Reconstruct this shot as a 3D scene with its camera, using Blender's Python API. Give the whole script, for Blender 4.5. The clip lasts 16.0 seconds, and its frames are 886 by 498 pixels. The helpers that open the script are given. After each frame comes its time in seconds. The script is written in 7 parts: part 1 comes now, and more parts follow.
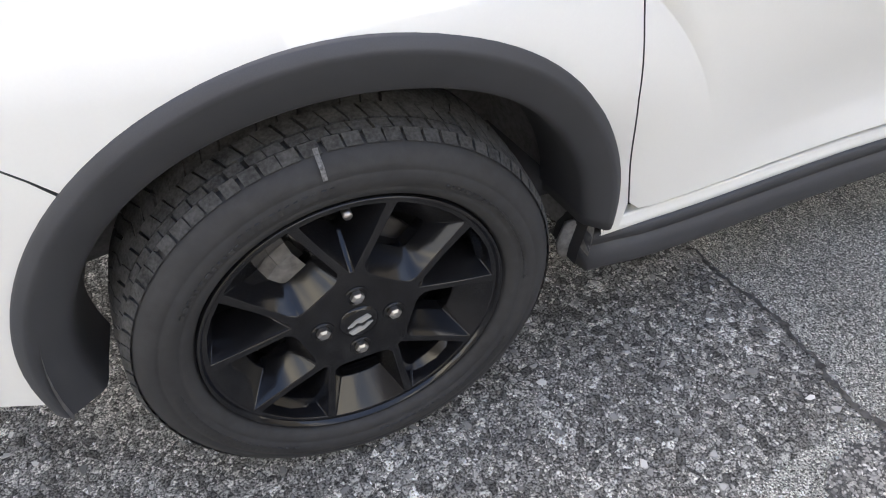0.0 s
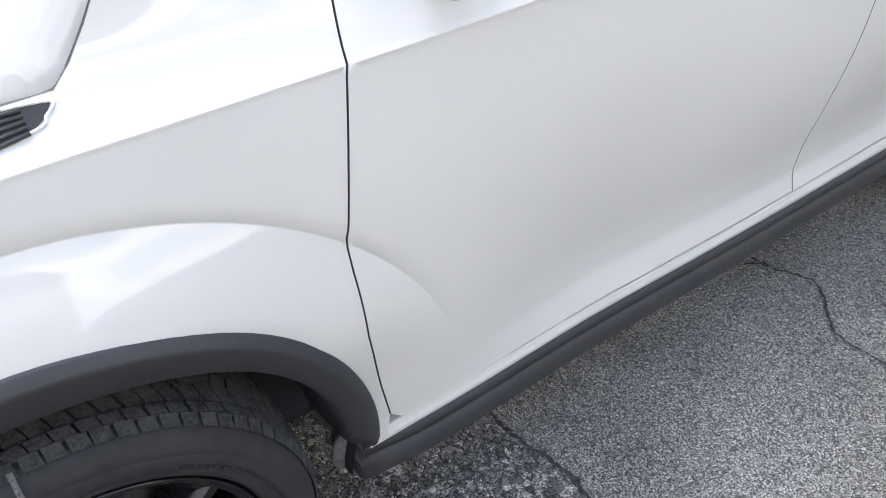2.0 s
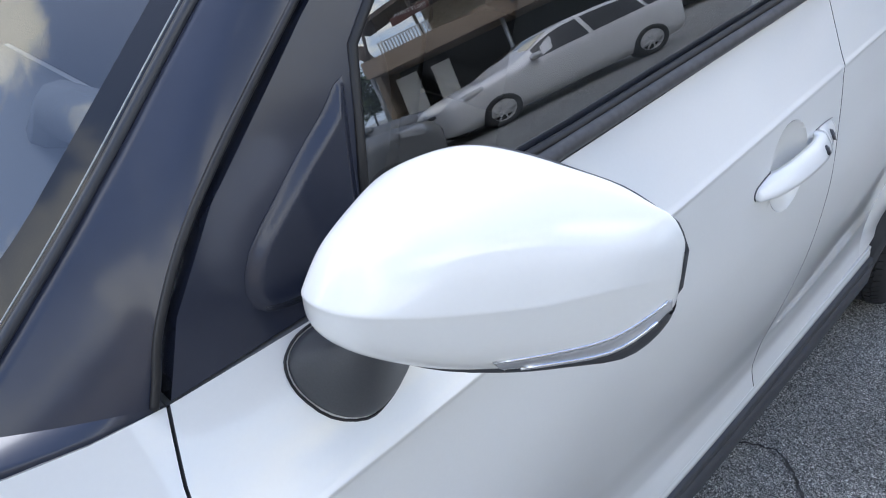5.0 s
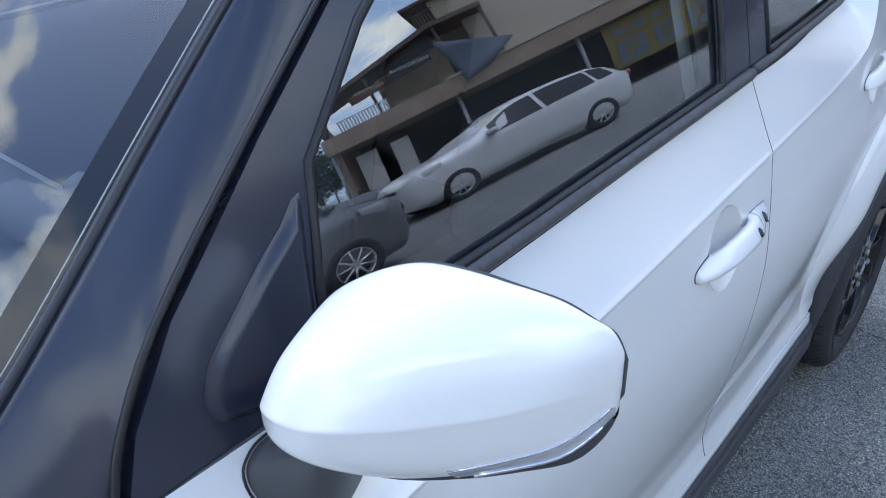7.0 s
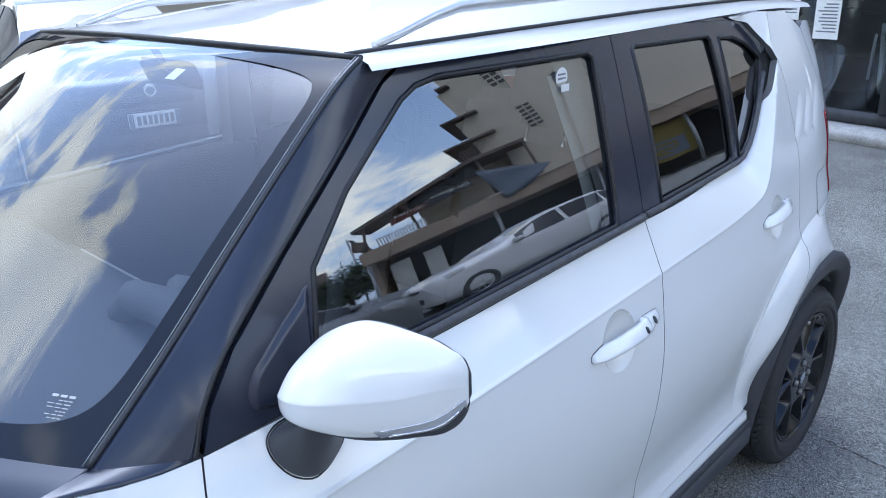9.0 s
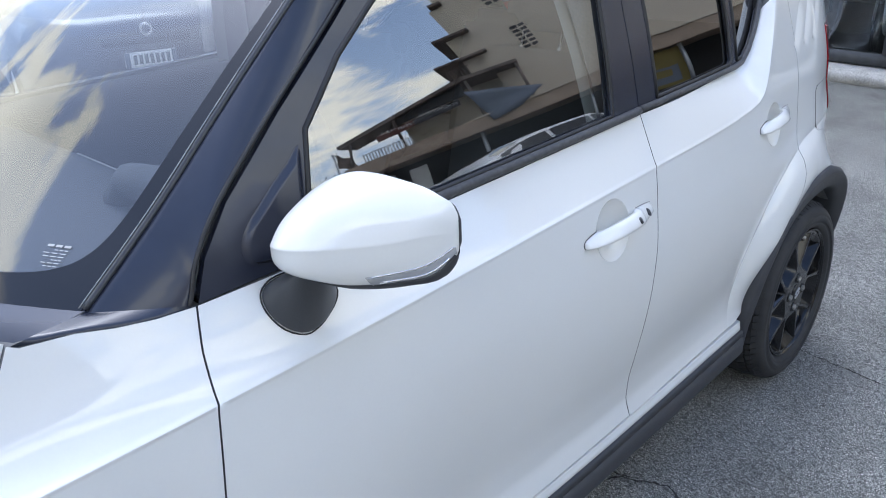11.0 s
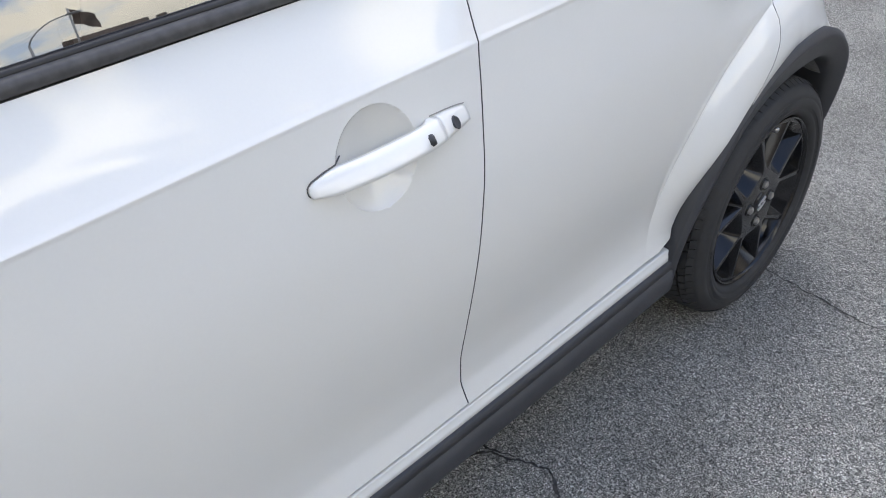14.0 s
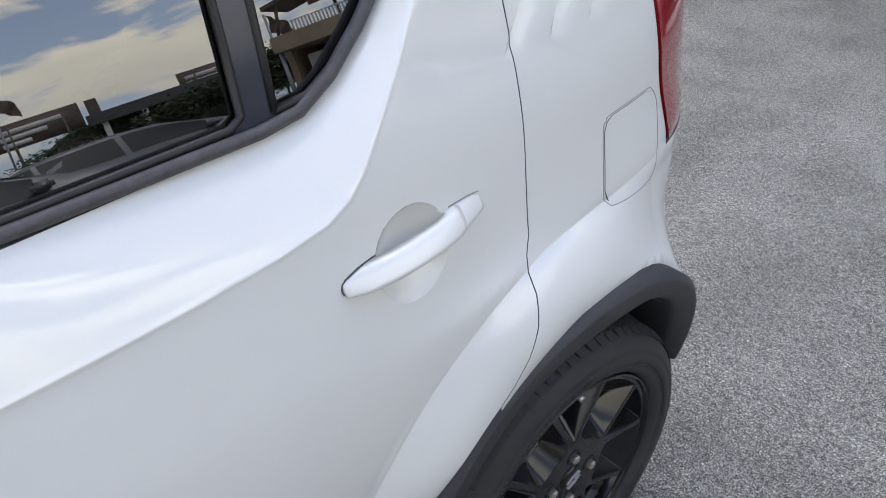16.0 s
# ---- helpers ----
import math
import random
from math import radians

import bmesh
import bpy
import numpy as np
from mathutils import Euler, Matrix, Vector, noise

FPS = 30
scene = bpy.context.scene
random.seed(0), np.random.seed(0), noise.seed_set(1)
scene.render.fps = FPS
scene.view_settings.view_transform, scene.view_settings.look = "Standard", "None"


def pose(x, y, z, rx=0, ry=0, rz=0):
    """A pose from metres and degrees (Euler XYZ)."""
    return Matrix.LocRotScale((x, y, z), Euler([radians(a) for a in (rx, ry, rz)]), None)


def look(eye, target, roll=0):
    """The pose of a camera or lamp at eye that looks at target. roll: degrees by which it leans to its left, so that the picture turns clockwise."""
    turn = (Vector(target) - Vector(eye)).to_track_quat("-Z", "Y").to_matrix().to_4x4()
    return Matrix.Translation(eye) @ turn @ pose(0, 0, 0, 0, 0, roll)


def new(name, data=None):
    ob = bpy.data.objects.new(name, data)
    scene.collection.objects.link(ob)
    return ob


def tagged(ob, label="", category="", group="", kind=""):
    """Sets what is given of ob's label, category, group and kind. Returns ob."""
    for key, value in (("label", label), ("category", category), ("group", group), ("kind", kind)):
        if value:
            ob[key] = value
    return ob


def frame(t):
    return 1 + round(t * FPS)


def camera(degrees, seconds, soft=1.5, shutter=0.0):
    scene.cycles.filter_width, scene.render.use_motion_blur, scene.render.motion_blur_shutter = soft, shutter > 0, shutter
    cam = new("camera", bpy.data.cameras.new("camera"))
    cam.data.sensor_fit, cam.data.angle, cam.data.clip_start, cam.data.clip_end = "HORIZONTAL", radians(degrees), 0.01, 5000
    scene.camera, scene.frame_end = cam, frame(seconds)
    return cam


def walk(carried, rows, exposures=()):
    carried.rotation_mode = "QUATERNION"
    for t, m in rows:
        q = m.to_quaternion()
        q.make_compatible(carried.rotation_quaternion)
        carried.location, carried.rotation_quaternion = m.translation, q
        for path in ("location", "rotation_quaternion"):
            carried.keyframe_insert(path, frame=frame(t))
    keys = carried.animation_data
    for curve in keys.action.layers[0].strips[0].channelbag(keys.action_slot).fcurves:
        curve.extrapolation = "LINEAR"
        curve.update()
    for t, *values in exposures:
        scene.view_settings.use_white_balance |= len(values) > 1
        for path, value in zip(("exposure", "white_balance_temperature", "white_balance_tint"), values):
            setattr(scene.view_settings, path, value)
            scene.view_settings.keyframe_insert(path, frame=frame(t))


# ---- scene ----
# ---------------------------------------------------------------- camera
cam = camera(60.4, 16.0, soft=1.0)
PATH = [
    (0, (-0.146, -0.673, 1.099), (0.391, 0.658, -0.294), -1.5),
    (0.5, (-0.108, -0.659, 1.121), (0.488, 0.669, -0.25), -1.2),
    (1, (-0.044, -0.653, 1.169), (0.636, 0.675, -0.163), -1.2),
    (1.5, (0.017, -0.639, 1.205), (0.814, 0.673, -0.077), -1.2),
    (2, (0.073, -0.639, 1.257), (0.978, 0.645, 0.019), -1.0),
    (2.5, (0.12, -0.65, 1.311), (1.103, 0.606, 0.104), -0.8),
    (3, (0.118, -0.64, 1.361), (1.158, 0.609, 0.196), -0.9),
    (3.5, (0.106, -0.611, 1.408), (1.189, 0.643, 0.287), -1.3),
    (4, (0.159, -0.542, 1.438), (1.273, 0.702, 0.339), -1.9),
    (4.2, (0.2, -0.486, 1.435), (1.321, 0.749, 0.331), -2.3),
    (6.3, (0.39, -0.212, 1.323), (1.634, 0.891, 0.213), -1.8),
    (6.5, (0.373, -0.228, 1.348), (1.633, 0.88, 0.26), -1.5),
    (7, (0.325, -0.313, 1.434), (1.626, 0.835, 0.44), -1.9),
    (7.5, (0.283, -0.41, 1.495), (1.626, 0.769, 0.596), -0.6),
    (8, (0.202, -0.557, 1.562), (1.552, 0.692, 0.777), -1.3),
    (8.2, (0.165, -0.632, 1.601), (1.495, 0.656, 0.844), -1.9),
    (10.3, (0.069, -0.725, 1.555), (1.421, 0.592, 0.893), -1.8),
    (10.5, (0.067, -0.733, 1.548), (1.404, 0.583, 0.855), -1.9),
    (11, (0.059, -0.742, 1.465), (1.36, 0.552, 0.669), -2.2),
    (11.5, (0.05, -0.75, 1.368), (1.299, 0.514, 0.449), -2.5),
    (12, (0.055, -0.752, 1.29), (1.252, 0.485, 0.271), -2.8),
    (12.5, (0.124, -0.719, 1.296), (1.295, 0.508, 0.237), -2.7),
    (13, (0.344, -0.659, 1.293), (1.499, 0.545, 0.191), -2.6),
    (13.5, (0.588, -0.625, 1.3), (1.725, 0.566, 0.164), -2.4),
    (14, (0.813, -0.616, 1.301), (1.922, 0.586, 0.15), -2.5),
    (14.5, (1.04, -0.64, 1.34), (2.122, 0.583, 0.185), -2.5),
    (15, (1.254, -0.612, 1.356), (2.336, 0.61, 0.2), -2.0),
    (15.5, (1.479, -0.556, 1.389), (2.572, 0.668, 0.246), -1.4),
    (16, (1.684, -0.529, 1.41), (2.764, 0.724, 0.286), -1.1),
]
walk(cam, [(t, look(eye, target, roll)) for t, eye, target, roll in PATH],
     exposures=((0, 1.9, 6250, 11), (1.5, 1.73, 6100, 11), (3, 1.42, 5750, 10), (4.2, 1.3, 5550, 10), (6.5, 1.2, 5000, 9), (8, 1.25, 4800, 9), (10.5, 1.22, 5150, 9), (11.2, 1.33, 5400, 9), (12, 1.55, 5850, 10), (13, 1.5, 5850, 10), (14, 1.38, 5850, 10), (16, 1.22, 5750, 10)))

# ---------------------------------------------------------------- world and sun
SUN_AZ, SUN_EL = 70.0, 68.0
world = bpy.data.worlds.new("sky")
scene.world = world
world.use_nodes = True
wn, wl = world.node_tree.nodes, world.node_tree.links
wn.clear()
sky = wn.new("ShaderNodeTexSky")
sky.sky_type, sky.sun_disc = "NISHITA", False
sky.sun_elevation, sky.sun_rotation = radians(SUN_EL), radians(90 - SUN_AZ)
sky.air_density, sky.dust_density, sky.ozone_density = 1.0, 3.5, 1.5
coord = wn.new("ShaderNodeTexCoord")
mapping = wn.new("ShaderNodeMapping")
mapping.inputs["Scale"].default_value = (1.0, 1.0, 2.6)
mapping.inputs["Location"].default_value = (3.1, 0.4, 0.7)
cloud = wn.new("ShaderNodeTexNoise")
cloud.inputs["Scale"].default_value, cloud.inputs["Detail"].default_value = 1.9, 8.0
cloud.inputs["Roughness"].default_value, cloud.inputs["Distortion"].default_value = 0.62, 0.25
ramp = wn.new("ShaderNodeValToRGB")
ramp.color_ramp.elements[0].position, ramp.color_ramp.elements[1].position = 0.705, 0.785
shade = wn.new("ShaderNodeTexNoise")
shade.inputs["Scale"].default_value, shade.inputs["Detail"].default_value = 3.4, 3.0
tone = wn.new("ShaderNodeMixRGB")
tone.inputs[1].default_value, tone.inputs[2].default_value = (6.4, 5.9, 5.0, 1), (16.5, 14.3, 10.4, 1)
mix = wn.new("ShaderNodeMixRGB")
back = wn.new("ShaderNodeBackground")
back.inputs["Strength"].default_value = 0.13
wout = wn.new("ShaderNodeOutputWorld")
wl.new(coord.outputs["Generated"], mapping.inputs["Vector"])
wl.new(mapping.outputs["Vector"], cloud.inputs["Vector"])
wl.new(mapping.outputs["Vector"], shade.inputs["Vector"])
# clouds crowd the lower sky; higher up it is clear
split = wn.new("ShaderNodeSeparateXYZ")
height = wn.new("ShaderNodeMapRange")
height.inputs["From Min"].default_value, height.inputs["From Max"].default_value = 0.60, 0.76
height.inputs["To Min"].default_value, height.inputs["To Max"].default_value = 0.03, -0.15
thick = wn.new("ShaderNodeMath")
thick.operation = "ADD"
wl.new(coord.outputs["Generated"], split.inputs[0])
wl.new(split.outputs["Z"], height.inputs["Value"])
# torn, wispy edges on the large cloud masses
wisps = wn.new("ShaderNodeTexNoise")
wisps.inputs["Scale"].default_value, wisps.inputs["Detail"].default_value = 7.0, 7.0
wisps.inputs["Roughness"].default_value, wisps.inputs["Distortion"].default_value = 0.62, 0.6
torn = wn.new("ShaderNodeMath")
torn.operation = "MULTIPLY_ADD"
torn.inputs[1].default_value = 0.42
wl.new(mapping.outputs["Vector"], wisps.inputs["Vector"])
wl.new(wisps.outputs["Fac"], torn.inputs[0])
wl.new(cloud.outputs["Fac"], torn.inputs[2])
wl.new(torn.outputs[0], thick.inputs[0])
wl.new(height.outputs["Result"], thick.inputs[1])
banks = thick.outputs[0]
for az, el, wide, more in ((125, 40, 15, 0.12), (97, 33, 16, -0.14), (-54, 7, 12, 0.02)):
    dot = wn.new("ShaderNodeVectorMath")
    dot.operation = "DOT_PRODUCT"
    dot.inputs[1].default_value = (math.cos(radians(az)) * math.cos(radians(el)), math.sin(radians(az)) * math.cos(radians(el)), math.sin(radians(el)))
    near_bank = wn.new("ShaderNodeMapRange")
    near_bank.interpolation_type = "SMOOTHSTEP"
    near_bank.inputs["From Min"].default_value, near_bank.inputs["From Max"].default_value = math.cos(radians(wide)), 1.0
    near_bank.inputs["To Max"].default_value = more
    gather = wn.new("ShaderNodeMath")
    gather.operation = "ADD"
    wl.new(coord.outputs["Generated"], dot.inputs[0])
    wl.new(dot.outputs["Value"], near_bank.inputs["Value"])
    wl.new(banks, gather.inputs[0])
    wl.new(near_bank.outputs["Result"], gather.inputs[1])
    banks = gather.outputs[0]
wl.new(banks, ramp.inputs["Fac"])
wl.new(shade.outputs["Fac"], tone.inputs["Fac"])
# clouds near the horizon are seen from their shaded side; overhead they are whiter
low = wn.new("ShaderNodeValToRGB")
low.color_ramp.elements[0].position, low.color_ramp.elements[0].color = 0.06, (0.70, 0.70, 0.70, 1)
low.color_ramp.elements[1].position, low.color_ramp.elements[1].color = 0.62, (1.0, 1.0, 1.0, 1)
wl.new(split.outputs["Z"], low.inputs["Fac"])
dim = wn.new("ShaderNodeMixRGB")
dim.blend_type, dim.inputs[0].default_value = "MULTIPLY", 1.0
wl.new(tone.outputs["Color"], dim.inputs[1])
wl.new(low.outputs["Color"], dim.inputs[2])
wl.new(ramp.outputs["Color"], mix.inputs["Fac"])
# summer haze pales the sky towards the horizon
veil = wn.new("ShaderNodeMapRange")
veil.inputs["From Min"].default_value, veil.inputs["From Max"].default_value = 0.05, 0.70
veil.inputs["To Min"].default_value, veil.inputs["To Max"].default_value = 0.7, 0.0
haze = wn.new("ShaderNodeMixRGB")
haze.inputs[2].default_value = (5.6, 6.0, 6.6, 1)
wl.new(split.outputs["Z"], veil.inputs["Value"])
wl.new(veil.outputs["Result"], haze.inputs["Fac"])
wl.new(sky.outputs["Color"], haze.inputs[1])
wl.new(haze.outputs["Color"], mix.inputs[1])
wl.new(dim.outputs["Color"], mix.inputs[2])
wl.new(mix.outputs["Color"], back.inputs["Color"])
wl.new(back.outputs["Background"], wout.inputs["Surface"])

sun_data = bpy.data.lights.new("sun", "SUN")
sun_data.energy, sun_data.angle, sun_data.color = 0.4, radians(26), (1.0, 0.96, 0.9)
sun = new("sun", sun_data)
sun_dir = Vector((math.cos(radians(SUN_AZ)) * math.cos(radians(SUN_EL)), math.sin(radians(SUN_AZ)) * math.cos(radians(SUN_EL)), math.sin(radians(SUN_EL))))
sun.matrix_world = look(sun_dir * 20, (0, 0, 0))

# ---------------------------------------------------------------- materials
def principled(name, color, rough=0.5, metal=0.0, coat=0.0, coat_rough=0.03, spec=0.5):
    m = bpy.data.materials.new(name)
    m.use_nodes = True
    p = m.node_tree.nodes["Principled BSDF"]
    p.inputs["Base Color"].default_value = (*color, 1)
    p.inputs["Roughness"].default_value, p.inputs["Metallic"].default_value = rough, metal
    p.inputs["Coat Weight"].default_value, p.inputs["Coat Roughness"].default_value = coat, coat_rough
    p.inputs["Specular IOR Level"].default_value = spec
    return m


def textured(m, scale, spread, detail=6.0, rough_spread=0.0, bump=0.0, bump_scale=None, bump_dist=0.001, second=None):
    """Two scales of noise on a principled material's colour, roughness and relief."""
    n, l = m.node_tree.nodes, m.node_tree.links
    p = n["Principled BSDF"]
    tc = n.new("ShaderNodeTexCoord")
    base = p.inputs["Base Color"].default_value[:3]
    no = n.new("ShaderNodeTexNoise")
    no.inputs["Scale"].default_value, no.inputs["Detail"].default_value = scale, detail
    l.new(tc.outputs["Object"], no.inputs["Vector"])
    fac = no.outputs["Fac"]
    if second:
        n2 = n.new("ShaderNodeTexNoise")
        n2.inputs["Scale"].default_value, n2.inputs["Detail"].default_value = second, 4.0
        l.new(tc.outputs["Object"], n2.inputs["Vector"])
        av = n.new("ShaderNodeMath")
        av.operation = "MULTIPLY_ADD"
        av.inputs[1].default_value, av.inputs[2].default_value = 0.5, 0.0
        ad = n.new("ShaderNodeMath")
        ad.operation = "ADD"
        l.new(no.outputs["Fac"], av.inputs[0])
        half = n.new("ShaderNodeMath")
        half.operation = "MULTIPLY"
        half.inputs[1].default_value = 0.5
        l.new(n2.outputs["Fac"], half.inputs[0])
        l.new(av.outputs[0], ad.inputs[0])
        l.new(half.outputs[0], ad.inputs[1])
        fac = ad.outputs[0]
    cr = n.new("ShaderNodeValToRGB")
    cr.color_ramp.elements[0].position, cr.color_ramp.elements[1].position = 0.3, 0.7
    cr.color_ramp.elements[0].color = (*[c * (1 - spread) for c in base], 1)
    cr.color_ramp.elements[1].color = (*[min(1, c * (1 + spread)) for c in base], 1)
    l.new(fac, cr.inputs["Fac"])
    l.new(cr.outputs["Color"], p.inputs["Base Color"])
    if rough_spread:
        r0 = p.inputs["Roughness"].default_value
        mr = n.new("ShaderNodeMapRange")
        mr.inputs["From Min"].default_value, mr.inputs["From Max"].default_value = 0.3, 0.7
        mr.inputs["To Min"].default_value, mr.inputs["To Max"].default_value = r0 - rough_spread, r0 + rough_spread
        l.new(fac, mr.inputs["Value"])
        l.new(mr.outputs["Result"], p.inputs["Roughness"])
    if bump:
        bn = n.new("ShaderNodeTexNoise")
        bn.inputs["Scale"].default_value, bn.inputs["Detail"].default_value = bump_scale or scale, 5.0
        l.new(tc.outputs["Object"], bn.inputs["Vector"])
        bu = n.new("ShaderNodeBump")
        bu.inputs["Strength"].default_value, bu.inputs["Distance"].default_value = bump, bump_dist
        l.new(bn.outputs["Fac"], bu.inputs["Height"])
        l.new(bu.outputs["Normal"], p.inputs["Normal"])
    return m


def glass(name, tint, gloss=1.0, rough=0.0):
    """A thin pane: tinted see-through with mirror gloss by Fresnel."""
    m = bpy.data.materials.new(name)
    m.use_nodes = True
    n, l = m.node_tree.nodes, m.node_tree.links
    n.clear()
    tr, gl, mx, out = (n.new("ShaderNodeBsdfTransparent"), n.new("ShaderNodeBsdfGlossy"), n.new("ShaderNodeMixShader"), n.new("ShaderNodeOutputMaterial"))
    tr.inputs["Color"].default_value = (*tint, 1)
    gl.inputs["Roughness"].default_value = rough
    gl.inputs["Color"].default_value = (1, 1, 1, 1)
    lw, pw, ma = n.new("ShaderNodeLayerWeight"), n.new("ShaderNodeMath"), n.new("ShaderNodeMath")
    pw.operation, ma.operation = "POWER", "MULTIPLY_ADD"
    lw.inputs["Blend"].default_value = 0.5
    pw.inputs[1].default_value = 4.0
    ma.inputs[1].default_value, ma.inputs[2].default_value = 1 - gloss, gloss
    l.new(lw.outputs["Facing"], pw.inputs[0])
    l.new(pw.outputs[0], ma.inputs[0])
    l.new(ma.outputs[0], mx.inputs[0])
    l.new(tr.outputs[0], mx.inputs[1])
    l.new(gl.outputs[0], mx.inputs[2])
    l.new(mx.outputs[0], out.inputs[0])
    return m


WHITE = textured(principled("pearl_white_paint", (0.76, 0.768, 0.752), 0.36, 0.0, 1.0, 0.02, 0.3), 260, 0.012, 3, second=3.0)
WHITE.node_tree.nodes["Principled BSDF"].inputs["Coat IOR"].default_value = 1.65
BLACK_FILM = textured(principled("satin_black_film", (0.021, 0.025, 0.041), 0.26, 0.0, 0.3, 0.10, 0.5), 30, 0.06, 3)
PLASTIC = textured(principled("grained_black_plastic", (0.045, 0.047, 0.053), 0.52, spec=0.4), 700, 0.18, 4, 0.06, 0.25, 1500, 0.0004, second=14)
RUBBER = textured(principled("tyre_rubber", (0.034, 0.0345, 0.036), 0.62, spec=0.3), 60, 0.35, 6, 0.1, 0.2, 500, 0.0006, second=9)
STALK = textured(principled("satin_grey_black_plastic", (0.055, 0.058, 0.064), 0.38, spec=0.5), 600, 0.1, 4)
# grey for panel edges, putting joint shade into the colour; also a gasket
GAP = principled("grey_joint_shade_and_gasket", (0.10, 0.102, 0.105), 0.8)
JOINT = principled("pale_grey_joint_shade", (0.30, 0.30, 0.295), 0.8)
MOULDING = principled("satin_black_moulding", (0.032, 0.035, 0.042), 0.28)
BELT_RUBBER = textured(principled("weathered_belt_moulding", (0.070, 0.070, 0.073), 0.5, spec=0.4), 90, 0.2)
SEAL = principled("black_rubber_seal", (0.012, 0.012, 0.013), 0.45)
RIM = principled("gloss_black_alloy", (0.008, 0.0082, 0.0095), 0.13, 0.0, 0.0, 0.03, 0.42)
TREAD_DUST = textured(principled("dusty_tread_rubber", (0.050, 0.050, 0.049), 0.9), 45, 0.8, 6, bump=0.4, bump_scale=300, second=240)
DARK = principled("dark_underbody", (0.012, 0.012, 0.012), 0.9)
LINER = textured(principled("dusty_wheel_liner", (0.19, 0.19, 0.188), 0.9), 30, 0.35, 6, second=120)
STEEL = textured(principled("brushed_steel", (0.42, 0.41, 0.40), 0.38, 1.0), 160, 0.15, 4, 0.08)
RUST = textured(principled("rusty_cast_iron", (0.055, 0.052, 0.050), 0.6, 0.5), 60, 0.4, 5, 0.1)
CAST = textured(principled("dusty_cast_iron", (0.17, 0.165, 0.158), 0.6, 0.2), 70, 0.4, 5, 0.1)
CHROME = principled("chrome", (0.75, 0.75, 0.76), 0.12, 1.0)
SILVER = principled("silver_badge", (0.62, 0.62, 0.62), 0.3, 0.7)
CHALK = textured(principled("white_chalk", (0.15, 0.15, 0.15), 0.9), 300, 0.5)
SIDE_GLASS = glass("tinted_side_glass", (0.62, 0.65, 0.64), 0.24)
DARK_GLASS = glass("privacy_glass", (0.10, 0.105, 0.11), 0.18)
SCREEN_GLASS = glass("windscreen_glass", (0.78, 0.82, 0.84), 0.105)
SHOP_GLASS = glass("shop_glass", (0.75, 0.78, 0.78), 0.05)
RED_LENS = principled("red_tail_lens", (0.32, 0.012, 0.018), 0.12, 0.0, 1.0, 0.02)
FRIT = principled("black_ceramic_frit", (0.010, 0.011, 0.014), 0.06, 0.0, 0.0, 0.02, 0.4)
CAR_PANE = principled("dark_car_window", (0.018, 0.019, 0.021), 0.30, spec=0.2)
TRIM = textured(principled("charcoal_interior", (0.048, 0.050, 0.058), 0.8), 500, 0.07)
TRIM_GREY = textured(principled("grey_interior_panel", (0.32, 0.32, 0.32), 0.6), 160, 0.1)
FABRIC = textured(principled("dark_seat_fabric", (0.10, 0.102, 0.11), 0.95), 500, 0.4, 3, bump=0.3, bump_scale=900)
BELT = principled("seat_belt_webbing", (0.42, 0.43, 0.42), 0.8)
PAPER = textured(principled("paper", (0.75, 0.75, 0.73), 0.9), 40, 0.05)
INK = principled("grey_print", (0.16, 0.17, 0.18), 0.8)
NAVY = textured(principled("dark_blue_car_paint", (0.010, 0.013, 0.03), 0.3, 0.0, 1.0, 0.02), 60, 0.1)
CAR_WHITE = textured(principled("plain_white_car_paint", (0.60, 0.60, 0.60), 0.35, 0.0, 0.8, 0.03), 60, 0.03)
CAR_GREY = textured(principled("grey_car_paint", (0.12, 0.125, 0.13), 0.4, 0.0, 0.5, 0.03), 60, 0.08)
RENDER_WALL = textured(principled("beige_render", (0.47, 0.42, 0.335), 0.9), 0.8, 0.10, 8, bump=0.3, bump_scale=25, bump_dist=0.01, second=9)
TERRACE = textured(principled("weathered_brown_concrete", (0.30, 0.235, 0.175), 0.9), 1.5, 0.2, 8, bump=0.3, bump_scale=25, bump_dist=0.01, second=12)
ROOF_DARK = textured(principled("dark_roof_sheet", (0.11, 0.085, 0.07), 0.8), 3, 0.3)
SHOP_FRAME = textured(principled("dark_grey_metal_frame", (0.055, 0.058, 0.064), 0.5), 12, 0.2)
# near-black; on rooms and walls below the terrace it carries their shade
SHOP_DARK = principled("dark_sign_and_room_shade", (0.045, 0.045, 0.047), 0.8)
FRAME_GREY = textured(principled("aluminium_frame", (0.30, 0.31, 0.32), 0.45, 0.6), 20, 0.1)
KERB = textured(principled("whitewashed_step", (0.48, 0.47, 0.45), 0.9), 8, 0.35, 8, bump=0.5, bump_scale=30, bump_dist=0.01, second=60)
SIGN_BLUE = principled("blue_awning", (0.11, 0.13, 0.17), 0.7)
SIGN_BROWN = principled("brown_sign", (0.10, 0.035, 0.025), 0.7)
SIGN_WHITE = principled("sign_lettering", (0.6, 0.6, 0.58), 0.7)
SIGN_YELLOW = principled("yellow_sign", (0.16, 0.125, 0.03), 0.7)
LEAF = textured(principled("foliage", (0.045, 0.07, 0.025), 0.8), 4, 0.5)
BARK = textured(principled("bark", (0.09, 0.07, 0.05), 0.9), 20, 0.4)
BIKE_WHITE = principled("white_bicycle_paint", (0.7, 0.7, 0.7), 0.35, 0.0, 0.5)


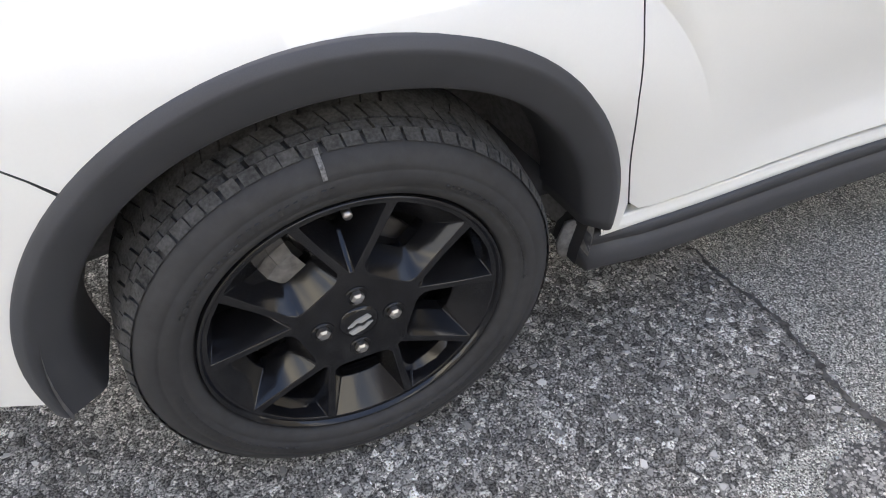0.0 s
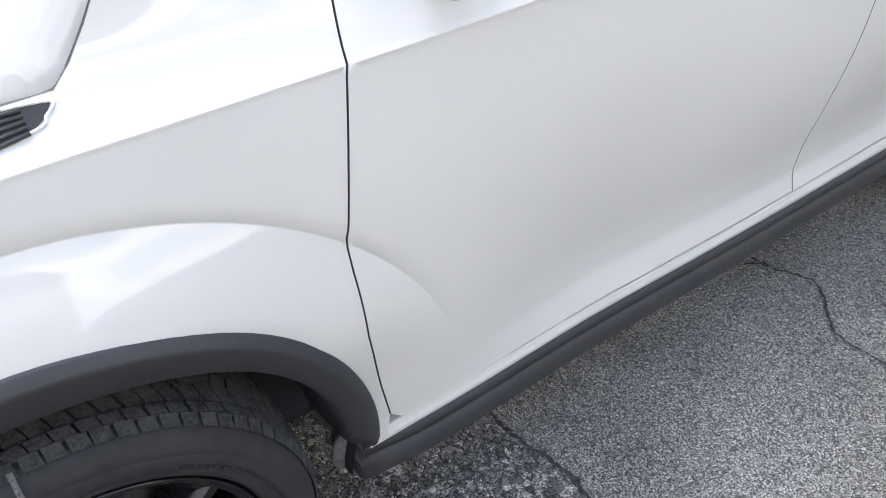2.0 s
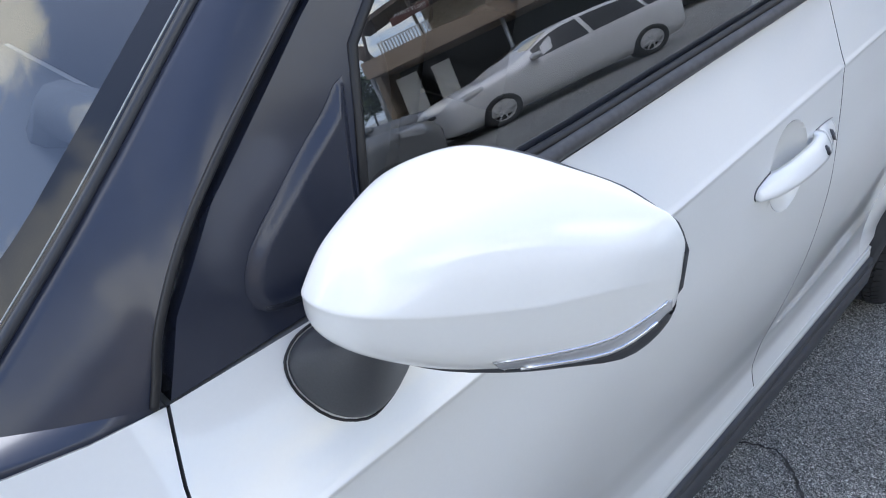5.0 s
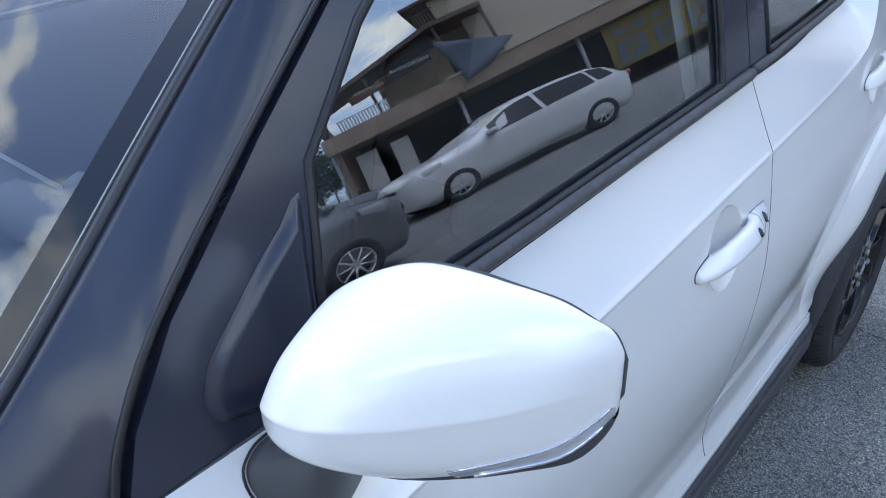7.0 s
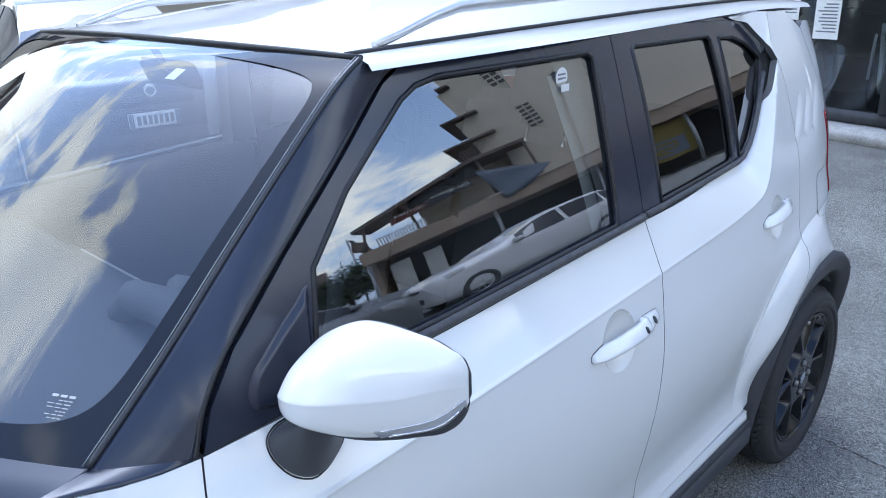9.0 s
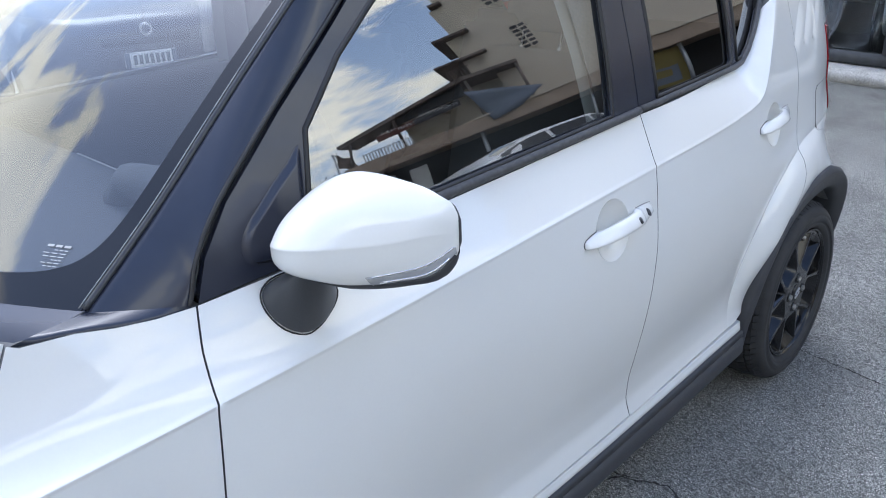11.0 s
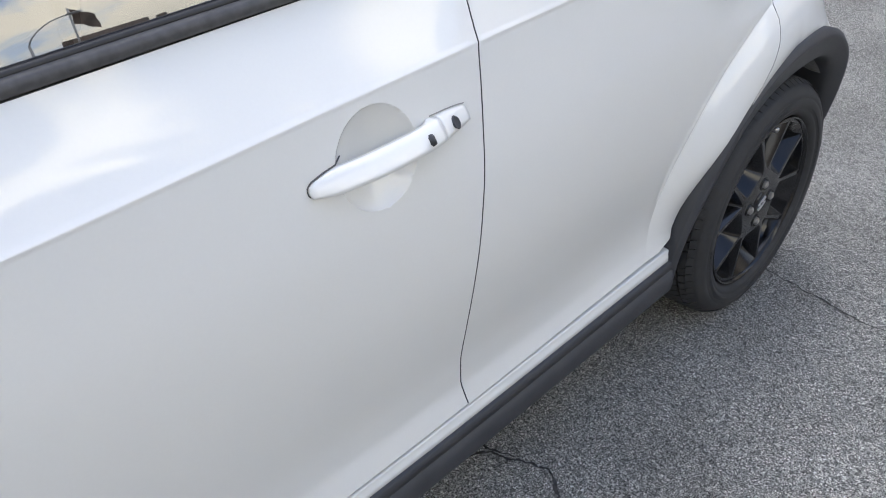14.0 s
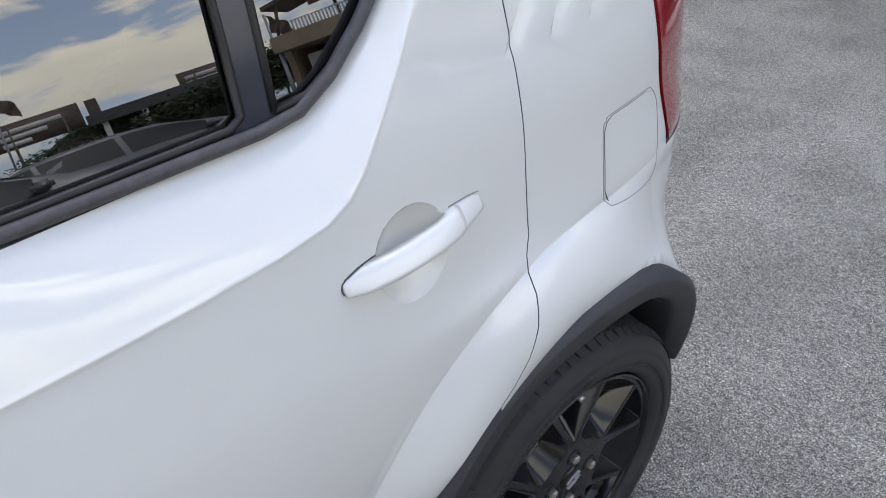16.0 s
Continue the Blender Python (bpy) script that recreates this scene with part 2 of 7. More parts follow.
def asphalt(name, dark, light, cell, stone_share, wear):
    """Worn asphalt: pale stone chips in a dark binder, with stains."""
    m = bpy.data.materials.new(name)
    m.use_nodes = True
    n, l = m.node_tree.nodes, m.node_tree.links
    p = n["Principled BSDF"]
    p.inputs["Roughness"].default_value = 0.9
    tc = n.new("ShaderNodeTexCoord")
    vo = n.new("ShaderNodeTexVoronoi")
    vo.inputs["Scale"].default_value, vo.inputs["Randomness"].default_value = 1 / cell, 1.0
    l.new(tc.outputs["Object"], vo.inputs["Vector"])
    chips = n.new("ShaderNodeValToRGB")
    e = chips.color_ramp.elements
    e[0].position, e[1].position = 0.48, 0.72
    e[0].color, e[1].color = (1, 1, 1, 1), (0, 0, 0, 1)
    l.new(vo.outputs["Distance"], chips.inputs["Fac"])
    tint = n.new("ShaderNodeSeparateColor")
    l.new(vo.outputs["Color"], tint.inputs[0])
    sel = n.new("ShaderNodeMath")
    sel.operation = "LESS_THAN"
    sel.inputs[1].default_value = stone_share
    l.new(tint.outputs[0], sel.inputs[0])
    mask = n.new("ShaderNodeMath")
    mask.operation = "MULTIPLY"
    l.new(sel.outputs[0], mask.inputs[0])
    l.new(chips.outputs["Color"], mask.inputs[1])
    tone_ramp = n.new("ShaderNodeValToRGB")
    tone_ramp.color_ramp.elements[0].color = (*[c * 0.45 for c in light], 1)
    tone_ramp.color_ramp.elements[1].color = (*[c * 1.65 for c in light], 1)
    l.new(tint.outputs[1], tone_ramp.inputs["Fac"])
    fine = n.new("ShaderNodeTexNoise")
    fine.inputs["Scale"].default_value, fine.inputs["Detail"].default_value = 420, 4.0
    l.new(tc.outputs["Object"], fine.inputs["Vector"])
    binder = n.new("ShaderNodeValToRGB")
    binder.color_ramp.elements[0].position, binder.color_ramp.elements[1].position = 0.35, 0.68
    binder.color_ramp.elements[0].color = (*[c * 0.45 for c in dark], 1)
    binder.color_ramp.elements[1].color = (*[c * 1.9 for c in dark], 1)
    l.new(fine.outputs["Fac"], binder.inputs["Fac"])
    mx = n.new("ShaderNodeMixRGB")
    l.new(mask.outputs[0], mx.inputs[0])
    l.new(binder.outputs["Color"], mx.inputs[1])
    l.new(tone_ramp.outputs["Color"], mx.inputs[2])
    stain = n.new("ShaderNodeTexNoise")
    stain.inputs["Scale"].default_value, stain.inputs["Detail"].default_value = 2.6, 7.0
    l.new(tc.outputs["Object"], stain.inputs["Vector"])
    sr = n.new("ShaderNodeValToRGB")
    sr.color_ramp.elements[0].position, sr.color_ramp.elements[1].position = 0.35, 0.65
    sr.color_ramp.elements[0].color = (1 - wear, 1 - wear, 1 - wear, 1)
    sr.color_ramp.elements[1].color = (1 + wear * 0.4, 1 + wear * 0.4, 1 + wear * 0.4, 1)
    l.new(stain.outputs["Fac"], sr.inputs["Fac"])
    mul = n.new("ShaderNodeMixRGB")
    mul.blend_type = "MULTIPLY"
    mul.inputs[0].default_value = 1.0
    l.new(mx.outputs["Color"], mul.inputs[1])
    l.new(sr.outputs["Color"], mul.inputs[2])
    l.new(mul.outputs["Color"], p.inputs["Base Color"])
    hs = n.new("ShaderNodeMath")
    hs.operation = "ADD"
    l.new(chips.outputs["Color"], hs.inputs[0])
    l.new(fine.outputs["Fac"], hs.inputs[1])
    bu = n.new("ShaderNodeBump")
    bu.inputs["Strength"].default_value, bu.inputs["Distance"].default_value = 0.9, cell * 0.30
    l.new(hs.outputs[0], bu.inputs["Height"])
    l.new(bu.outputs["Normal"], p.inputs["Normal"])
    return m


DARK_ASPHALT = asphalt("dark_tarry_asphalt", (0.05, 0.05, 0.05), (0.20, 0.198, 0.19), 0.006, 0.6, 0.4)


def coarse_asphalt(name, big_size, small_size, share, tone, pit_scale, pit_dark, stain_scale, stain_dark, relief_depth, tint, paler=0.0):
    """Ground-down old asphalt: angular cut stones of two sizes, thin binder, pores and stains."""
    m = bpy.data.materials.new(name)
    m.use_nodes = True
    n, l = m.node_tree.nodes, m.node_tree.links
    p = n["Principled BSDF"]
    p.inputs["Roughness"].default_value = 0.88
    tc = n.new("ShaderNodeTexCoord")
    warp = n.new("ShaderNodeTexNoise")
    warp.inputs["Scale"].default_value, warp.inputs["Detail"].default_value = 0.8 / small_size, 3.0
    l.new(tc.outputs["Object"], warp.inputs["Vector"])
    amount = n.new("ShaderNodeVectorMath")
    amount.operation = "MULTIPLY_ADD"
    amount.inputs[1].default_value = (small_size * .5, small_size * .5, 0.0)
    l.new(warp.outputs["Color"], amount.inputs[0])
    l.new(tc.outputs["Object"], amount.inputs[2])

    def stones(size):
        cells, joint = n.new("ShaderNodeTexVoronoi"), n.new("ShaderNodeTexVoronoi")
        joint.feature = "DISTANCE_TO_EDGE"
        for v in (cells, joint):
            v.inputs["Scale"].default_value = 1 / size
            l.new(amount.outputs[0], v.inputs["Vector"])
        split = n.new("ShaderNodeSeparateColor")
        l.new(cells.outputs["Color"], split.inputs[0])
        return split, joint
    big, big_joint = stones(big_size)
    small, small_joint = stones(small_size)

    def mix(fac, a, b, blend="MIX"):
        x = n.new("ShaderNodeMixRGB")
        x.blend_type = blend
        if isinstance(fac, float):
            x.inputs[0].default_value = fac
        else:
            l.new(fac, x.inputs[0])
        l.new(a, x.inputs[1])
        l.new(b, x.inputs[2])
        return x.outputs[0]

    def ramp(src, stops):
        r = n.new("ShaderNodeValToRGB")
        e = r.color_ramp.elements
        while len(e) < len(stops):
            e.new(0.5)
        for q, (pos, c) in zip(e, stops):
            q.position, q.color = pos, (c * tint[0], c * tint[1], c * tint[2], 1)
        l.new(src, r.inputs["Fac"])
        return r.outputs["Color"]
    pick = n.new("ShaderNodeMath")
    pick.operation = "LESS_THAN"
    pick.inputs[1].default_value = share
    l.new(big.outputs[0], pick.inputs[0])
    colour = mix(pick.outputs[0], ramp(small.outputs[1], tone), ramp(big.outputs[1], tone))
    edge = mix(pick.outputs[0], small_joint.outputs["Distance"], big_joint.outputs["Distance"])
    lines = ramp(edge, [(0.0, 0.36), (0.05, 0.55), (0.13, 1.0)])
    colour = mix(1.0, colour, lines, "MULTIPLY")
    pores = n.new("ShaderNodeTexNoise")
    pores.inputs["Scale"].default_value, pores.inputs["Detail"].default_value = pit_scale, 5.0
    l.new(tc.outputs["Object"], pores.inputs["Vector"])
    pits = ramp(pores.outputs["Fac"], [(0.38, pit_dark), (0.48, 0.95), (0.64, 1.5)])
    colour = mix(1.0, colour, pits, "MULTIPLY")
    stain = n.new("ShaderNodeTexNoise")
    stain.inputs["Scale"].default_value, stain.inputs["Detail"].default_value = stain_scale, 7.0
    l.new(tc.outputs["Object"], stain.inputs["Vector"])
    colour = mix(1.0, colour, ramp(stain.outputs["Fac"], [(0.34, stain_dark), (0.5, 1.0), (0.7, 1.2)]), "MULTIPLY")
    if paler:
        # base colour grades from paler at low x to darker at high x
        side, uneven = n.new("ShaderNodeSeparateXYZ"), n.new("ShaderNodeMapRange")
        uneven.inputs["From Min"].default_value, uneven.inputs["From Max"].default_value = 0.7, 3.2
        uneven.inputs["To Min"].default_value, uneven.inputs["To Max"].default_value = 1 + paler, 1 - .5 * paler
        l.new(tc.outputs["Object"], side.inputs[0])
        l.new(side.outputs["X"], uneven.inputs["Value"])
        colour = mix(1.0, colour, uneven.outputs["Result"], "MULTIPLY")
    l.new(colour, p.inputs["Base Color"])
    relief = n.new("ShaderNodeMath")
    relief.operation = "MULTIPLY"
    l.new(lines, relief.inputs[0])
    l.new(pits, relief.inputs[1])
    bu = n.new("ShaderNodeBump")
    bu.inputs["Strength"].default_value, bu.inputs["Distance"].default_value = 1.0, relief_depth
    l.new(relief.outputs[0], bu.inputs["Height"])
    l.new(bu.outputs["Normal"], p.inputs["Normal"])
    return m


ASPHALT_OLD = coarse_asphalt("coarse_old_asphalt", 0.015, 0.0065, 0.46, [(0.0, 0.11), (0.40, 0.32), (0.80, 0.52), (1.0, 0.92)], 260, 0.20, 5.0, 0.66, 0.0045, (1.0, 0.997, 0.985))
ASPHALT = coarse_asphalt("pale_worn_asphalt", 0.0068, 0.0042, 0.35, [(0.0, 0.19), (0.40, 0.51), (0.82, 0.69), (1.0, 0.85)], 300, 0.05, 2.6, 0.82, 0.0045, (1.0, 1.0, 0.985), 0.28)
TAR = textured(principled("dark_tar_crack", (0.050, 0.048, 0.046), 0.95), 90, 0.6, bump=0.6, bump_scale=200)
CHIP = bpy.data.materials.new("pale_stone_chip")
CHIP.use_nodes = True
_n, _l = CHIP.node_tree.nodes, CHIP.node_tree.links
_g = _n.new("ShaderNodeNewGeometry")
_r = _n.new("ShaderNodeValToRGB")
_r.color_ramp.elements[0].color, _r.color_ramp.elements[1].color = (0.13, 0.128, 0.122, 1), (0.56, 0.55, 0.53, 1)
_mid = _r.color_ramp.elements.new(0.75)
_mid.color = (0.29, 0.285, 0.27, 1)
_l.new(_g.outputs["Random Per Island"], _r.inputs["Fac"])
_l.new(_r.outputs["Color"], _n["Principled BSDF"].inputs["Base Color"])
_n["Principled BSDF"].inputs["Roughness"].default_value = 0.85


# ---------------------------------------------------------------- mesh tools
def part(name, bm, material, parent=None, label="", smooth_faces=True):
    """Link a bmesh as one mesh object, in world coordinates, under a thing or a part."""
    me = bpy.data.meshes.new(name)
    bmesh.ops.recalc_face_normals(bm, faces=bm.faces[:]) if smooth_faces != "keep" else None
    bm.to_mesh(me)
    bm.free()
    for mt in material if isinstance(material, (list, tuple)) else [material]:
        me.materials.append(mt)
    for poly in me.polygons:
        poly.use_smooth = bool(smooth_faces)
    ob = new(name, me)
    if parent is not None:
        ob.parent = parent
        ob.matrix_parent_inverse = parent.matrix_basis.inverted() if parent.type == "EMPTY" else Matrix()
    return tagged(ob, label) if label else ob


def thing(name, place, label, category, group="", kind="", turn=0.0):
    e = new(name)
    e.matrix_basis = pose(*place, 0, 0, turn)
    e.empty_display_size = 0.2
    return tagged(e, label, category, group, kind)


def box(bm, x0, y0, z0, x1, y1, z1, bevel=0.0, segs=2, m=None):
    r = bmesh.ops.create_cube(bm, size=1.0)
    vs = r["verts"]
    for v in vs:
        v.co = Vector(((x0 + x1) / 2 + v.co.x * (x1 - x0), (y0 + y1) / 2 + v.co.y * (y1 - y0), (z0 + z1) / 2 + v.co.z * (z1 - z0)))
    if bevel:
        es = list({e for v in vs for e in v.link_edges})
        r = bmesh.ops.bevel(bm, geom=es, offset=bevel, segments=segs, affect="EDGES")
        vs = list({v for f in r["faces"] for v in f.verts} | {v for v in vs if v.is_valid})
    if m is not None:
        bmesh.ops.transform(bm, matrix=m, verts=[v for v in vs if v.is_valid])
    return bm


def prism(bm, outline, y0, y1, m=None):
    """A closed outline in x and z, pulled from y0 to y1."""
    a = [bm.verts.new((x, y0, z)) for x, z in outline]
    b = [bm.verts.new((x, y1, z)) for x, z in outline]
    n = len(outline)
    bm.faces.new(a)
    bm.faces.new(b[::-1])
    for i in range(n):
        bm.faces.new((a[i], b[i], b[(i + 1) % n], a[(i + 1) % n]))
    if m is not None:
        bmesh.ops.transform(bm, matrix=m, verts=a + b)
    return bm


def loft(bm, rings, close=False, caps=False):
    """Quads between rings of equal length; close: each ring is closed."""
    vs = [[bm.verts.new(p) for p in ring] for ring in rings]
    n = len(rings[0])
    for a, b in zip(vs, vs[1:]):
        for i in range(n if close else n - 1):
            j = (i + 1) % n
            bm.faces.new((a[i], a[j], b[j], b[i]))
    if caps and close:
        bm.faces.new(vs[0][::-1])
        bm.faces.new(vs[-1])
    return vs


def lathe(bm, profile, segs, cx, cz, a0=0.0, a1=360.0):
    """Profile points (radius, y) turned about the line along y through (cx, cz)."""
    full = abs(a1 - a0) >= 359.9
    k = segs if full else segs + 1
    rings = []
    for i in range(k):
        a = radians(a0 + (a1 - a0) * i / segs)
        rings.append([(cx + r * math.cos(a), y, cz + r * math.sin(a)) for r, y in profile])
    if full:
        rings.append(rings[0])
    vs = loft(bm, rings)
    if full:
        bmesh.ops.remove_doubles(bm, verts=vs[0] + vs[-1], dist=1e-6)
    return bm


def tube(bm, points, radius, segs=8, squash=1.0, caps=True):
    """A round bar along points; radius may be a list."""
    pts = [Vector(p) for p in points]
    rings = []
    for i, p in enumerate(pts):
        d = (pts[min(i + 1, len(pts) - 1)] - pts[max(i - 1, 0)]).normalized()
        side_v = d.cross(Vector((0, 0, 1)))
        if side_v.length < 1e-4:
            side_v = d.cross(Vector((1, 0, 0)))
        side_v.normalize()
        up_v = side_v.cross(d)
        r = radius[i] if isinstance(radius, (list, tuple)) else radius
        rings.append([p + side_v * (r * math.cos(2 * math.pi * k / segs)) + up_v * (r * squash * math.sin(2 * math.pi * k / segs)) for k in range(segs)])
    loft(bm, rings, close=True, caps=caps)
    return bm


def bars(bm, x0, z0, x1, z1, rows, y, tilt=None):
    """Rows of plain bars standing in for small print, in the plane y."""
    h = (z1 - z0) / rows
    for i in range(rows):
        x = x0
        z = z0 + i * h
        while x < x1 - 0.02 * (x1 - x0):
            w = (x1 - x0) * random.uniform(0.06, 0.2)
            box(bm, x, y - 0.0004, z + h * 0.25, min(x + w, x1), y, z + h * 0.7)
            x += w + (x1 - x0) * 0.03
    return bm


def curve_pts(ctrl, n, closed=False):
    """Catmull-Rom points through ctrl."""
    out = []
    k = len(ctrl)
    rng = range(k if closed else k - 1)
    for i in rng:
        p0, p1, p2, p3 = (Vector(ctrl[(i + j) % k] if closed else ctrl[min(max(i + j, 0), k - 1)]) for j in (-1, 0, 1, 2))
        for s in range(n):
            t = s / n
            out.append(0.5 * ((2 * p1) + (p2 - p0) * t + (2 * p0 - 5 * p1 + 4 * p2 - p3) * t * t + (3 * p1 - p0 - 3 * p2 + p3) * t ** 3))
    if not closed:
        out.append(Vector(ctrl[-1]))
    return out


# ---------------------------------------------------------------- body side
YC = 0.845                       # the car's middle plane


def table(tab, v):
    """Smooth table look-up."""
    n = len(tab)
    if v <= tab[0][0]:
        return tab[0][1]
    if v >= tab[-1][0]:
        return tab[-1][1]
    i = 0
    while v > tab[i + 1][0]:
        i += 1
    (x0, y0), (x1, y1) = tab[i], tab[i + 1]

    def slope(j):
        a, b = tab[max(0, j - 1)], tab[min(n - 1, j + 1)]
        return (b[1] - a[1]) / (b[0] - a[0])
    h = x1 - x0
    t = (v - x0) / h
    return ((2 * t ** 3 - 3 * t ** 2 + 1) * y0 + (t ** 3 - 2 * t ** 2 + t) * h * slope(i)
            + (3 * t ** 2 - 2 * t ** 3) * y1 + (t ** 3 - t ** 2) * h * slope(i + 1))


def ease(a, b, v):
    t = min(1.0, max(0.0, (v - a) / (b - a)))
    return t * t * (3 - 2 * t)


CREASE = [(-.75, .80), (-.3, .876), (.125, .901), (.435, .917), (.77, .936), (1.0, .948), (1.27, .961), (1.475, .968), (1.65, .974),
          (1.84, .982), (1.96, .992), (2.02, 1.003), (2.05, 1.018), (2.072, 1.039), (2.105, 1.080), (2.145, 1.13), (2.185, 1.185), (2.235, 1.27), (2.29, 1.40), (2.33, 1.5)]
PLAN = [(-.8, .45), (-.7, .32), (-.6, .235), (-.45, .165), (-.3, .125), (-.1, .096), (.125, .073), (.435, .05), (.8, .034), (1.2, .024), (1.5, .021),
        (1.9, .022), (2.2, .025), (2.45, .036), (2.6, .055), (2.7, .08), (2.8, .125), (2.9, .20), (2.98, .31), (3.03, .45)]
LOW = [(.2, .006), (.3, -.002), (.335, .0), (.365, .009), (.40, .020), (.46, .027), (.55, .023), (.7, .011), (.82, .003), (.92, 0)]
LOW_FRONT = [(.2, -.01), (.3, -.020), (.5, -.022), (.7, -.020), (.82, -.009), (.91, 0)]


WIN_REAR = [(1.945, 1.079), (2.00, 1.081), (2.048, 1.088), (2.092, 1.112), (2.139, 1.151), (2.170, 1.182), (2.212, 1.230), (2.252, 1.278), (2.285, 1.312)]


def above_crease(x, z):
    if x < 1.9:
        return z - table(CREASE, x)
    best, sign = 9.0, 1
    for (a, b), (c, d) in zip(CREASE[8:], CREASE[9:]):
        ux, uz = c - a, d - b
        t = min(1, max(0, ((x - a) * ux + (z - b) * uz) / (ux * ux + uz * uz)))
        dx, dz = x - a - t * ux, z - b - t * uz
        r = math.hypot(dx, dz)
        if r < best - 1e-9:
            best, sign = r, (1 if ux * dz - uz * dx > 0 else -1)
    return sign * best


# how far each wheel arch departs from its ellipse, by angle
SPREAD_F = ((0, -.006), (25, .004), (50, .0138), (75, .0144), (125, .0144), (150, .0107), (175, .0071), (195, -.003))
SPREAD_R = ((10, -.012), (30, .0122), (50, .0342), (70, .0399), (90, .0292), (115, .0222), (140, .0173), (165, .0118), (180, .0077))
CUPS = ((1.289, .885, .0, .060), (2.122, .923, .0, .056))


def window_gap(x, z):
    """Distance to the rear door's window edge, nought inside it."""
    line = [(1.4, 1.067), (1.66, 1.078)] + WIN_REAR
    best = 9.0
    for (a, b), (c, e) in zip(line, line[1:]):
        ux, uz = c - a, e - b
        t = min(1, max(0, ((x - a) * ux + (z - b) * uz) / (ux * ux + uz * uz)))
        dx, dz = x - a - t * ux, z - b - t * uz
        if ux * dz - uz * dx > 0 and 0 < t < 1:
            return 0.0
        best = min(best, math.hypot(dx, dz))
    return best


# pressed slashes in the rear pillar: lower end and direction
SLASHES = ((2.302, 1.092, .643, .766), (2.387, 1.096, .60, .80), (2.467, 1.101, .643, .766))


def rear_flare(a):
    return .525 - .0011 * (max(112, min(168, a)) - 112)


def flare_gap(x, z):
    """Distance outside the rear flare's hollow line."""
    ang = math.degrees(math.atan2(z - .30, x - 2.435)) if z > .30 else 180
    k = ease(2.20, 2.44, x)
    return (1 - k) * (math.hypot(x - 2.435, z - .30) - rear_flare(ang)) + k * (z - (.822 + .07 * (x - 2.3)))


# swell of the body side at stations along its length: the doors bulge at hip height and tuck in below
SWELL = ((-.40, ((.30, -.055), (.60, -.060), (.85, -.050))), (-.24, ((.50, -.058), (.65, -.057), (.88, -.045))), (-.07, ((.60, -.052), (.72, -.050), (.89, -.038))),
         (.118, ((.60, -.040), (.72, -.039), (.90, -.031))), (.281, ((.45, -.020), (.63, -.022), (.80, -.027), (.91, -.027))),
         (.42, ((.345, -.004), (.50, -.012), (.66, -.0185), (.80, -.0255), (.915, -.024))),
         (1.44, ((.338, 0), (.385, -.0064), (.44, -.0190), (.54, -.0345), (.66, -.0430), (.78, -.0375), (.88, -.0205), (.968, -.0034))),
         (2.05, ((.36, -.002), (.50, -.016), (.66, -.026), (.80, -.020), (.90, -.001), (.98, .012), (1.1, .022))),
         (2.31, ((.40, -.004), (.571, -.0064), (.62, -.005), (.68, -.0095), (.747, -.0162), (.79, -.0172), (.812, -.0141), (.83, -.004), (.86, .0071), (.972, .0216), (1.089, .0309), (1.164, .036))),
         (2.65, ((.70, .008), (.80, .009), (.847, .002), (.95, .022), (1.10, .030))))
HIP_R = ((10, .068), (30, .085), (50, .072), (70, .038), (90, .004), (115, 0))


def swell(x, z):
    return table([(sx, table(tab, z)) for sx, tab in SWELL], x)


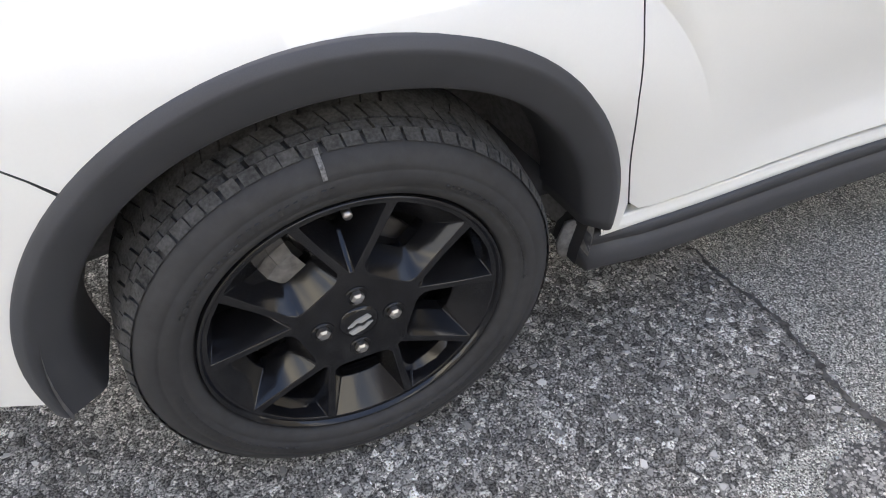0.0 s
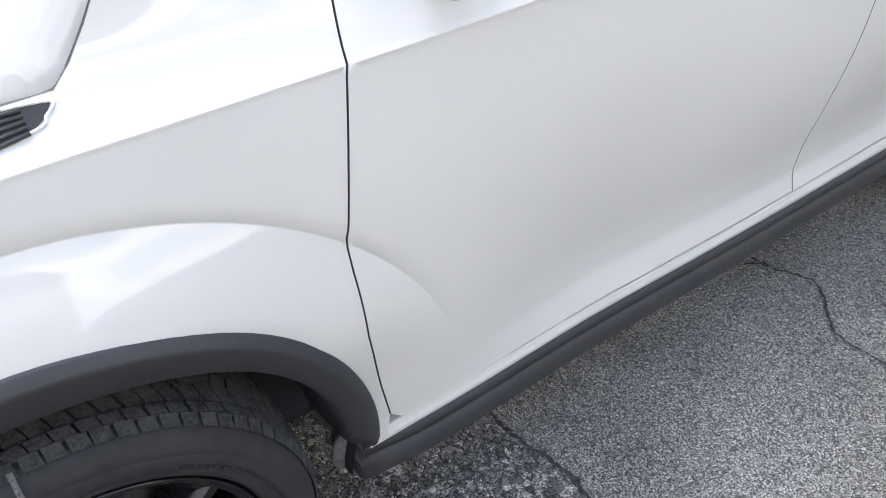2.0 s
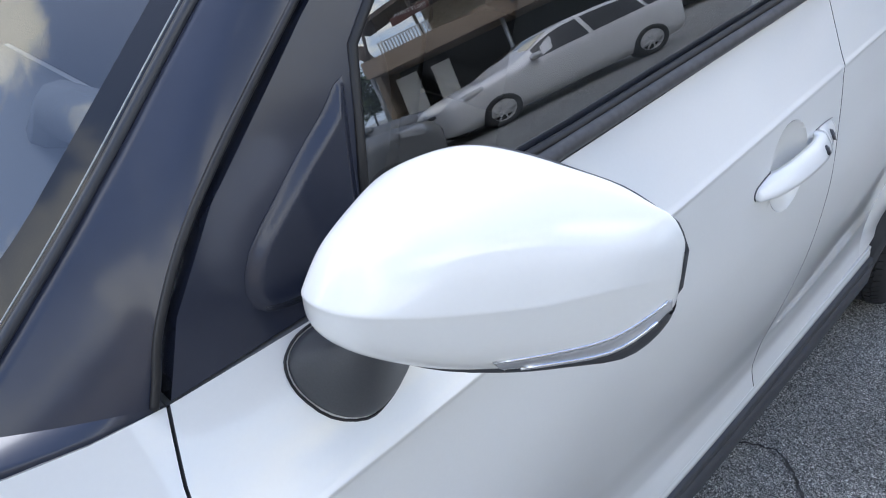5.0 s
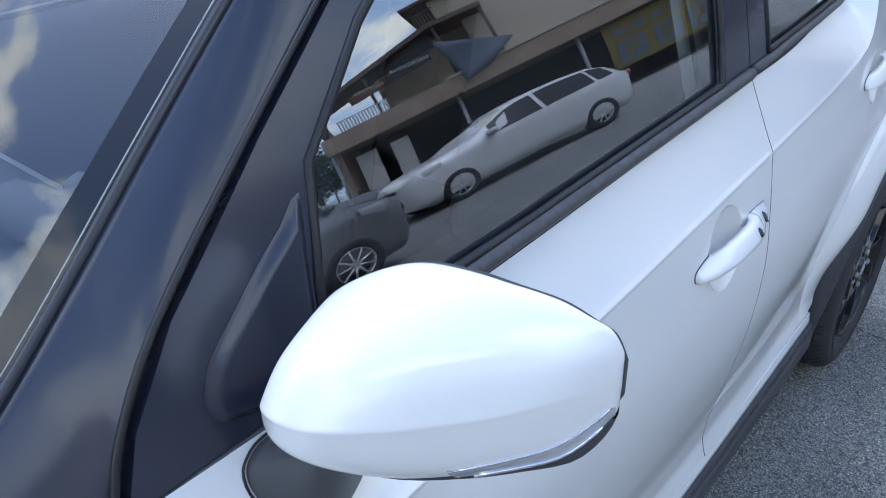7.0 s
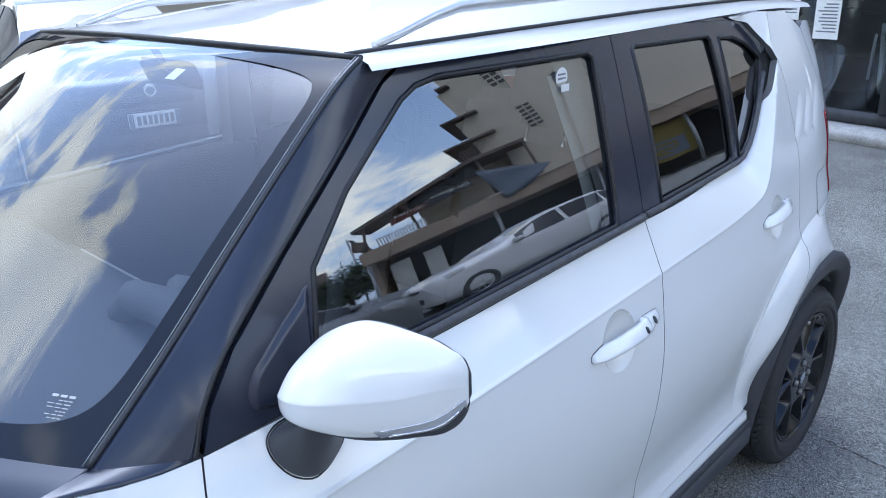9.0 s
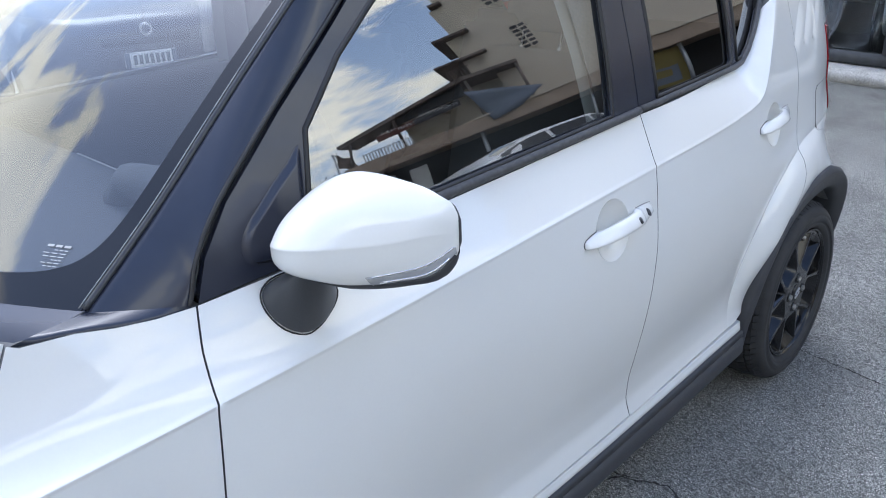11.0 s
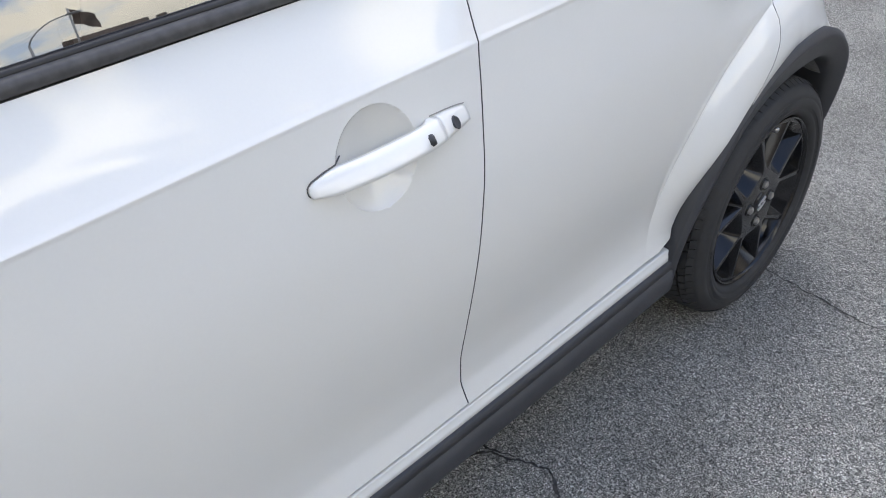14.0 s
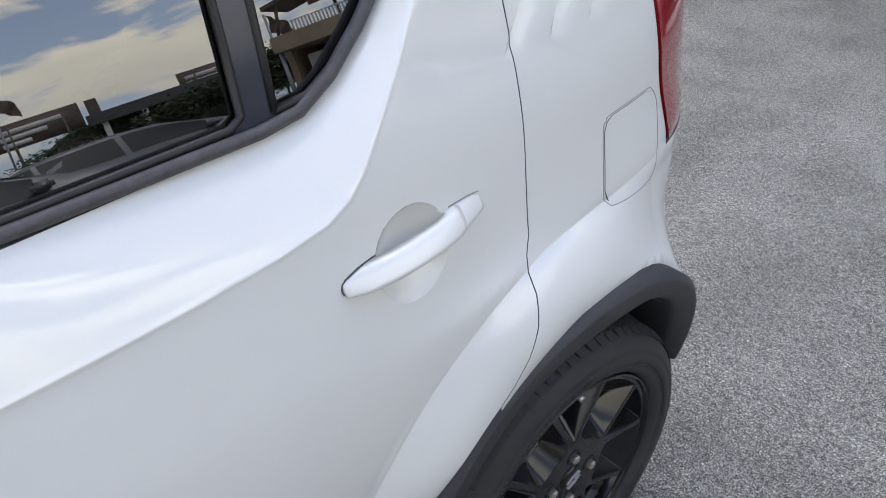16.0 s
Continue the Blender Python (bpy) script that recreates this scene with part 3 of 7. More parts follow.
def skin(x, z):
    """y of the painted body side at length x and height z."""
    y = table(PLAN, x)
    d = above_crease(x, z)
    w = ease(.45, .95, x)
    y += w * table(LOW, z) + (1 - w) * table(LOW_FRONT, z)
    over = max(0, d) / (.05 + .05 * ease(.2, .45, x))
    y += swell(x, z if x > 1.95 else min(z, table(CREASE, x))) * (1 - (1 - math.exp(-1.6 * over)) / .8 * (1 - ease(1.5, 1.95, x)))
    if x > 2.4:
        off = math.hypot(x - 2.435, z - .303) - .385 - table(SPREAD_R, math.degrees(math.atan2(z - .303, x - 2.435)))
        y -= table(HIP_R, math.degrees(math.atan2(z - .303, x - 2.435))) * max(0, 1 - max(0, off) / .13) ** 2
    pillar = .45 * max(0, z - 1.0) ** 1.5 * ease(1.9, 2.16, x)
    y += pillar
    soft = .5 * (d + math.sqrt(d * d + .0024 ** 2))
    y -= .0013 * math.exp(-(d / .0032) ** 2) if abs(d) < .02 else 0.0
    low_y = y
    y += (.33 + .19 * ease(.45, 1.48, x)) * soft if x < 1.95 else 0.0
    if x > 1.5 and d > -.03:
        k = ease(1.5, 1.95, x)
        ruled = low_y + (pane(x, z) - low_y) * soft / (soft + window_gap(x, z) + 1e-6)
        y = (1 - k) * y + k * ruled
    # flares round the wheel arches: a sharp hollow line, easing out to the arch
    if x < 1.0:
        if x > .05:
            r, fade = math.hypot(x - .05, z - .30), ease(16, 46, math.degrees(math.atan2(z - .30, x - .05)))
        else:
            r, fade = z - .30, 1
        t = min(1.0, max(0.0, (r - .415) / .112))
        y -= fade * ((.020 + .008 * (1 - ease(.1, .42, x))) * (1 - .5 * t - .5 * t * t) - .0066 * (t * t if t < 1 else max(0, 1 - (r - .527) / .027) ** 2))
    elif x > 1.85:
        t = min(1.0, max(0.0, (flare_gap(x, z) + .12) / .12))
        y -= (.04 + .96 * ease(.34, .62, z)) * (1 - .7 * ease(2.42, 2.68, x)) * (.048 * (1 - t * t) - .0032 * (t * t if t < 1 else max(0, 1 - flare_gap(x, z) / .03) ** 2))
        for bx, bz, ux, uz in SLASHES:
            s, q = (x - bx) * ux + (z - bz) * uz, (x - bx) * uz - (z - bz) * ux
            if 0 < s < .17 and -.003 < q < .03:
                y += .0055 * ease(0, .03, s) * ease(.17, .12, s) * (ease(-.003, .001, q) * (1 - max(0, q) / .03))
    for cx, cz, _, R in CUPS:
        r = math.hypot(x - cx, (z - cz) * .96)
        if r < R:
            y += .024 * (1 - (r / R) ** 2) ** .8
    return y


BELT_LINE = [(.40, 1.027), (.447, 1.028), (.9, 1.046), (1.48, 1.070), (1.65, 1.0735), (1.8, 1.076), (1.95, 1.080), (2.2, 1.09)]
BELT_Y = [(.3, .094), (.447, .089), (1.0, .083), (1.48, .080), (1.65, .089), (1.8, .097), (1.95, .105), (2.2, .117)]


def pane(x, z):
    """y of the side glazing's surface."""
    d = z - table(BELT_LINE, x)
    return table(BELT_Y, x) + .205 * d + .30 * d * abs(d)


def inset(outline, d):
    """A counter-clockwise outline drawn in by d."""
    n, out = len(outline), []
    area = sum(a[0] * b[1] - b[0] * a[1] for a, b in zip(outline, outline[1:] + outline[:1]))
    s = 1 if area > 0 else -1
    for i in range(n):
        p, q, r = Vector(outline[i - 1]), Vector(outline[i]), Vector(outline[(i + 1) % n])
        u, v = (q - p).normalized(), (r - q).normalized()
        nu, nv = Vector((-u.y, u.x)) * s, Vector((-v.y, v.x)) * s
        m = (nu + nv)
        m = m / max(0.4, m.length_squared / 2) * 1.0
        q2 = q + m * d * .5 * 2 / 2 * 1.0
        out.append((q2.x, q2.y))
    return out


def dense(outline, step):
    out = []
    n = len(outline)
    for i in range(n):
        a, b = Vector(outline[i]), Vector(outline[(i + 1) % n])
        k = max(1, int((b - a).length / step))
        out += [tuple(a.lerp(b, j / k)) for j in range(k)]
    return out


def inside(p, outline):
    x, z = p
    c = False
    n = len(outline)
    for i in range(n):
        (x0, z0), (x1, z1) = outline[i], outline[i - 1]
        if (z0 > z) != (z1 > z) and x < (x1 - x0) * (z - z0) / (z1 - z0) + x0:
            c = not c
    return c


from mathutils.geometry import delaunay_2d_cdt


def panel(name, outline, material, parent, label="", surface=skin, step=.014, gap=.0027, depth=.018, lift=0.0, mirror=False, holes=(), round_edge=.0015):
    """A sheet cut to an outline in x and z and laid on a surface, with turned-in edges."""
    outline = [tuple(p) for p in outline]
    if gap:
        outline = inset(outline, gap)
    rims = [dense(outline, step)] + [dense(list(h), step) for h in holes]
    pts, edges = [], []
    for rim in rims:
        b = len(pts)
        pts += rim
        edges += [(b + i, b + (i + 1) % len(rim)) for i in range(len(rim))]
    xs, zs = [p[0] for p in outline], [p[1] for p in outline]
    rimset = list(pts)
    nx, nz = int((max(xs) - min(xs)) / step), int((max(zs) - min(zs)) / step)
    arr = np.array(rimset)
    for i in range(1, nx + 1):
        for j in range(1, nz + 1):
            p = (min(xs) + i * step + (step * .5 if j % 2 else 0), min(zs) + j * step)
            if inside(p, outline) and not any(inside(p, h) for h in holes):
                if ((arr[:, 0] - p[0]) ** 2 + (arr[:, 1] - p[1]) ** 2).min() > (step * .45) ** 2:
                    pts.append(p)
    if surface is skin and step < .03:
        lines = []
        extra = []
        nseg = int((max(xs) - min(xs)) / .016) + 2
        grid_x = [min(xs) - .004 + (max(xs) - min(xs) + .008) * i / nseg for i in range(nseg + 1)]
        for o in (-.007, -.0035, -.001, .001, .0035, .007):
            lines.append([(x, table(CREASE, x) + o) for x in grid_x if x < 1.96])
            row = []
            for (a, b), (c, d) in zip(CREASE[10:], CREASE[11:]):
                u = Vector((c - a, d - b)).normalized()
                for k in range(4):
                    q = Vector((a, b)).lerp(Vector((c, d)), k / 4)
                    row.append((q.x - u.y * o, q.y + u.x * o))
            lines.append(row)
        for o in (-.045, -.03, -.018, -.008, -.0015, .001, .005, .014, .026):
            lines.append([(.05 + (.527 + o) * math.cos(radians(a)), .30 + (.527 + o) * math.sin(radians(a))) for a in range(4, 91, 2)] + [(.05 - .02 * k, .827 + o) for k in range(1, 20)])
            row = [(2.435 + (rear_flare(a) + o) * math.cos(radians(a)), .30 + (rear_flare(a) + o) * math.sin(radians(a))) for a in range(172, 116, -2)]
            x = row[-1][0] + .013
            while x < 2.66:
                lo, hi = .70, .95
                for _ in range(18):
                    lo, hi = ((lo + hi) / 2, hi) if flare_gap(x, (lo + hi) / 2) < o else (lo, (lo + hi) / 2)
                row.append((x, lo))
                x += .013
            lines.append(row)
        for bx, bz, ux, uz in SLASHES:
            for q in (-.004, -.001, .0015, .015, .030):
                lines.append([(bx + ux * s * .01 + uz * q, bz + uz * s * .01 - ux * q) for s in range(-1, 19)])
        near = {}
        for line in lines:
            for p in line:
                near.setdefault((int(p[0] / .012), int(p[1] / .012)), []).append(p)

        def clear(p, dist):
            i, j = int(p[0] / .012), int(p[1] / .012)
            return all((p[0] - q[0]) ** 2 + (p[1] - q[1]) ** 2 > dist * dist for a in (-1, 0, 1) for b in (-1, 0, 1) for q in near.get((i + a, j + b), ()))
        body = pts[len(rimset):]
        pts = rimset + [p for p in body if clear(p, .0075)]
        for line in lines:
            last = None
            for p in line:
                if inside(p, outline) and not any(inside(p, h) for h in holes) and ((arr[:, 0] - p[0]) ** 2 + (arr[:, 1] - p[1]) ** 2).min() > .002 ** 2:
                    pts.append(p)
                    if last is not None:
                        edges.append((last, len(pts) - 1))
                    last = len(pts) - 1
                else:
                    last = None
        for cx, cz, _, R in CUPS:
            for k in range(48):
                an = 2 * math.pi * k / 48
                extra += [(cx + R * f * math.cos(an), cz + R * f * math.sin(an) / .96) for f in (1.02, .995, .975, .94, .88, .8, .68, .5, .3)]
        for p in extra:
            if inside(p, outline) and not any(inside(p, h) for h in holes) and ((arr[:, 0] - p[0]) ** 2 + (arr[:, 1] - p[1]) ** 2).min() > .003 ** 2:
                pts.append(p)
    vs, _, fs, *_ = delaunay_2d_cdt([Vector(p) for p in pts], edges, [], 1, 1e-7)
    keep = []
    for f in fs:
        c = sum((vs[i] for i in f), Vector((0, 0))) / len(f)
        if not any(inside((c.x, c.y), h) for h in holes):
            keep.append(f)

    def put(v, off=0.0):
        y = surface(v[0], v[1]) - lift + off
        return (v[0], 2 * YC - y if mirror else y, v[1])
    bm = bmesh.new()
    bv = [bm.verts.new(put(v)) for v in vs]
    for f in keep:
        try:
            bm.faces.new([bv[i] for i in f])
        except ValueError:
            pass
    for v in [v for v in bm.verts if not v.link_faces]:
        bm.verts.remove(v)
    bmesh.ops.recalc_face_normals(bm, faces=bm.faces[:])
    up = sum((f.normal.y for f in bm.faces))
    if (up > 0) != mirror:
        bmesh.ops.reverse_faces(bm, faces=bm.faces[:])
    h = 5e-4
    normal_of = {}
    for v in bm.verts:
        x, z = v.co.x, v.co.z
        gx = (surface(x + h, z) - surface(x - h, z)) / (2 * h)
        gz = (surface(x, z + h) - surface(x, z - h)) / (2 * h)
        nn = Vector((gx, -1, gz)).normalized()
        if mirror:
            nn.y = -nn.y
        normal_of[v] = nn
    rim_edges = [e for e in bm.edges if len(e.link_faces) == 1]
    # turned edge: a small radius, then straight in
    ring = {}
    sgn = -1 if mirror else 1
    for e in rim_edges:
        for v in e.verts:
            if v not in ring:
                w0 = bm.verts.new(v.co)
                w1 = bm.verts.new(v.co + Vector((0, sgn * depth, 0)))
                ring[v] = (w0, w1)
    sheet = len(bm.faces)
    for e in rim_edges:
        a, b = e.verts
        f = e.link_faces[0]
        loop = [l for l in f.loops if l.edge == e][0]
        a, b = loop.vert, loop.link_loop_next.vert
        bm.faces.new((ring[b][0], ring[a][0], ring[a][1], ring[b][1]))
    bm.verts.index_update()
    me = bpy.data.meshes.new(name)
    order = {v.index: normal_of.get(v) for v in bm.verts}
    bm.to_mesh(me)
    bm.free()
    me.materials.append(material)
    # white panels turn grey at the edge: the joint's shade is coloured in
    me.materials.append(GAP if material is WHITE else material)
    for poly in me.polygons:
        poly.use_smooth = True
        if poly.index >= sheet:
            poly.material_index = 1
    normals = []
    flat_n = [v.normal.copy() for v in me.vertices]
    for i in range(len(me.vertices)):
        normals.append(order[i] if order[i] is not None else flat_n[i])
    me.normals_split_custom_set_from_vertices(normals)
    ob = new(name, me)
    if parent is not None:
        ob.parent = parent
        ob.matrix_parent_inverse = parent.matrix_basis.inverted() if parent.type == "EMPTY" else Matrix()
    return tagged(ob, label) if label else ob


# outlines, in length and height
ARCH_F, ARCH_R = (.007, .303, .413, .413), (2.435, .303, .364, .385)


def arch(a, shrink, a0, a1, n):
    cx, cz, ra, rb = a
    out = []
    for i in range(n + 1):
        t = a0 + (a1 - a0) * i / n
        k = table(SPREAD_F if cx < 1 else SPREAD_R, t) - shrink
        out.append((cx + (ra + k) * math.cos(radians(t)), cz + (rb + k) * math.sin(radians(t))))
    return out


FRONT_CUT = [(.447, 1.028), (.433, .975), (.4235, .917), (.4065, .80), (.398, .735), (.3945, .708), (.3955, .66), (.404, .55), (.425, .42), (.4385, .345)]
B_CUT = [(1.487, 1.070), (1.479, 1.01), (1.4725, .968), (1.4602, .86), (1.4479, .75), (1.439, .64), (1.4347, .54), (1.4336, .46), (1.4375, .40), (1.4465, .345)]
C_CUT = [(2.293, 1.318), (2.303, 1.295), (2.310, 1.25), (2.3155, 1.164), (2.3176, 1.089), (2.3226, .972), (2.3225, .856), (2.3115, .832), (2.3055, .812), (2.3025, .788), (2.291, .747),
         (2.272, .706), (2.246, .669), (2.222, .645)]
SILL = [(.488, .329), (.7, .332), (1.0, .336), (1.446, .347), (1.75, .353), (2.02, .358)]
HOOD_CUT = [(.236, 1.052), (.219, 1.024), (.197, .994), (.173, .966), (.152, .948), (.10, .944), (-.05, .938), (-.3, .915), (-.6, .86), (-.72, .82)]
BUMP_CUT = [(-.272, .609), (-.30, .639), (-.34, .672), (-.43, .715), (-.56, .745), (-.74, .75)]
FRAME_TOP = [(2.285, 1.312), (2.235, 1.372), (2.175, 1.418), (2.12, 1.433), (1.8, 1.446), (1.512, 1.453)]
A_EDGE = [(.925, 1.445), (.88, 1.423), (.768, 1.336), (.632, 1.233), (.521, 1.14), (.472, 1.081), (.455, 1.045), (.447, 1.028)]


def car_side(car, mirror):
    """The painted panels of one side."""
    st = .045 if mirror else .013
    fender_out = ([(.447, 1.028)] + FRONT_CUT[1:] + [(.432, .30), (.402, .29)] + arch(ARCH_F, .012, 3, 132, 26) + BUMP_CUT[1:] + HOOD_CUT[::-1]
                  + [(.248, 1.046), (.305, 1.042), (.348, 1.034), (.395, 1.029)])
    panel("fender", fender_out, WHITE, car, "pearl white front wing with a flared wheel arch", step=st, mirror=mirror)
    bumper_out = [BUMP_CUT[0]] + arch(ARCH_F, .012, 132, 183, 10) + [(-.44, .285), (-.62, .29), (-.76, .34), (-.78, .5)] + BUMP_CUT[::-1]
    panel("front_bumper", bumper_out[:-1], WHITE, car, "pearl white bumper corner", step=st, mirror=mirror)
    door1 = FRONT_CUT + [(.458, .327), (.488, .324)] + SILL[1:4] + B_CUT[::-1][1:] + [(.9, 1.046)]
    front_door = panel("front_door", door1, WHITE, car, "closed pearl white front door with a sharp shoulder crease", step=st, mirror=mirror)
    # the rear door's sheet runs up behind the window
    door2 = B_CUT + SILL[4:] + arch((2.435, .303, .367, .388), 0, 170, 126, 12) + C_CUT[::-1] + WIN_REAR[::-1]
    rear_door = panel("rear_door", door2, WHITE, car, "closed pearl white rear door with a sharp shoulder crease", step=st, gap=.0019, mirror=mirror)
    quarter = (C_CUT + arch(ARCH_R, .012, 124, 12, 24) + [(2.80, .60), (2.86, .75), (2.88, .84), (2.70, .845), (2.695, .87), (2.66, .98), (2.63, 1.12), (2.60, 1.25), (2.55, 1.38),
               (2.45, 1.435), (2.25, 1.447), (2.13, 1.438), (2.19, 1.418), (2.25, 1.372)])
    panel("rear_quarter", quarter, WHITE, car, "pearl white rear quarter with a flared wheel arch", step=st, gap=.0019, mirror=mirror)
    bump = arch(ARCH_R, .012, 12, 8, 2) + [(2.83, .355), (2.98, .38), (3.03, .45), (3.03, .82), (2.88, .838), (2.86, .75), (2.80, .60)]
    panel("rear_bumper", bump, WHITE, car, "pearl white rear bumper corner", step=st * 1.2, mirror=mirror)
    tail = [(2.632, 1.12), (2.662, .98), (2.697, .872), (2.705, .85), (2.86, .86), (2.95, .95), (2.95, 1.12)]
    panel("tail_lamp", tail, RED_LENS, car, "red tail lamp wrapping round the corner", step=.03, mirror=mirror, lift=.004)
    hatch = [(2.63, 1.124), (2.95, 1.124), (2.95, .95), (2.97, .86), (3.03, .83), (3.03, 1.0), (2.98, 1.25), (2.86, 1.38), (2.6, 1.40), (2.55, 1.385), (2.6, 1.25)]
    panel("tailgate_edge", hatch, WHITE, car, step=.05, mirror=mirror)
    return front_door, rear_door


def frames(front_door, rear_door, mirror):
    """Black window frames, glass and mouldings of the two doors."""
    st = .05 if mirror else .02
    b0, bm_, b1 = (1.512, 1.453), (1.489, 1.275), (1.487, 1.070)
    g1 = [(.632, 1.056), (.643, 1.112), (.667, 1.203), (.755, 1.289), (.83, 1.343), (.905, 1.395), (.946, 1.413), (1.0, 1.421), (1.412, 1.418), (1.430, 1.408), (1.407, 1.265), (1.388, 1.084), (.9, 1.062)]
    out1 = [(.447, 1.028), (.9, 1.046), b1, bm_, b0, (1.1, 1.453), (.96, 1.451)] + A_EDGE
    out1 = out1[:-1]
    panel("window_frame", out1, BLACK_FILM, front_door, "satin black window frame", surface=pane, step=st, mirror=mirror, holes=[g1], depth=.02, lift=.004)
    panel("window_glass", g1, SIDE_GLASS, front_door, "tinted side window, closed", surface=pane, step=.06, gap=-.004, depth=.004, lift=-.004, mirror=mirror).visible_shadow = False
    g2 = [(1.571, 1.090), (1.576, 1.25), (1.584, 1.408), (1.596, 1.415), (1.965, 1.404), (1.980, 1.395), (1.986, 1.25), (1.981, 1.108), (1.966, 1.098), (1.77, 1.092)]
    g3 = [(2.017, 1.102), (2.022, 1.22), (2.028, 1.396), (2.115, 1.390), (2.185, 1.368), (2.245, 1.330), (2.250, 1.308), (2.195, 1.226), (2.142, 1.166), (2.098, 1.128), (2.058, 1.107)]
    out2 = [b1] + WIN_REAR + FRAME_TOP[1:] + [bm_]
    panel("window_frame", out2, BLACK_FILM, rear_door, "satin black window frame", surface=pane, step=st, mirror=mirror, holes=[g2, g3], depth=.02, lift=.004)
    for g, nm in ((g2, "window_glass"), (g3, "quarter_light")):
        panel(nm, g, DARK_GLASS, rear_door, "dark tinted window, closed", surface=pane, step=.06, gap=-.004, depth=.004, lift=-.004, mirror=mirror).visible_shadow = False
    yy = (lambda y: 2 * YC - y) if mirror else (lambda y: y)

    def strip(nm, line, parent, r, off, mat=SEAL, squash=1.0):
        bm = bmesh.new()
        tube(bm, [(x, yy(pane(x, z) - off), z) for x, z in line], r, 8, squash)
        part(nm, bm, mat, parent, "")
    strip("belt_moulding", [(.66, 1.042)] + [(.66 + .09 * i, table(BELT_LINE, .66 + .09 * i) + .008) for i in range(1, 10)] + [(1.482, 1.079)], front_door, .009, .008, BELT_RUBBER)
    strip("belt_moulding", [(1.495, 1.080)] + [(1.5 + .07 * i, table(BELT_LINE, 1.5 + .07 * i) + .008) for i in range(1, 7)] + [(x - .006, z + .008) for x, z in WIN_REAR[1:-1]], rear_door, .0075, .007, BELT_RUBBER)
    if not mirror:
        strip("glass_seal", [tuple(p) for p in dense(g1, .05)] + [g1[0]], front_door, .005, .003)
        strip("glass_seal", [tuple(p) for p in dense(g2, .05)] + [g2[0]], rear_door, .005, .003)
        strip("glass_seal", [tuple(p) for p in dense(g3, .05)] + [g3[0]], rear_door, .005, .003)


def cladding(name, car, a, a0, a1, width, y_top, mirror, label):
    """A black plastic wheel-arch trim: narrow bevelled band, broad face and a lip turned in."""
    bm = bmesh.new()
    rings = []
    n = 56
    for i in range(n + 1):
        t = i / n
        ang = radians(a0 + (a1 - a0) * t)
        cx, cz, ra, rb = a
        k = table(SPREAD_F if cx < 1 else SPREAD_R, a0 + (a1 - a0) * t)
        ra, rb = ra + k, rb + k
        w = table(width, a0 + (a1 - a0) * t)
        y0 = table(y_top, a0 + (a1 - a0) * t)
        sec = [(0, y0 + .03), (0, y0 + .002), (.002, y0), (.011, y0 - .008), (.015, y0 - .009), (.02, y0 - .007), (w - .006, y0 + .012), (w, y0 + .018), (w + .004, y0 + .03), (w + .007, y0 + .06), (w + .016, y0 + .13)]
        rings.append([(cx + (ra - s) * math.cos(ang), (2 * YC - y) if mirror else y, cz + (rb - s) * math.sin(ang)) for s, y in sec])
    loft(bm, rings)
    bm.faces.new([v for v in bm.verts[:11]])
    bm.verts.ensure_lookup_table()
    return part(name, bm, PLASTIC, car, label)


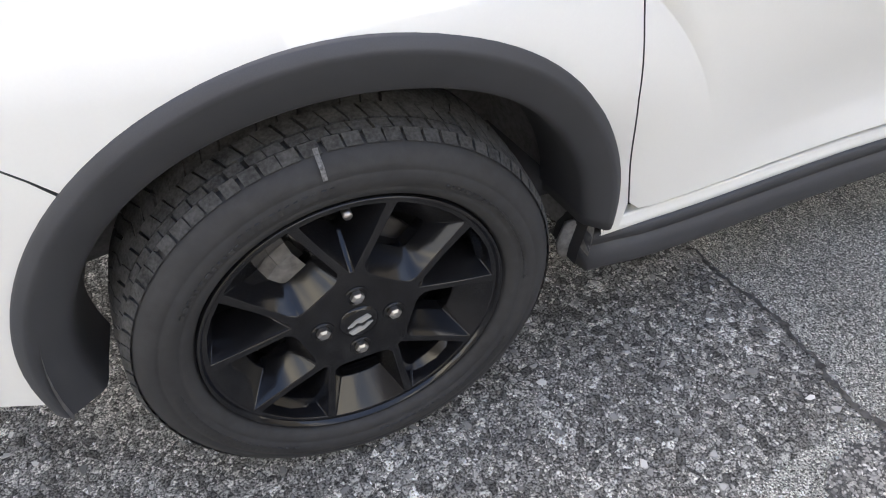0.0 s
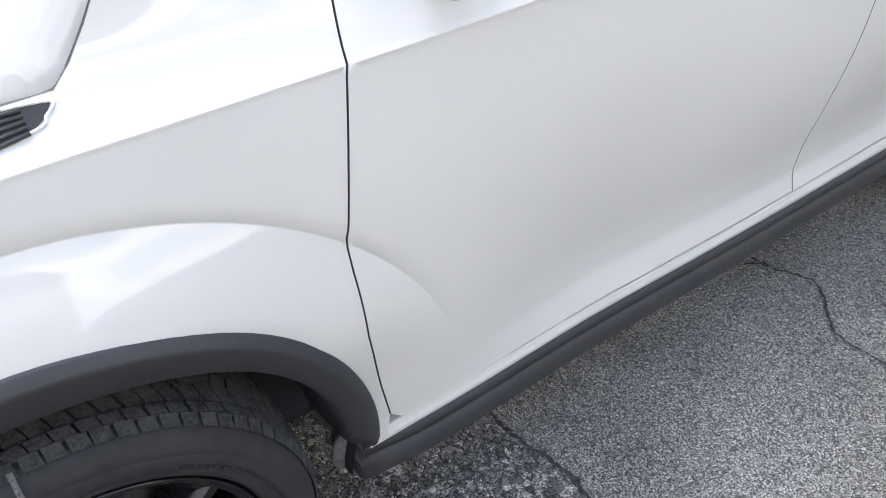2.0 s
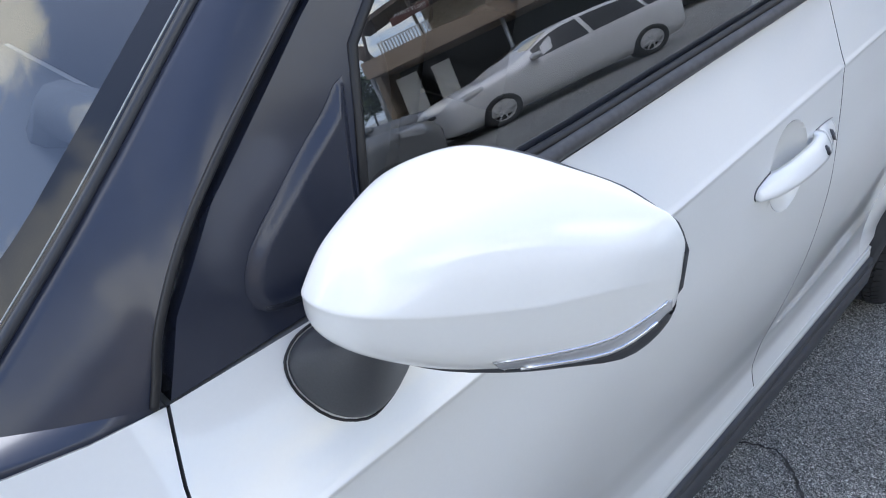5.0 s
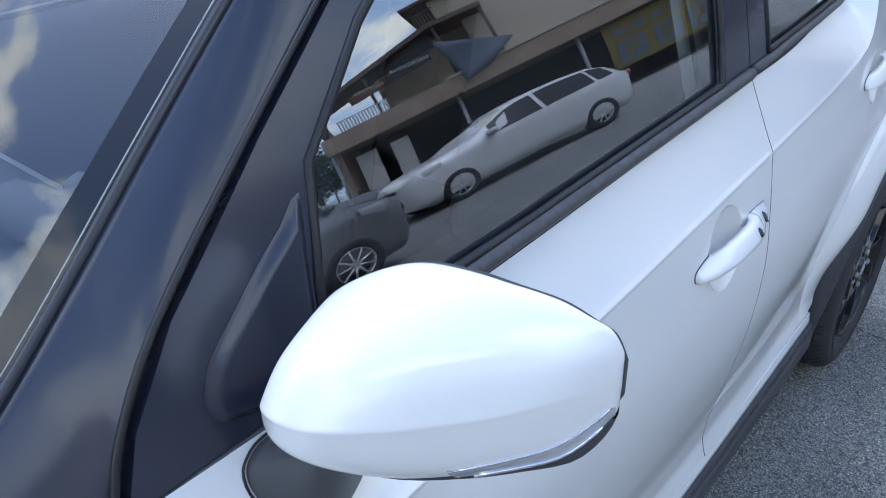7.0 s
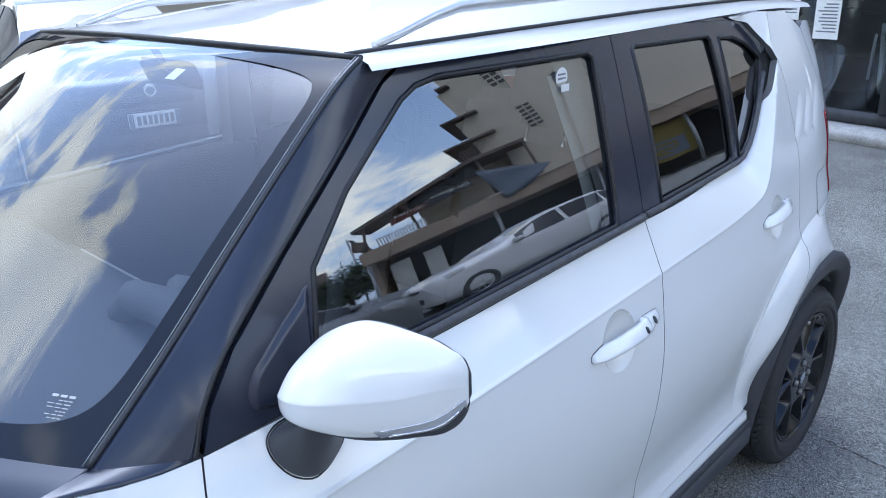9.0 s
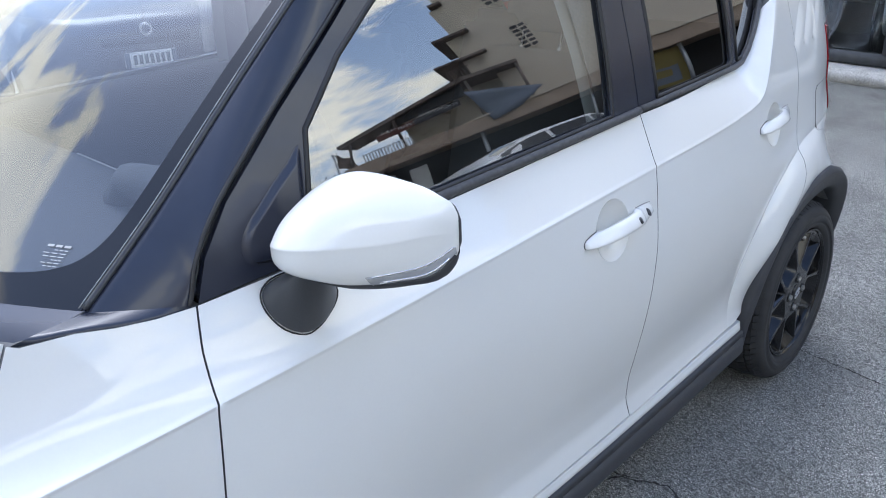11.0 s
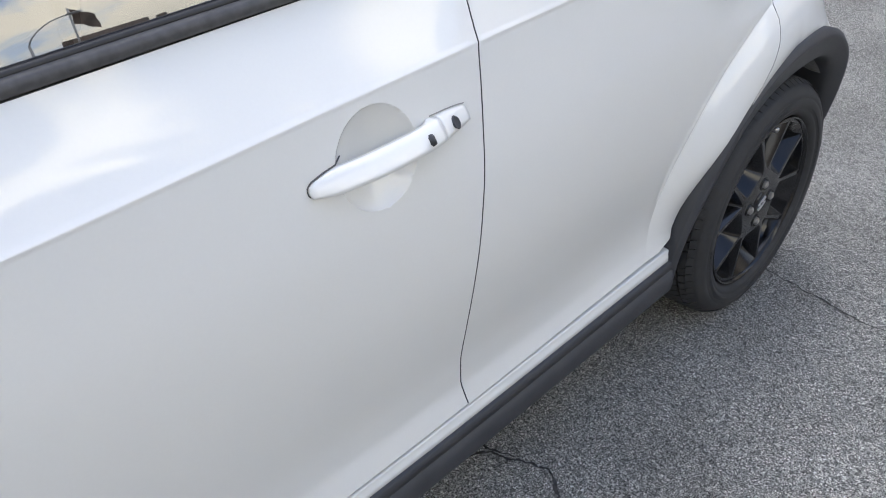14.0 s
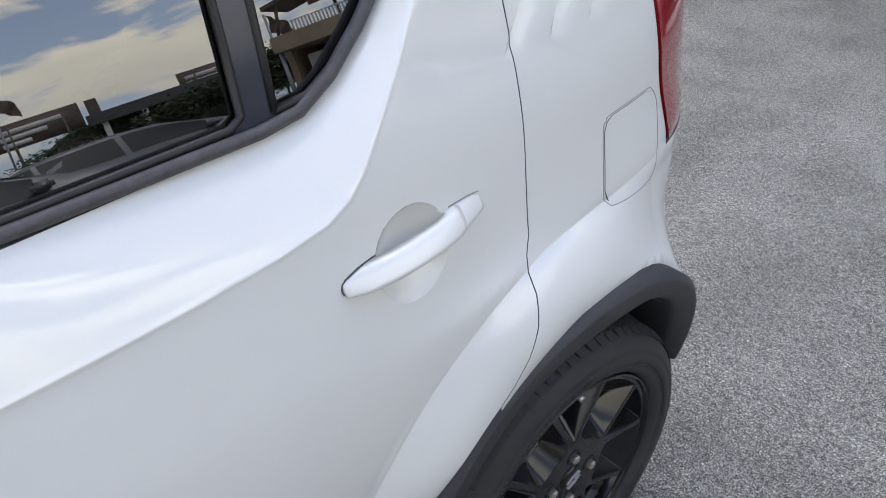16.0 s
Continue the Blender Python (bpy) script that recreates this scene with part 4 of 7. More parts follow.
def wheel(car, cx, mirror):
    """Ten-spoke black alloy wheel with its tyre and brake."""
    cz, R = .303, .305
    yy = (lambda y: 2 * YC - y) if mirror else (lambda y: y)
    m = Matrix.Translation((0, 2 * YC, 0)) @ Matrix.Diagonal((1, -1, 1, 1)) if mirror else Matrix()

    def add(nm, bm, mat, parent, label="", sm=True):
        bmesh.ops.transform(bm, matrix=m, verts=bm.verts[:])
        return part(nm, bm, mat, parent, label, sm)
    # rim: lip, barrel and spokes
    bm = bmesh.new()
    lathe(bm, [(.2165, .012), (.2175, .003), (.2165, -.003), (.213, -.004), (.2095, .000), (.206, .010), (.200, .020), (.190, .034), (.188, .10), (.195, .155)], 96, cx, cz)
    # one face with five U and five V openings, each with sloping flanks
    def opening(mid, shape):
        c, d = math.cos(radians(mid)), math.sin(radians(mid))
        return [(u * c - v * d, u * d + v * c) for u, v in shape]

    def face_y(x, z):
        return table([(.0, .004), (.0875, .004), (.1, .0055), (.214, .003)], math.hypot(x, z))
    U_OUT = [(.080, 0), (.080, -.026), (.083, -.037), (.091, -.044), (.15, -.0515), (.196, -.057), (.202, -.028), (.204, 0), (.202, .028), (.196, .057), (.15, .0515), (.091, .044), (.083, .037), (.080, .026)]
    U_IN = [(.106, 0), (.106, -.018), (.108, -.023), (.114, -.026), (.136, -.029), (.156, -.032), (.160, -.016), (.161, 0), (.160, .016), (.156, .032), (.136, .029), (.114, .026), (.108, .023), (.106, .018)]
    V_OUT = [(.094, -.003), (.15, -.0345), (.194, -.056), (.200, -.030), (.203, 0), (.200, .030), (.194, .056), (.15, .0345), (.094, .003)]
    V_IN = [(.134, -.004), (.16, -.017), (.187, -.031), (.193, -.018), (.195, 0), (.193, .018), (.187, .031), (.16, .017), (.134, .004)]
    holes = []
    for i in range(5):
        holes.append((opening(54 + 72 * i, U_OUT), opening(54 + 72 * i, U_IN), .038))
        holes.append((opening(18 + 72 * i, V_OUT), opening(18 + 72 * i, V_IN), .044))
    flat_pts, flat_edges = [], []
    circle = [(.2125 * math.cos(2 * math.pi * k / 120), .2125 * math.sin(2 * math.pi * k / 120)) for k in range(120)]
    for loop in [circle] + [h[0] for h in holes]:
        b0 = len(flat_pts)
        flat_pts += loop
        flat_edges += [(b0 + k, b0 + (k + 1) % len(loop)) for k in range(len(loop))]
    for r in (.03, .05, .066, .076, .088):
        flat_pts += [p for p in ((r * math.cos(2 * math.pi * (k + .3) / 40), r * math.sin(2 * math.pi * (k + .3) / 40)) for k in range(40)) if not any(inside(p, h[0]) for h in holes)]
    vs2, _, fs2, *_ = delaunay_2d_cdt([Vector(p) for p in flat_pts], flat_edges, [], 1, 1e-7)
    bv2 = [bm.verts.new((cx + v.x, face_y(v.x, v.y), cz + v.y)) for v in vs2]
    for f in fs2:
        c2 = sum((vs2[k] for k in f), Vector((0, 0))) / 3
        if not any(inside((c2.x, c2.y), h[0]) for h in holes):
            bm.faces.new([bv2[k] for k in f])
    for outer, inner, deep in holes:
        loft(bm, [[(cx + x, face_y(x, z), cz + z) for x, z in outer + outer[:1]], [(cx + x, face_y(x, z) + deep, cz + z) for x, z in inner + inner[:1]], [(cx + x, face_y(x, z) + deep + .02, cz + z) for x, z in inner + inner[:1]]])
    for v in [v for v in bm.verts if not v.link_faces]:
        bm.verts.remove(v)
    bmesh.ops.remove_doubles(bm, verts=bm.verts[:], dist=1e-4)
    bmesh.ops.recalc_face_normals(bm, faces=bm.faces[:])
    for e in bm.edges:
        e.smooth = len(e.link_faces) != 2 or e.calc_face_angle(0) < radians(28)
    rim = add("wheel", bm, RIM, car, "gloss black ten-spoke alloy wheel")
    soft_edge = rim.modifiers.new("rounded_edges", "BEVEL")
    soft_edge.width, soft_edge.segments, soft_edge.angle_limit = .0014, 2, radians(28)
    # tyre
    bm = bmesh.new()
    lathe(bm, [(.212, .015), (.2185, .004), (.222, -.004), (.229, -.009), (.236, -.0125), (.238, -.0118), (.2395, -.0135), (.252, -.0155), (.262, -.0150), (.2635, -.0138), (.265, -.0146), (.274, -.012),
               (.283, -.006), (.289, .001), (.2935, .009), (.2955, .018), (.2965, .07), (.2965, .08), (.2955, .135), (.290, .150), (.277, .162), (.255, .166), (.22, .155), (.212, .14)], 128, cx, cz)
    add("tyre", bm, RUBBER, rim, "worn dusty black tyre")
    # tread blocks
    bm = bmesh.new()
    n = 76
    for k in range(n):
        for row, (y0, y1, r0, r1, sk, sh) in enumerate(((.0015, .017, .2915, .3005, .10, 0), (.0190, .034, .3000, .3025, .16, .45), (.041, .066, .3005, .305, .42, .5), (.072, .094, .3005, .3055, -.2, .2), (.100, .124, .300, .305, .42, .6), (.130, .154, .300, .302, .3, .1))):
            a = 2 * math.pi * (k + sh + random.uniform(-.06, .06)) / n
            wd = 2 * math.pi / n * (.86 if row == 0 else .88 if row != 3 else .95) * random.uniform(.93, 1.03)
            va = []
            for (yb, rb) in ((y0, r0), (y1, r1 if row else r1)):
                for da in (-.5, .5):
                    aa = a + wd * (da + sk * ((yb - y0) / (y1 - y0) - .5) * 1.2)
                    for rr in (.293, rb + .001):
                        va.append(bm.verts.new((cx + rr * math.cos(aa), yb, cz + rr * math.sin(aa))))
            i0, o0, i1, o1, i2, o2, i3, o3 = va
            for f in ((o0, o1, o3, o2), (i0, i1, o1, o0), (i2, o2, o3, i3), (i0, o0, o2, i2), (i1, i3, o3, o1)):
                bm.faces.new(f)
    add("tread", bm, TREAD_DUST if cx < 1 else RUBBER, rim, "worn tread blocks with dried dust", False)
    # raised sidewall marks
    bm = bmesh.new()
    a = 0.0
    while a < 360:
        w = random.uniform(1.0, 2.6)
        if (int(a) // 30) % 3 != 2:
            for r0, r1 in (((.246, .256),) if (int(a) // 60) % 2 else ((.243, .248),)):
                rings = [[(cx + r * math.cos(radians(b)), y, cz + r * math.sin(radians(b))) for r, y in ((r0, -.0140), (r0 + .0005, -.0166), (r1 - .0005, -.0170), (r1, -.0150))] for b in (a, a + w * .75)]
                loft(bm, rings)
        a += w + .6
    tagged(add("sidewall_lettering", bm, RUBBER, rim, "", False), "raised marks moulded in the sidewall", kind="stuff")
    # nuts, cap, valve
    for i in range(4):
        ang = radians(88 - 90 * i)
        px, pz = cx + .051 * math.cos(ang), cz + .051 * math.sin(ang)
        bm = bmesh.new()
        lathe(bm, [(.0165, .0035), (.0160, .0015), (.0145, .0012), (.0135, .006)], 24, px, pz)
        add("nut_recess", bm, RIM, rim)
        bm = bmesh.new()
        lathe(bm, [(.0001, -.006), (.0055, -.0055), (.0095, -.003), (.0098, .006)], 6, px, pz)
        add("lug_nut", bm, STEEL, rim, "steel lug nut", False)
    bm = bmesh.new()
    lathe(bm, [(.0001, -.0015), (.020, -.001), (.0268, .001), (.0285, .005)], 40, cx, cz)
    add("centre_cap", bm, RIM, rim, "round black centre cap")
    bm = bmesh.new()
    for pts in ([(-.019, .000), (-.006, .011), (.013, .017), (.018, .010), (.002, .003), (-.004, .006), (-.012, .000)], [(-.018, -.010), (-.013, -.017), (.006, -.011), (.019, .000), (.012, .000), (.004, -.006), (-.002, -.003)]):
        prism(bm, [(cx + .95 * x, cz + .95 * z) for x, z in pts], -.0035, .001)
    add("badge", bm, SILVER, rim, "plain silver badge", False)
    bm = bmesh.new()
    vx, vz = cx + .005, cz + .196
    tube(bm, [(vx, .035, vz), (vx, .012, vz - .004)], .0045, 10)
    tube(bm, [(vx, .015, vz - .003), (vx, .002, vz - .005)], .0062, 6)
    add("valve", bm, STEEL, rim, "metal tyre valve")
    bm = bmesh.new()
    lathe(bm, [(.06, .075), (.128, .075), (.130, .080), (.128, .090), (.06, .09)], 64, cx, cz)
    lathe(bm, [(.04, .06), (.072, .06), (.075, .09)], 40, cx, cz)
    add("brake_disc", bm, RUST, rim, "worn steel brake disc")
    bm = bmesh.new()
    for q0, q1, r0, r1 in ((118, 128, .085, .150), (128, 152, .085, .152), (152, 163, .088, .146)):
        rings = [[(cx + r * math.cos(radians(b)), y, cz + r * math.sin(radians(b))) for r, y in ((r0, .10), (r0, .052), (r0 + .01, .044), (r1 - .012, .042), (r1, .055), (r1, .10))] for b in (q0, q1)]
        loft(bm, rings)
    add("brake_caliper", bm, CAST, rim, "rust-speckled brake caliper", False)
    bm = bmesh.new()
    lathe(bm, [(.0, .17), (.185, .165), (.19, .12)], 48, cx, cz)
    add("inner_face", bm, DARK, rim)
    if cx < 1 and not mirror:
        bm = bmesh.new()
        for q0, q1, r0, r1 in ((93.3, 94.5, .268, .298),):
            rings = [[(cx + r * math.cos(radians(b)), yv, cz + r * math.sin(radians(b))) for r, yv in ((r0, -.0158), ((r0 + r1) / 2, -.0120), (r1 - .008, -.001 if r1 > .28 else -.0135), (r1, .007 if r1 > .28 else -.0125))] for b in (q0, q1)]
            loft(bm, rings)
        add("chalk_mark", bm, CHALK, rim, "faint chalk mark on the shoulder", False)
    return rim


car = thing("parked_car", (1.2, YC, 0), "small pearl white crossover hatchback with black cladding, parked on asphalt", "car")
doors = {}
for mir in (False, True):
    doors[mir] = car_side(car, mir)
    frames(*doors[mir], mir)
    for a, w_tab, y_tab, a0, a1, lab in ((ARCH_F, [(-6, .040), (20, .05), (90, .075), (140, .066), (165, .064), (186, .066)], [(0, .020), (25, .0025), (50, -.0096), (75, -.0150), (100, -.0078), (125, .0049), (150, .0215), (175, .042), (193, .050)], 2, 186.5, "grained black front wheel-arch trim"),
                                      (ARCH_R, [(-22, .03), (12, .034), (45, .044), (62, .058), (78, .078), (125, .085), (150, .085), (175, .075), (197, .065)], [(10, .034), (30, .006), (50, -.016), (70, -.0205), (90, -.0205), (115, -.0150), (140, -.010), (155, -.003), (166, .005), (180, .018), (197, .030)], 11, 190, "grained black rear wheel-arch trim")):
        cladding("arch_trim", car, a, a0, a1, w_tab, y_tab, mir, lab)
    wheel(car, 0.0, mir)
    wheel(car, 2.435, mir)


def both(fn):
    for mm in (False, True):
        fn((lambda y: 2 * YC - y) if mm else (lambda y: y), mm)


def sills(yy, mm):
    bm = bmesh.new()
    rings = []
    for i in range(41):
        x = .385 + (2.072 - .385) * i / 40
        y0 = skin(min(1.85, max(x, .5)), .31) - .003 + .012 * ease(.5, .38, x)
        t = .004 * (x - .4)
        rings.append([(x, yy(y), z + t * (4 if z > .23 else 3) + (0 if z > .23 else .002)) for y, z in ((y0 + .05, .290), (y0 + .003, .290), (y0, .287), (y0 - .001, .270), (y0 + .004, .2685), (y0 + .004, .265), (y0 - .002, .2635), (y0 - .004, .240), (y0 - .004, .220), (y0 - .001, .212), (y0 + .03, .202), (y0 + .12, .200))])
    loft(bm, rings)
    bm.verts.ensure_lookup_table()
    bm.faces.new([bm.verts[i] for i in range(len(rings[0]))])
    part("sill_trim", bm, PLASTIC, car, "grained black sill trim")
    bm = bmesh.new()
    rings = []
    for i in range(41):
        x = .40 + (2.062 - .40) * i / 40
        y0 = skin(min(1.85, max(x, .5)), .325) + .0015
        zt = table(SILL, x) - .0125
        zb = .288 + .016 * (x - .4)
        rings.append([(x, yy(y), z) for y, z in ((y0 + .03, zt), (y0 + .009, zt), (y0 + .0055, zt - .0012), (y0 + .005, zt - .004), (y0 + .0048, zt * .5 + zb * .5 + .001), (y0 + .0038, zt * .5 + zb * .5 - .0005), (y0 + .0025, zb + .002), (y0 + .004, zb), (y0 + .03, zb - .004))])
    loft(bm, rings)
    part("sill_panel", bm, WHITE, car, "pearl white door sill")
    # dark shell behind the panels, so that the joints are deep
    out = [(-.7, .80), (-.3, .60), (-.28, .56)] + arch(ARCH_F, .03, 140, 0, 24) + [(.43, .29), (2.03, .32)] + arch(ARCH_R, .03, 172, 0, 24) + [(2.9, .40), (2.98, .8), (2.6, 1.30), (2.2, 1.34), (2.10, 1.08), (1.5, 1.06), (.45, 1.02), (.25, 1.02), (.1, .93)]
    panel("inner_shell", out, DARK, car, "", step=.06, gap=0, depth=.03, lift=-.024, mirror=mm)
    for cx, w in ((0.0, .40), (2.435, .365)):
        bm = bmesh.new()
        lathe(bm, [(w - .012, yy(.03)), (w - .016, yy(.10)), (w - .03, yy(.20)), (w - .05, yy(.33)), (.0, yy(.34))], 40, cx, .303, -8 if cx < 1 else 12, 187 if cx < 1 else 188)
        part("wheel_liner", bm, LINER, car, "dusty black wheel-arch liner")
    # flexible flap that closes the liner's lower end behind the front tyre
    bm = bmesh.new()
    loft(bm, [[(x + o, yy(y), z) for x, z in ((.392, .345), (.388, .31), (.381, .275), (.374, .245), (.372, .222))] for y, o in ((.045, 0), (.060, -.002), (.085, -.002), (.12, .002))])
    part("splash_flap", bm, RUBBER, car, "black splash flap behind the tyre")


both(sills)


def flap(yy, mm):
    bm = bmesh.new()
    prism(bm, [(.365, .29), (.40, .29), (.405, .25), (.400, .225), (.380, .212), (.358, .222), (.352, .25)], yy(.068), yy(.082))
    bmesh.ops.bevel(bm, geom=bm.edges[:], offset=.003, segments=2, affect="EDGES")
    part("splash_guard", bm, LINER, car, "short scuffed rubber splash guard")


both(flap)


# ---- windscreen, pillars, roof, bonnet
A_WS = [(.330, .140, 1.046), (.448, .160, 1.135), (.561, .173, 1.235), (.663, .183, 1.325), (.78, .194, 1.425), (.842, .204, 1.462)]


def pillar(yy, mm):
    bm = bmesh.new()
    e1 = curve_pts([(x - .006, pane(x, z) - .004, z + .002) for x, z in A_EDGE[::-1]], 4)
    e2 = curve_pts(A_WS, 8)
    n = 30
    rings = []
    for i in range(n + 1):
        t = i / n
        p = e1[round(t * (len(e1) - 1))]
        q = e2[round(t * (len(e2) - 1))]
        ring = []
        for k in range(9):
            s = k / 8
            v = p.lerp(q, s)
            bul = .004 * math.sin(math.pi * s)
            ring.append((v.x - bul * .45, yy(v.y - bul * .8), v.z + bul * .3))
        ring = [(p.x + .004, yy(p.y + .02), p.z)] + ring + [(q.x + .006, yy(q.y + .02), q.z - .012)]
        rings.append(ring)
    loft(bm, rings)
    part("pillar_trim", bm, BLACK_FILM, car, "satin black front pillar trim")
    # matt foot between the pillar and the wing
    bm = bmesh.new()
    foot, low = rings[0][1:-1], []
    for k in range(9):
        t = k / 8
        x = .449 - .213 * t
        z = table([(.236, 1.048), (.305, 1.040), (.348, 1.032), (.395, 1.027), (.449, 1.025)], x)
        low.append((x, yy(skin(x, z) + .001), z))
    mid = [tuple(Vector(a).lerp(Vector(b), .35) + Vector((0, 0, .001))) for a, b in zip(low, foot)]
    under = [(x, yy(yy(y) + .012), z - .012) for x, y, z in low]
    loft(bm, [under, low, mid, foot])
    part("pillar_foot", bm, BLACK_FILM, car, "matt black foot of the front pillar")
    bm = bmesh.new()
    tube(bm, [(p.x + .003, yy(p.y + .002), p.z + .003) for p in e2], .0045, 8)
    part("screen_moulding", bm, MOULDING, car, "black windscreen moulding")
    # thin grey tube painting in the highlight along the moulding's edge
    bm = bmesh.new()
    tube(bm, [(p.x - .003, yy(p.y + .004), p.z + .006) for p in e2], .0007, 6)
    part("edge_highlight", bm, FRAME_GREY, car)
    bm = bmesh.new()
    tube(bm, [(p.x - .003, yy(p.y + .0015), p.z) for p in e1], .0034, 6)
    part("door_seal", bm, SEAL, car)


both(pillar)


def screen_point(u, v):
    """u from one pillar to the other, v from the cowl to the roof."""
    pts = curve_pts(A_WS, 8)
    k = v * (len(pts) - 1)
    i = min(int(k), len(pts) - 2)
    p = pts[i].lerp(pts[i + 1], k - i)
    s = 1 - (2 * u - 1) ** 2
    y = p.y + (2 * YC - 2 * p.y) * u
    bow = (.24 * (1 - v) + .07 * v)
    return Vector((p.x - bow * s, y, p.z + (.012 * (1 - v) + .018 * v) * s + .02 * math.sin(math.pi * v) * s))


bm = bmesh.new()
loft(bm, [[screen_point(u / 24, v / 16) for u in range(25)] for v in range(17)])
ws = part("windscreen", bm, SCREEN_GLASS, car, "clear windscreen with a black printed border")
ws.visible_shadow = False
bm = bmesh.new()
rings = [[], [], []]
for k in range(96):
    q = 2 * math.pi * k / 96
    c, d = math.cos(q), math.sin(q)
    u, v = .48 * math.copysign(abs(c) ** .16, c), math.copysign(abs(d) ** .16, d)
    v *= .418 if d < 0 else .418 - .05 * (abs(u) / .48) ** 3
    f = min(.5 / max(abs(u), 1e-6), (.5172 if d > 0 else .4828) / max(abs(v), 1e-6))
    for j, w in enumerate((1.0, (1 + f) / 2, f)):
        rings[j].append(screen_point(.5 + u * w, min(1, max(0, .4828 + v * w))) + Vector((-.0009, .0, .0012)))
loft(bm, rings, close=True)
part("printed_border", bm, FRIT, ws)
bm = bmesh.new()
tube(bm, [screen_point(u / 24, 1.0) + Vector((.004, 0, .003)) for u in range(25)], .005, 8)
part("top_moulding", bm, SEAL, ws)
# cowl
bm = bmesh.new()
loft(bm, [[screen_point(u / 24, .0) + Vector((dx, 0, dz)) for u in range(25)] for dx, dz in ((.02, .006), (-.02, -.002), (-.055, -.008), (-.075, -.03))])
part("cowl", bm, BLACK_FILM, car, "black plastic scuttle below the windscreen")


def roof_point(x, s):
    """s from 0 at the side rail to 1 at the middle."""
    t = (x - .84) / (2.75 - .84)
    edge_y = .212 + .05 * ease(.2, .8, t)
    edge_z = 1.463 - .005 * t - .10 * max(0, t - .8) ** 1.3
    mid_z = 1.480 + .085 * math.sin(math.pi * min(1, .01 + t * .95)) ** .8 - .02 * t
    y = edge_y + (YC - edge_y) * s
    z = edge_z + (mid_z - edge_z) * (1 - (1 - s) ** 2.6)
    return Vector((x - .07 * (1 - (1 - s) ** 2) * (1 - ease(0, .1, t)), y, z))


def roof_half(yy, mm):
    bm = bmesh.new()
    rings = []
    for i in range(40):
        x = .848 + (2.75 - .848) * i / 39
        ring = [roof_point(x, s / 16) for s in range(17)]
        e = ring[0]
        ring = [Vector((e.x, e.y - .028, e.z - .016)), Vector((e.x, e.y - .020, e.z - .006))] + ring
        rings.append([(p.x, yy(p.y), p.z) for p in ring])
    loft(bm, rings)
    part("roof", bm, WHITE, car, "pearl white roof panel")
    # ditch moulding and rail
    bm = bmesh.new()
    tube(bm, [(x, yy(roof_point(x, .055).y), roof_point(x, .055).z + .0) for x in [.85 + .1 * i for i in range(18)]], .006, 6)
    part("roof_ditch", bm, SEAL, car)
    thing_rail(yy)


def thing_rail(yy):
    bm = bmesh.new()
    pts = []
    for i in range(25):
        t = i / 24
        x = .92 + 1.55 * t
        b = roof_point(x, .07)
        lift = .045 * min(1, min(t, 1 - t) * 9)
        pts.append((x, yy(b.y), b.z + .006 + lift))
    tube(bm, pts, [.010 + .006 * min(1, min(i, 24 - i) / 3) for i in range(25)], 10, .75)
    part("roof_rail", bm, SILVER, car, "silver roof rail")


both(roof_half)
# bonnet
bm = bmesh.new()
hood = curve_pts([(x, skin(x, z) + .001, z) for x, z in HOOD_CUT], 4)
rings = []
for p in hood:
    t = (p.x + .72) / .96
    ring = [Vector((p.x, p.y + .02, p.z - .02))]
    for k in range(21):
        s = k / 20
        y = p.y + .003 + (2 * YC - 2 * p.y - .006) * s
        c = 1 - (2 * s - 1) ** 2
        mz = .985 + .10 * min(1, max(0, t)) ** .8
        z = p.z + (mz - p.z) * (1 - abs(2 * s - 1) ** 3.2)
        x = p.x - .22 * c * min(1, max(0, t)) - .08 * c
        ring.append(Vector((x, y, z)))
    rings.append(ring)
loft(bm, rings)
part("bonnet", bm, WHITE, car, "pearl white clamshell bonnet")


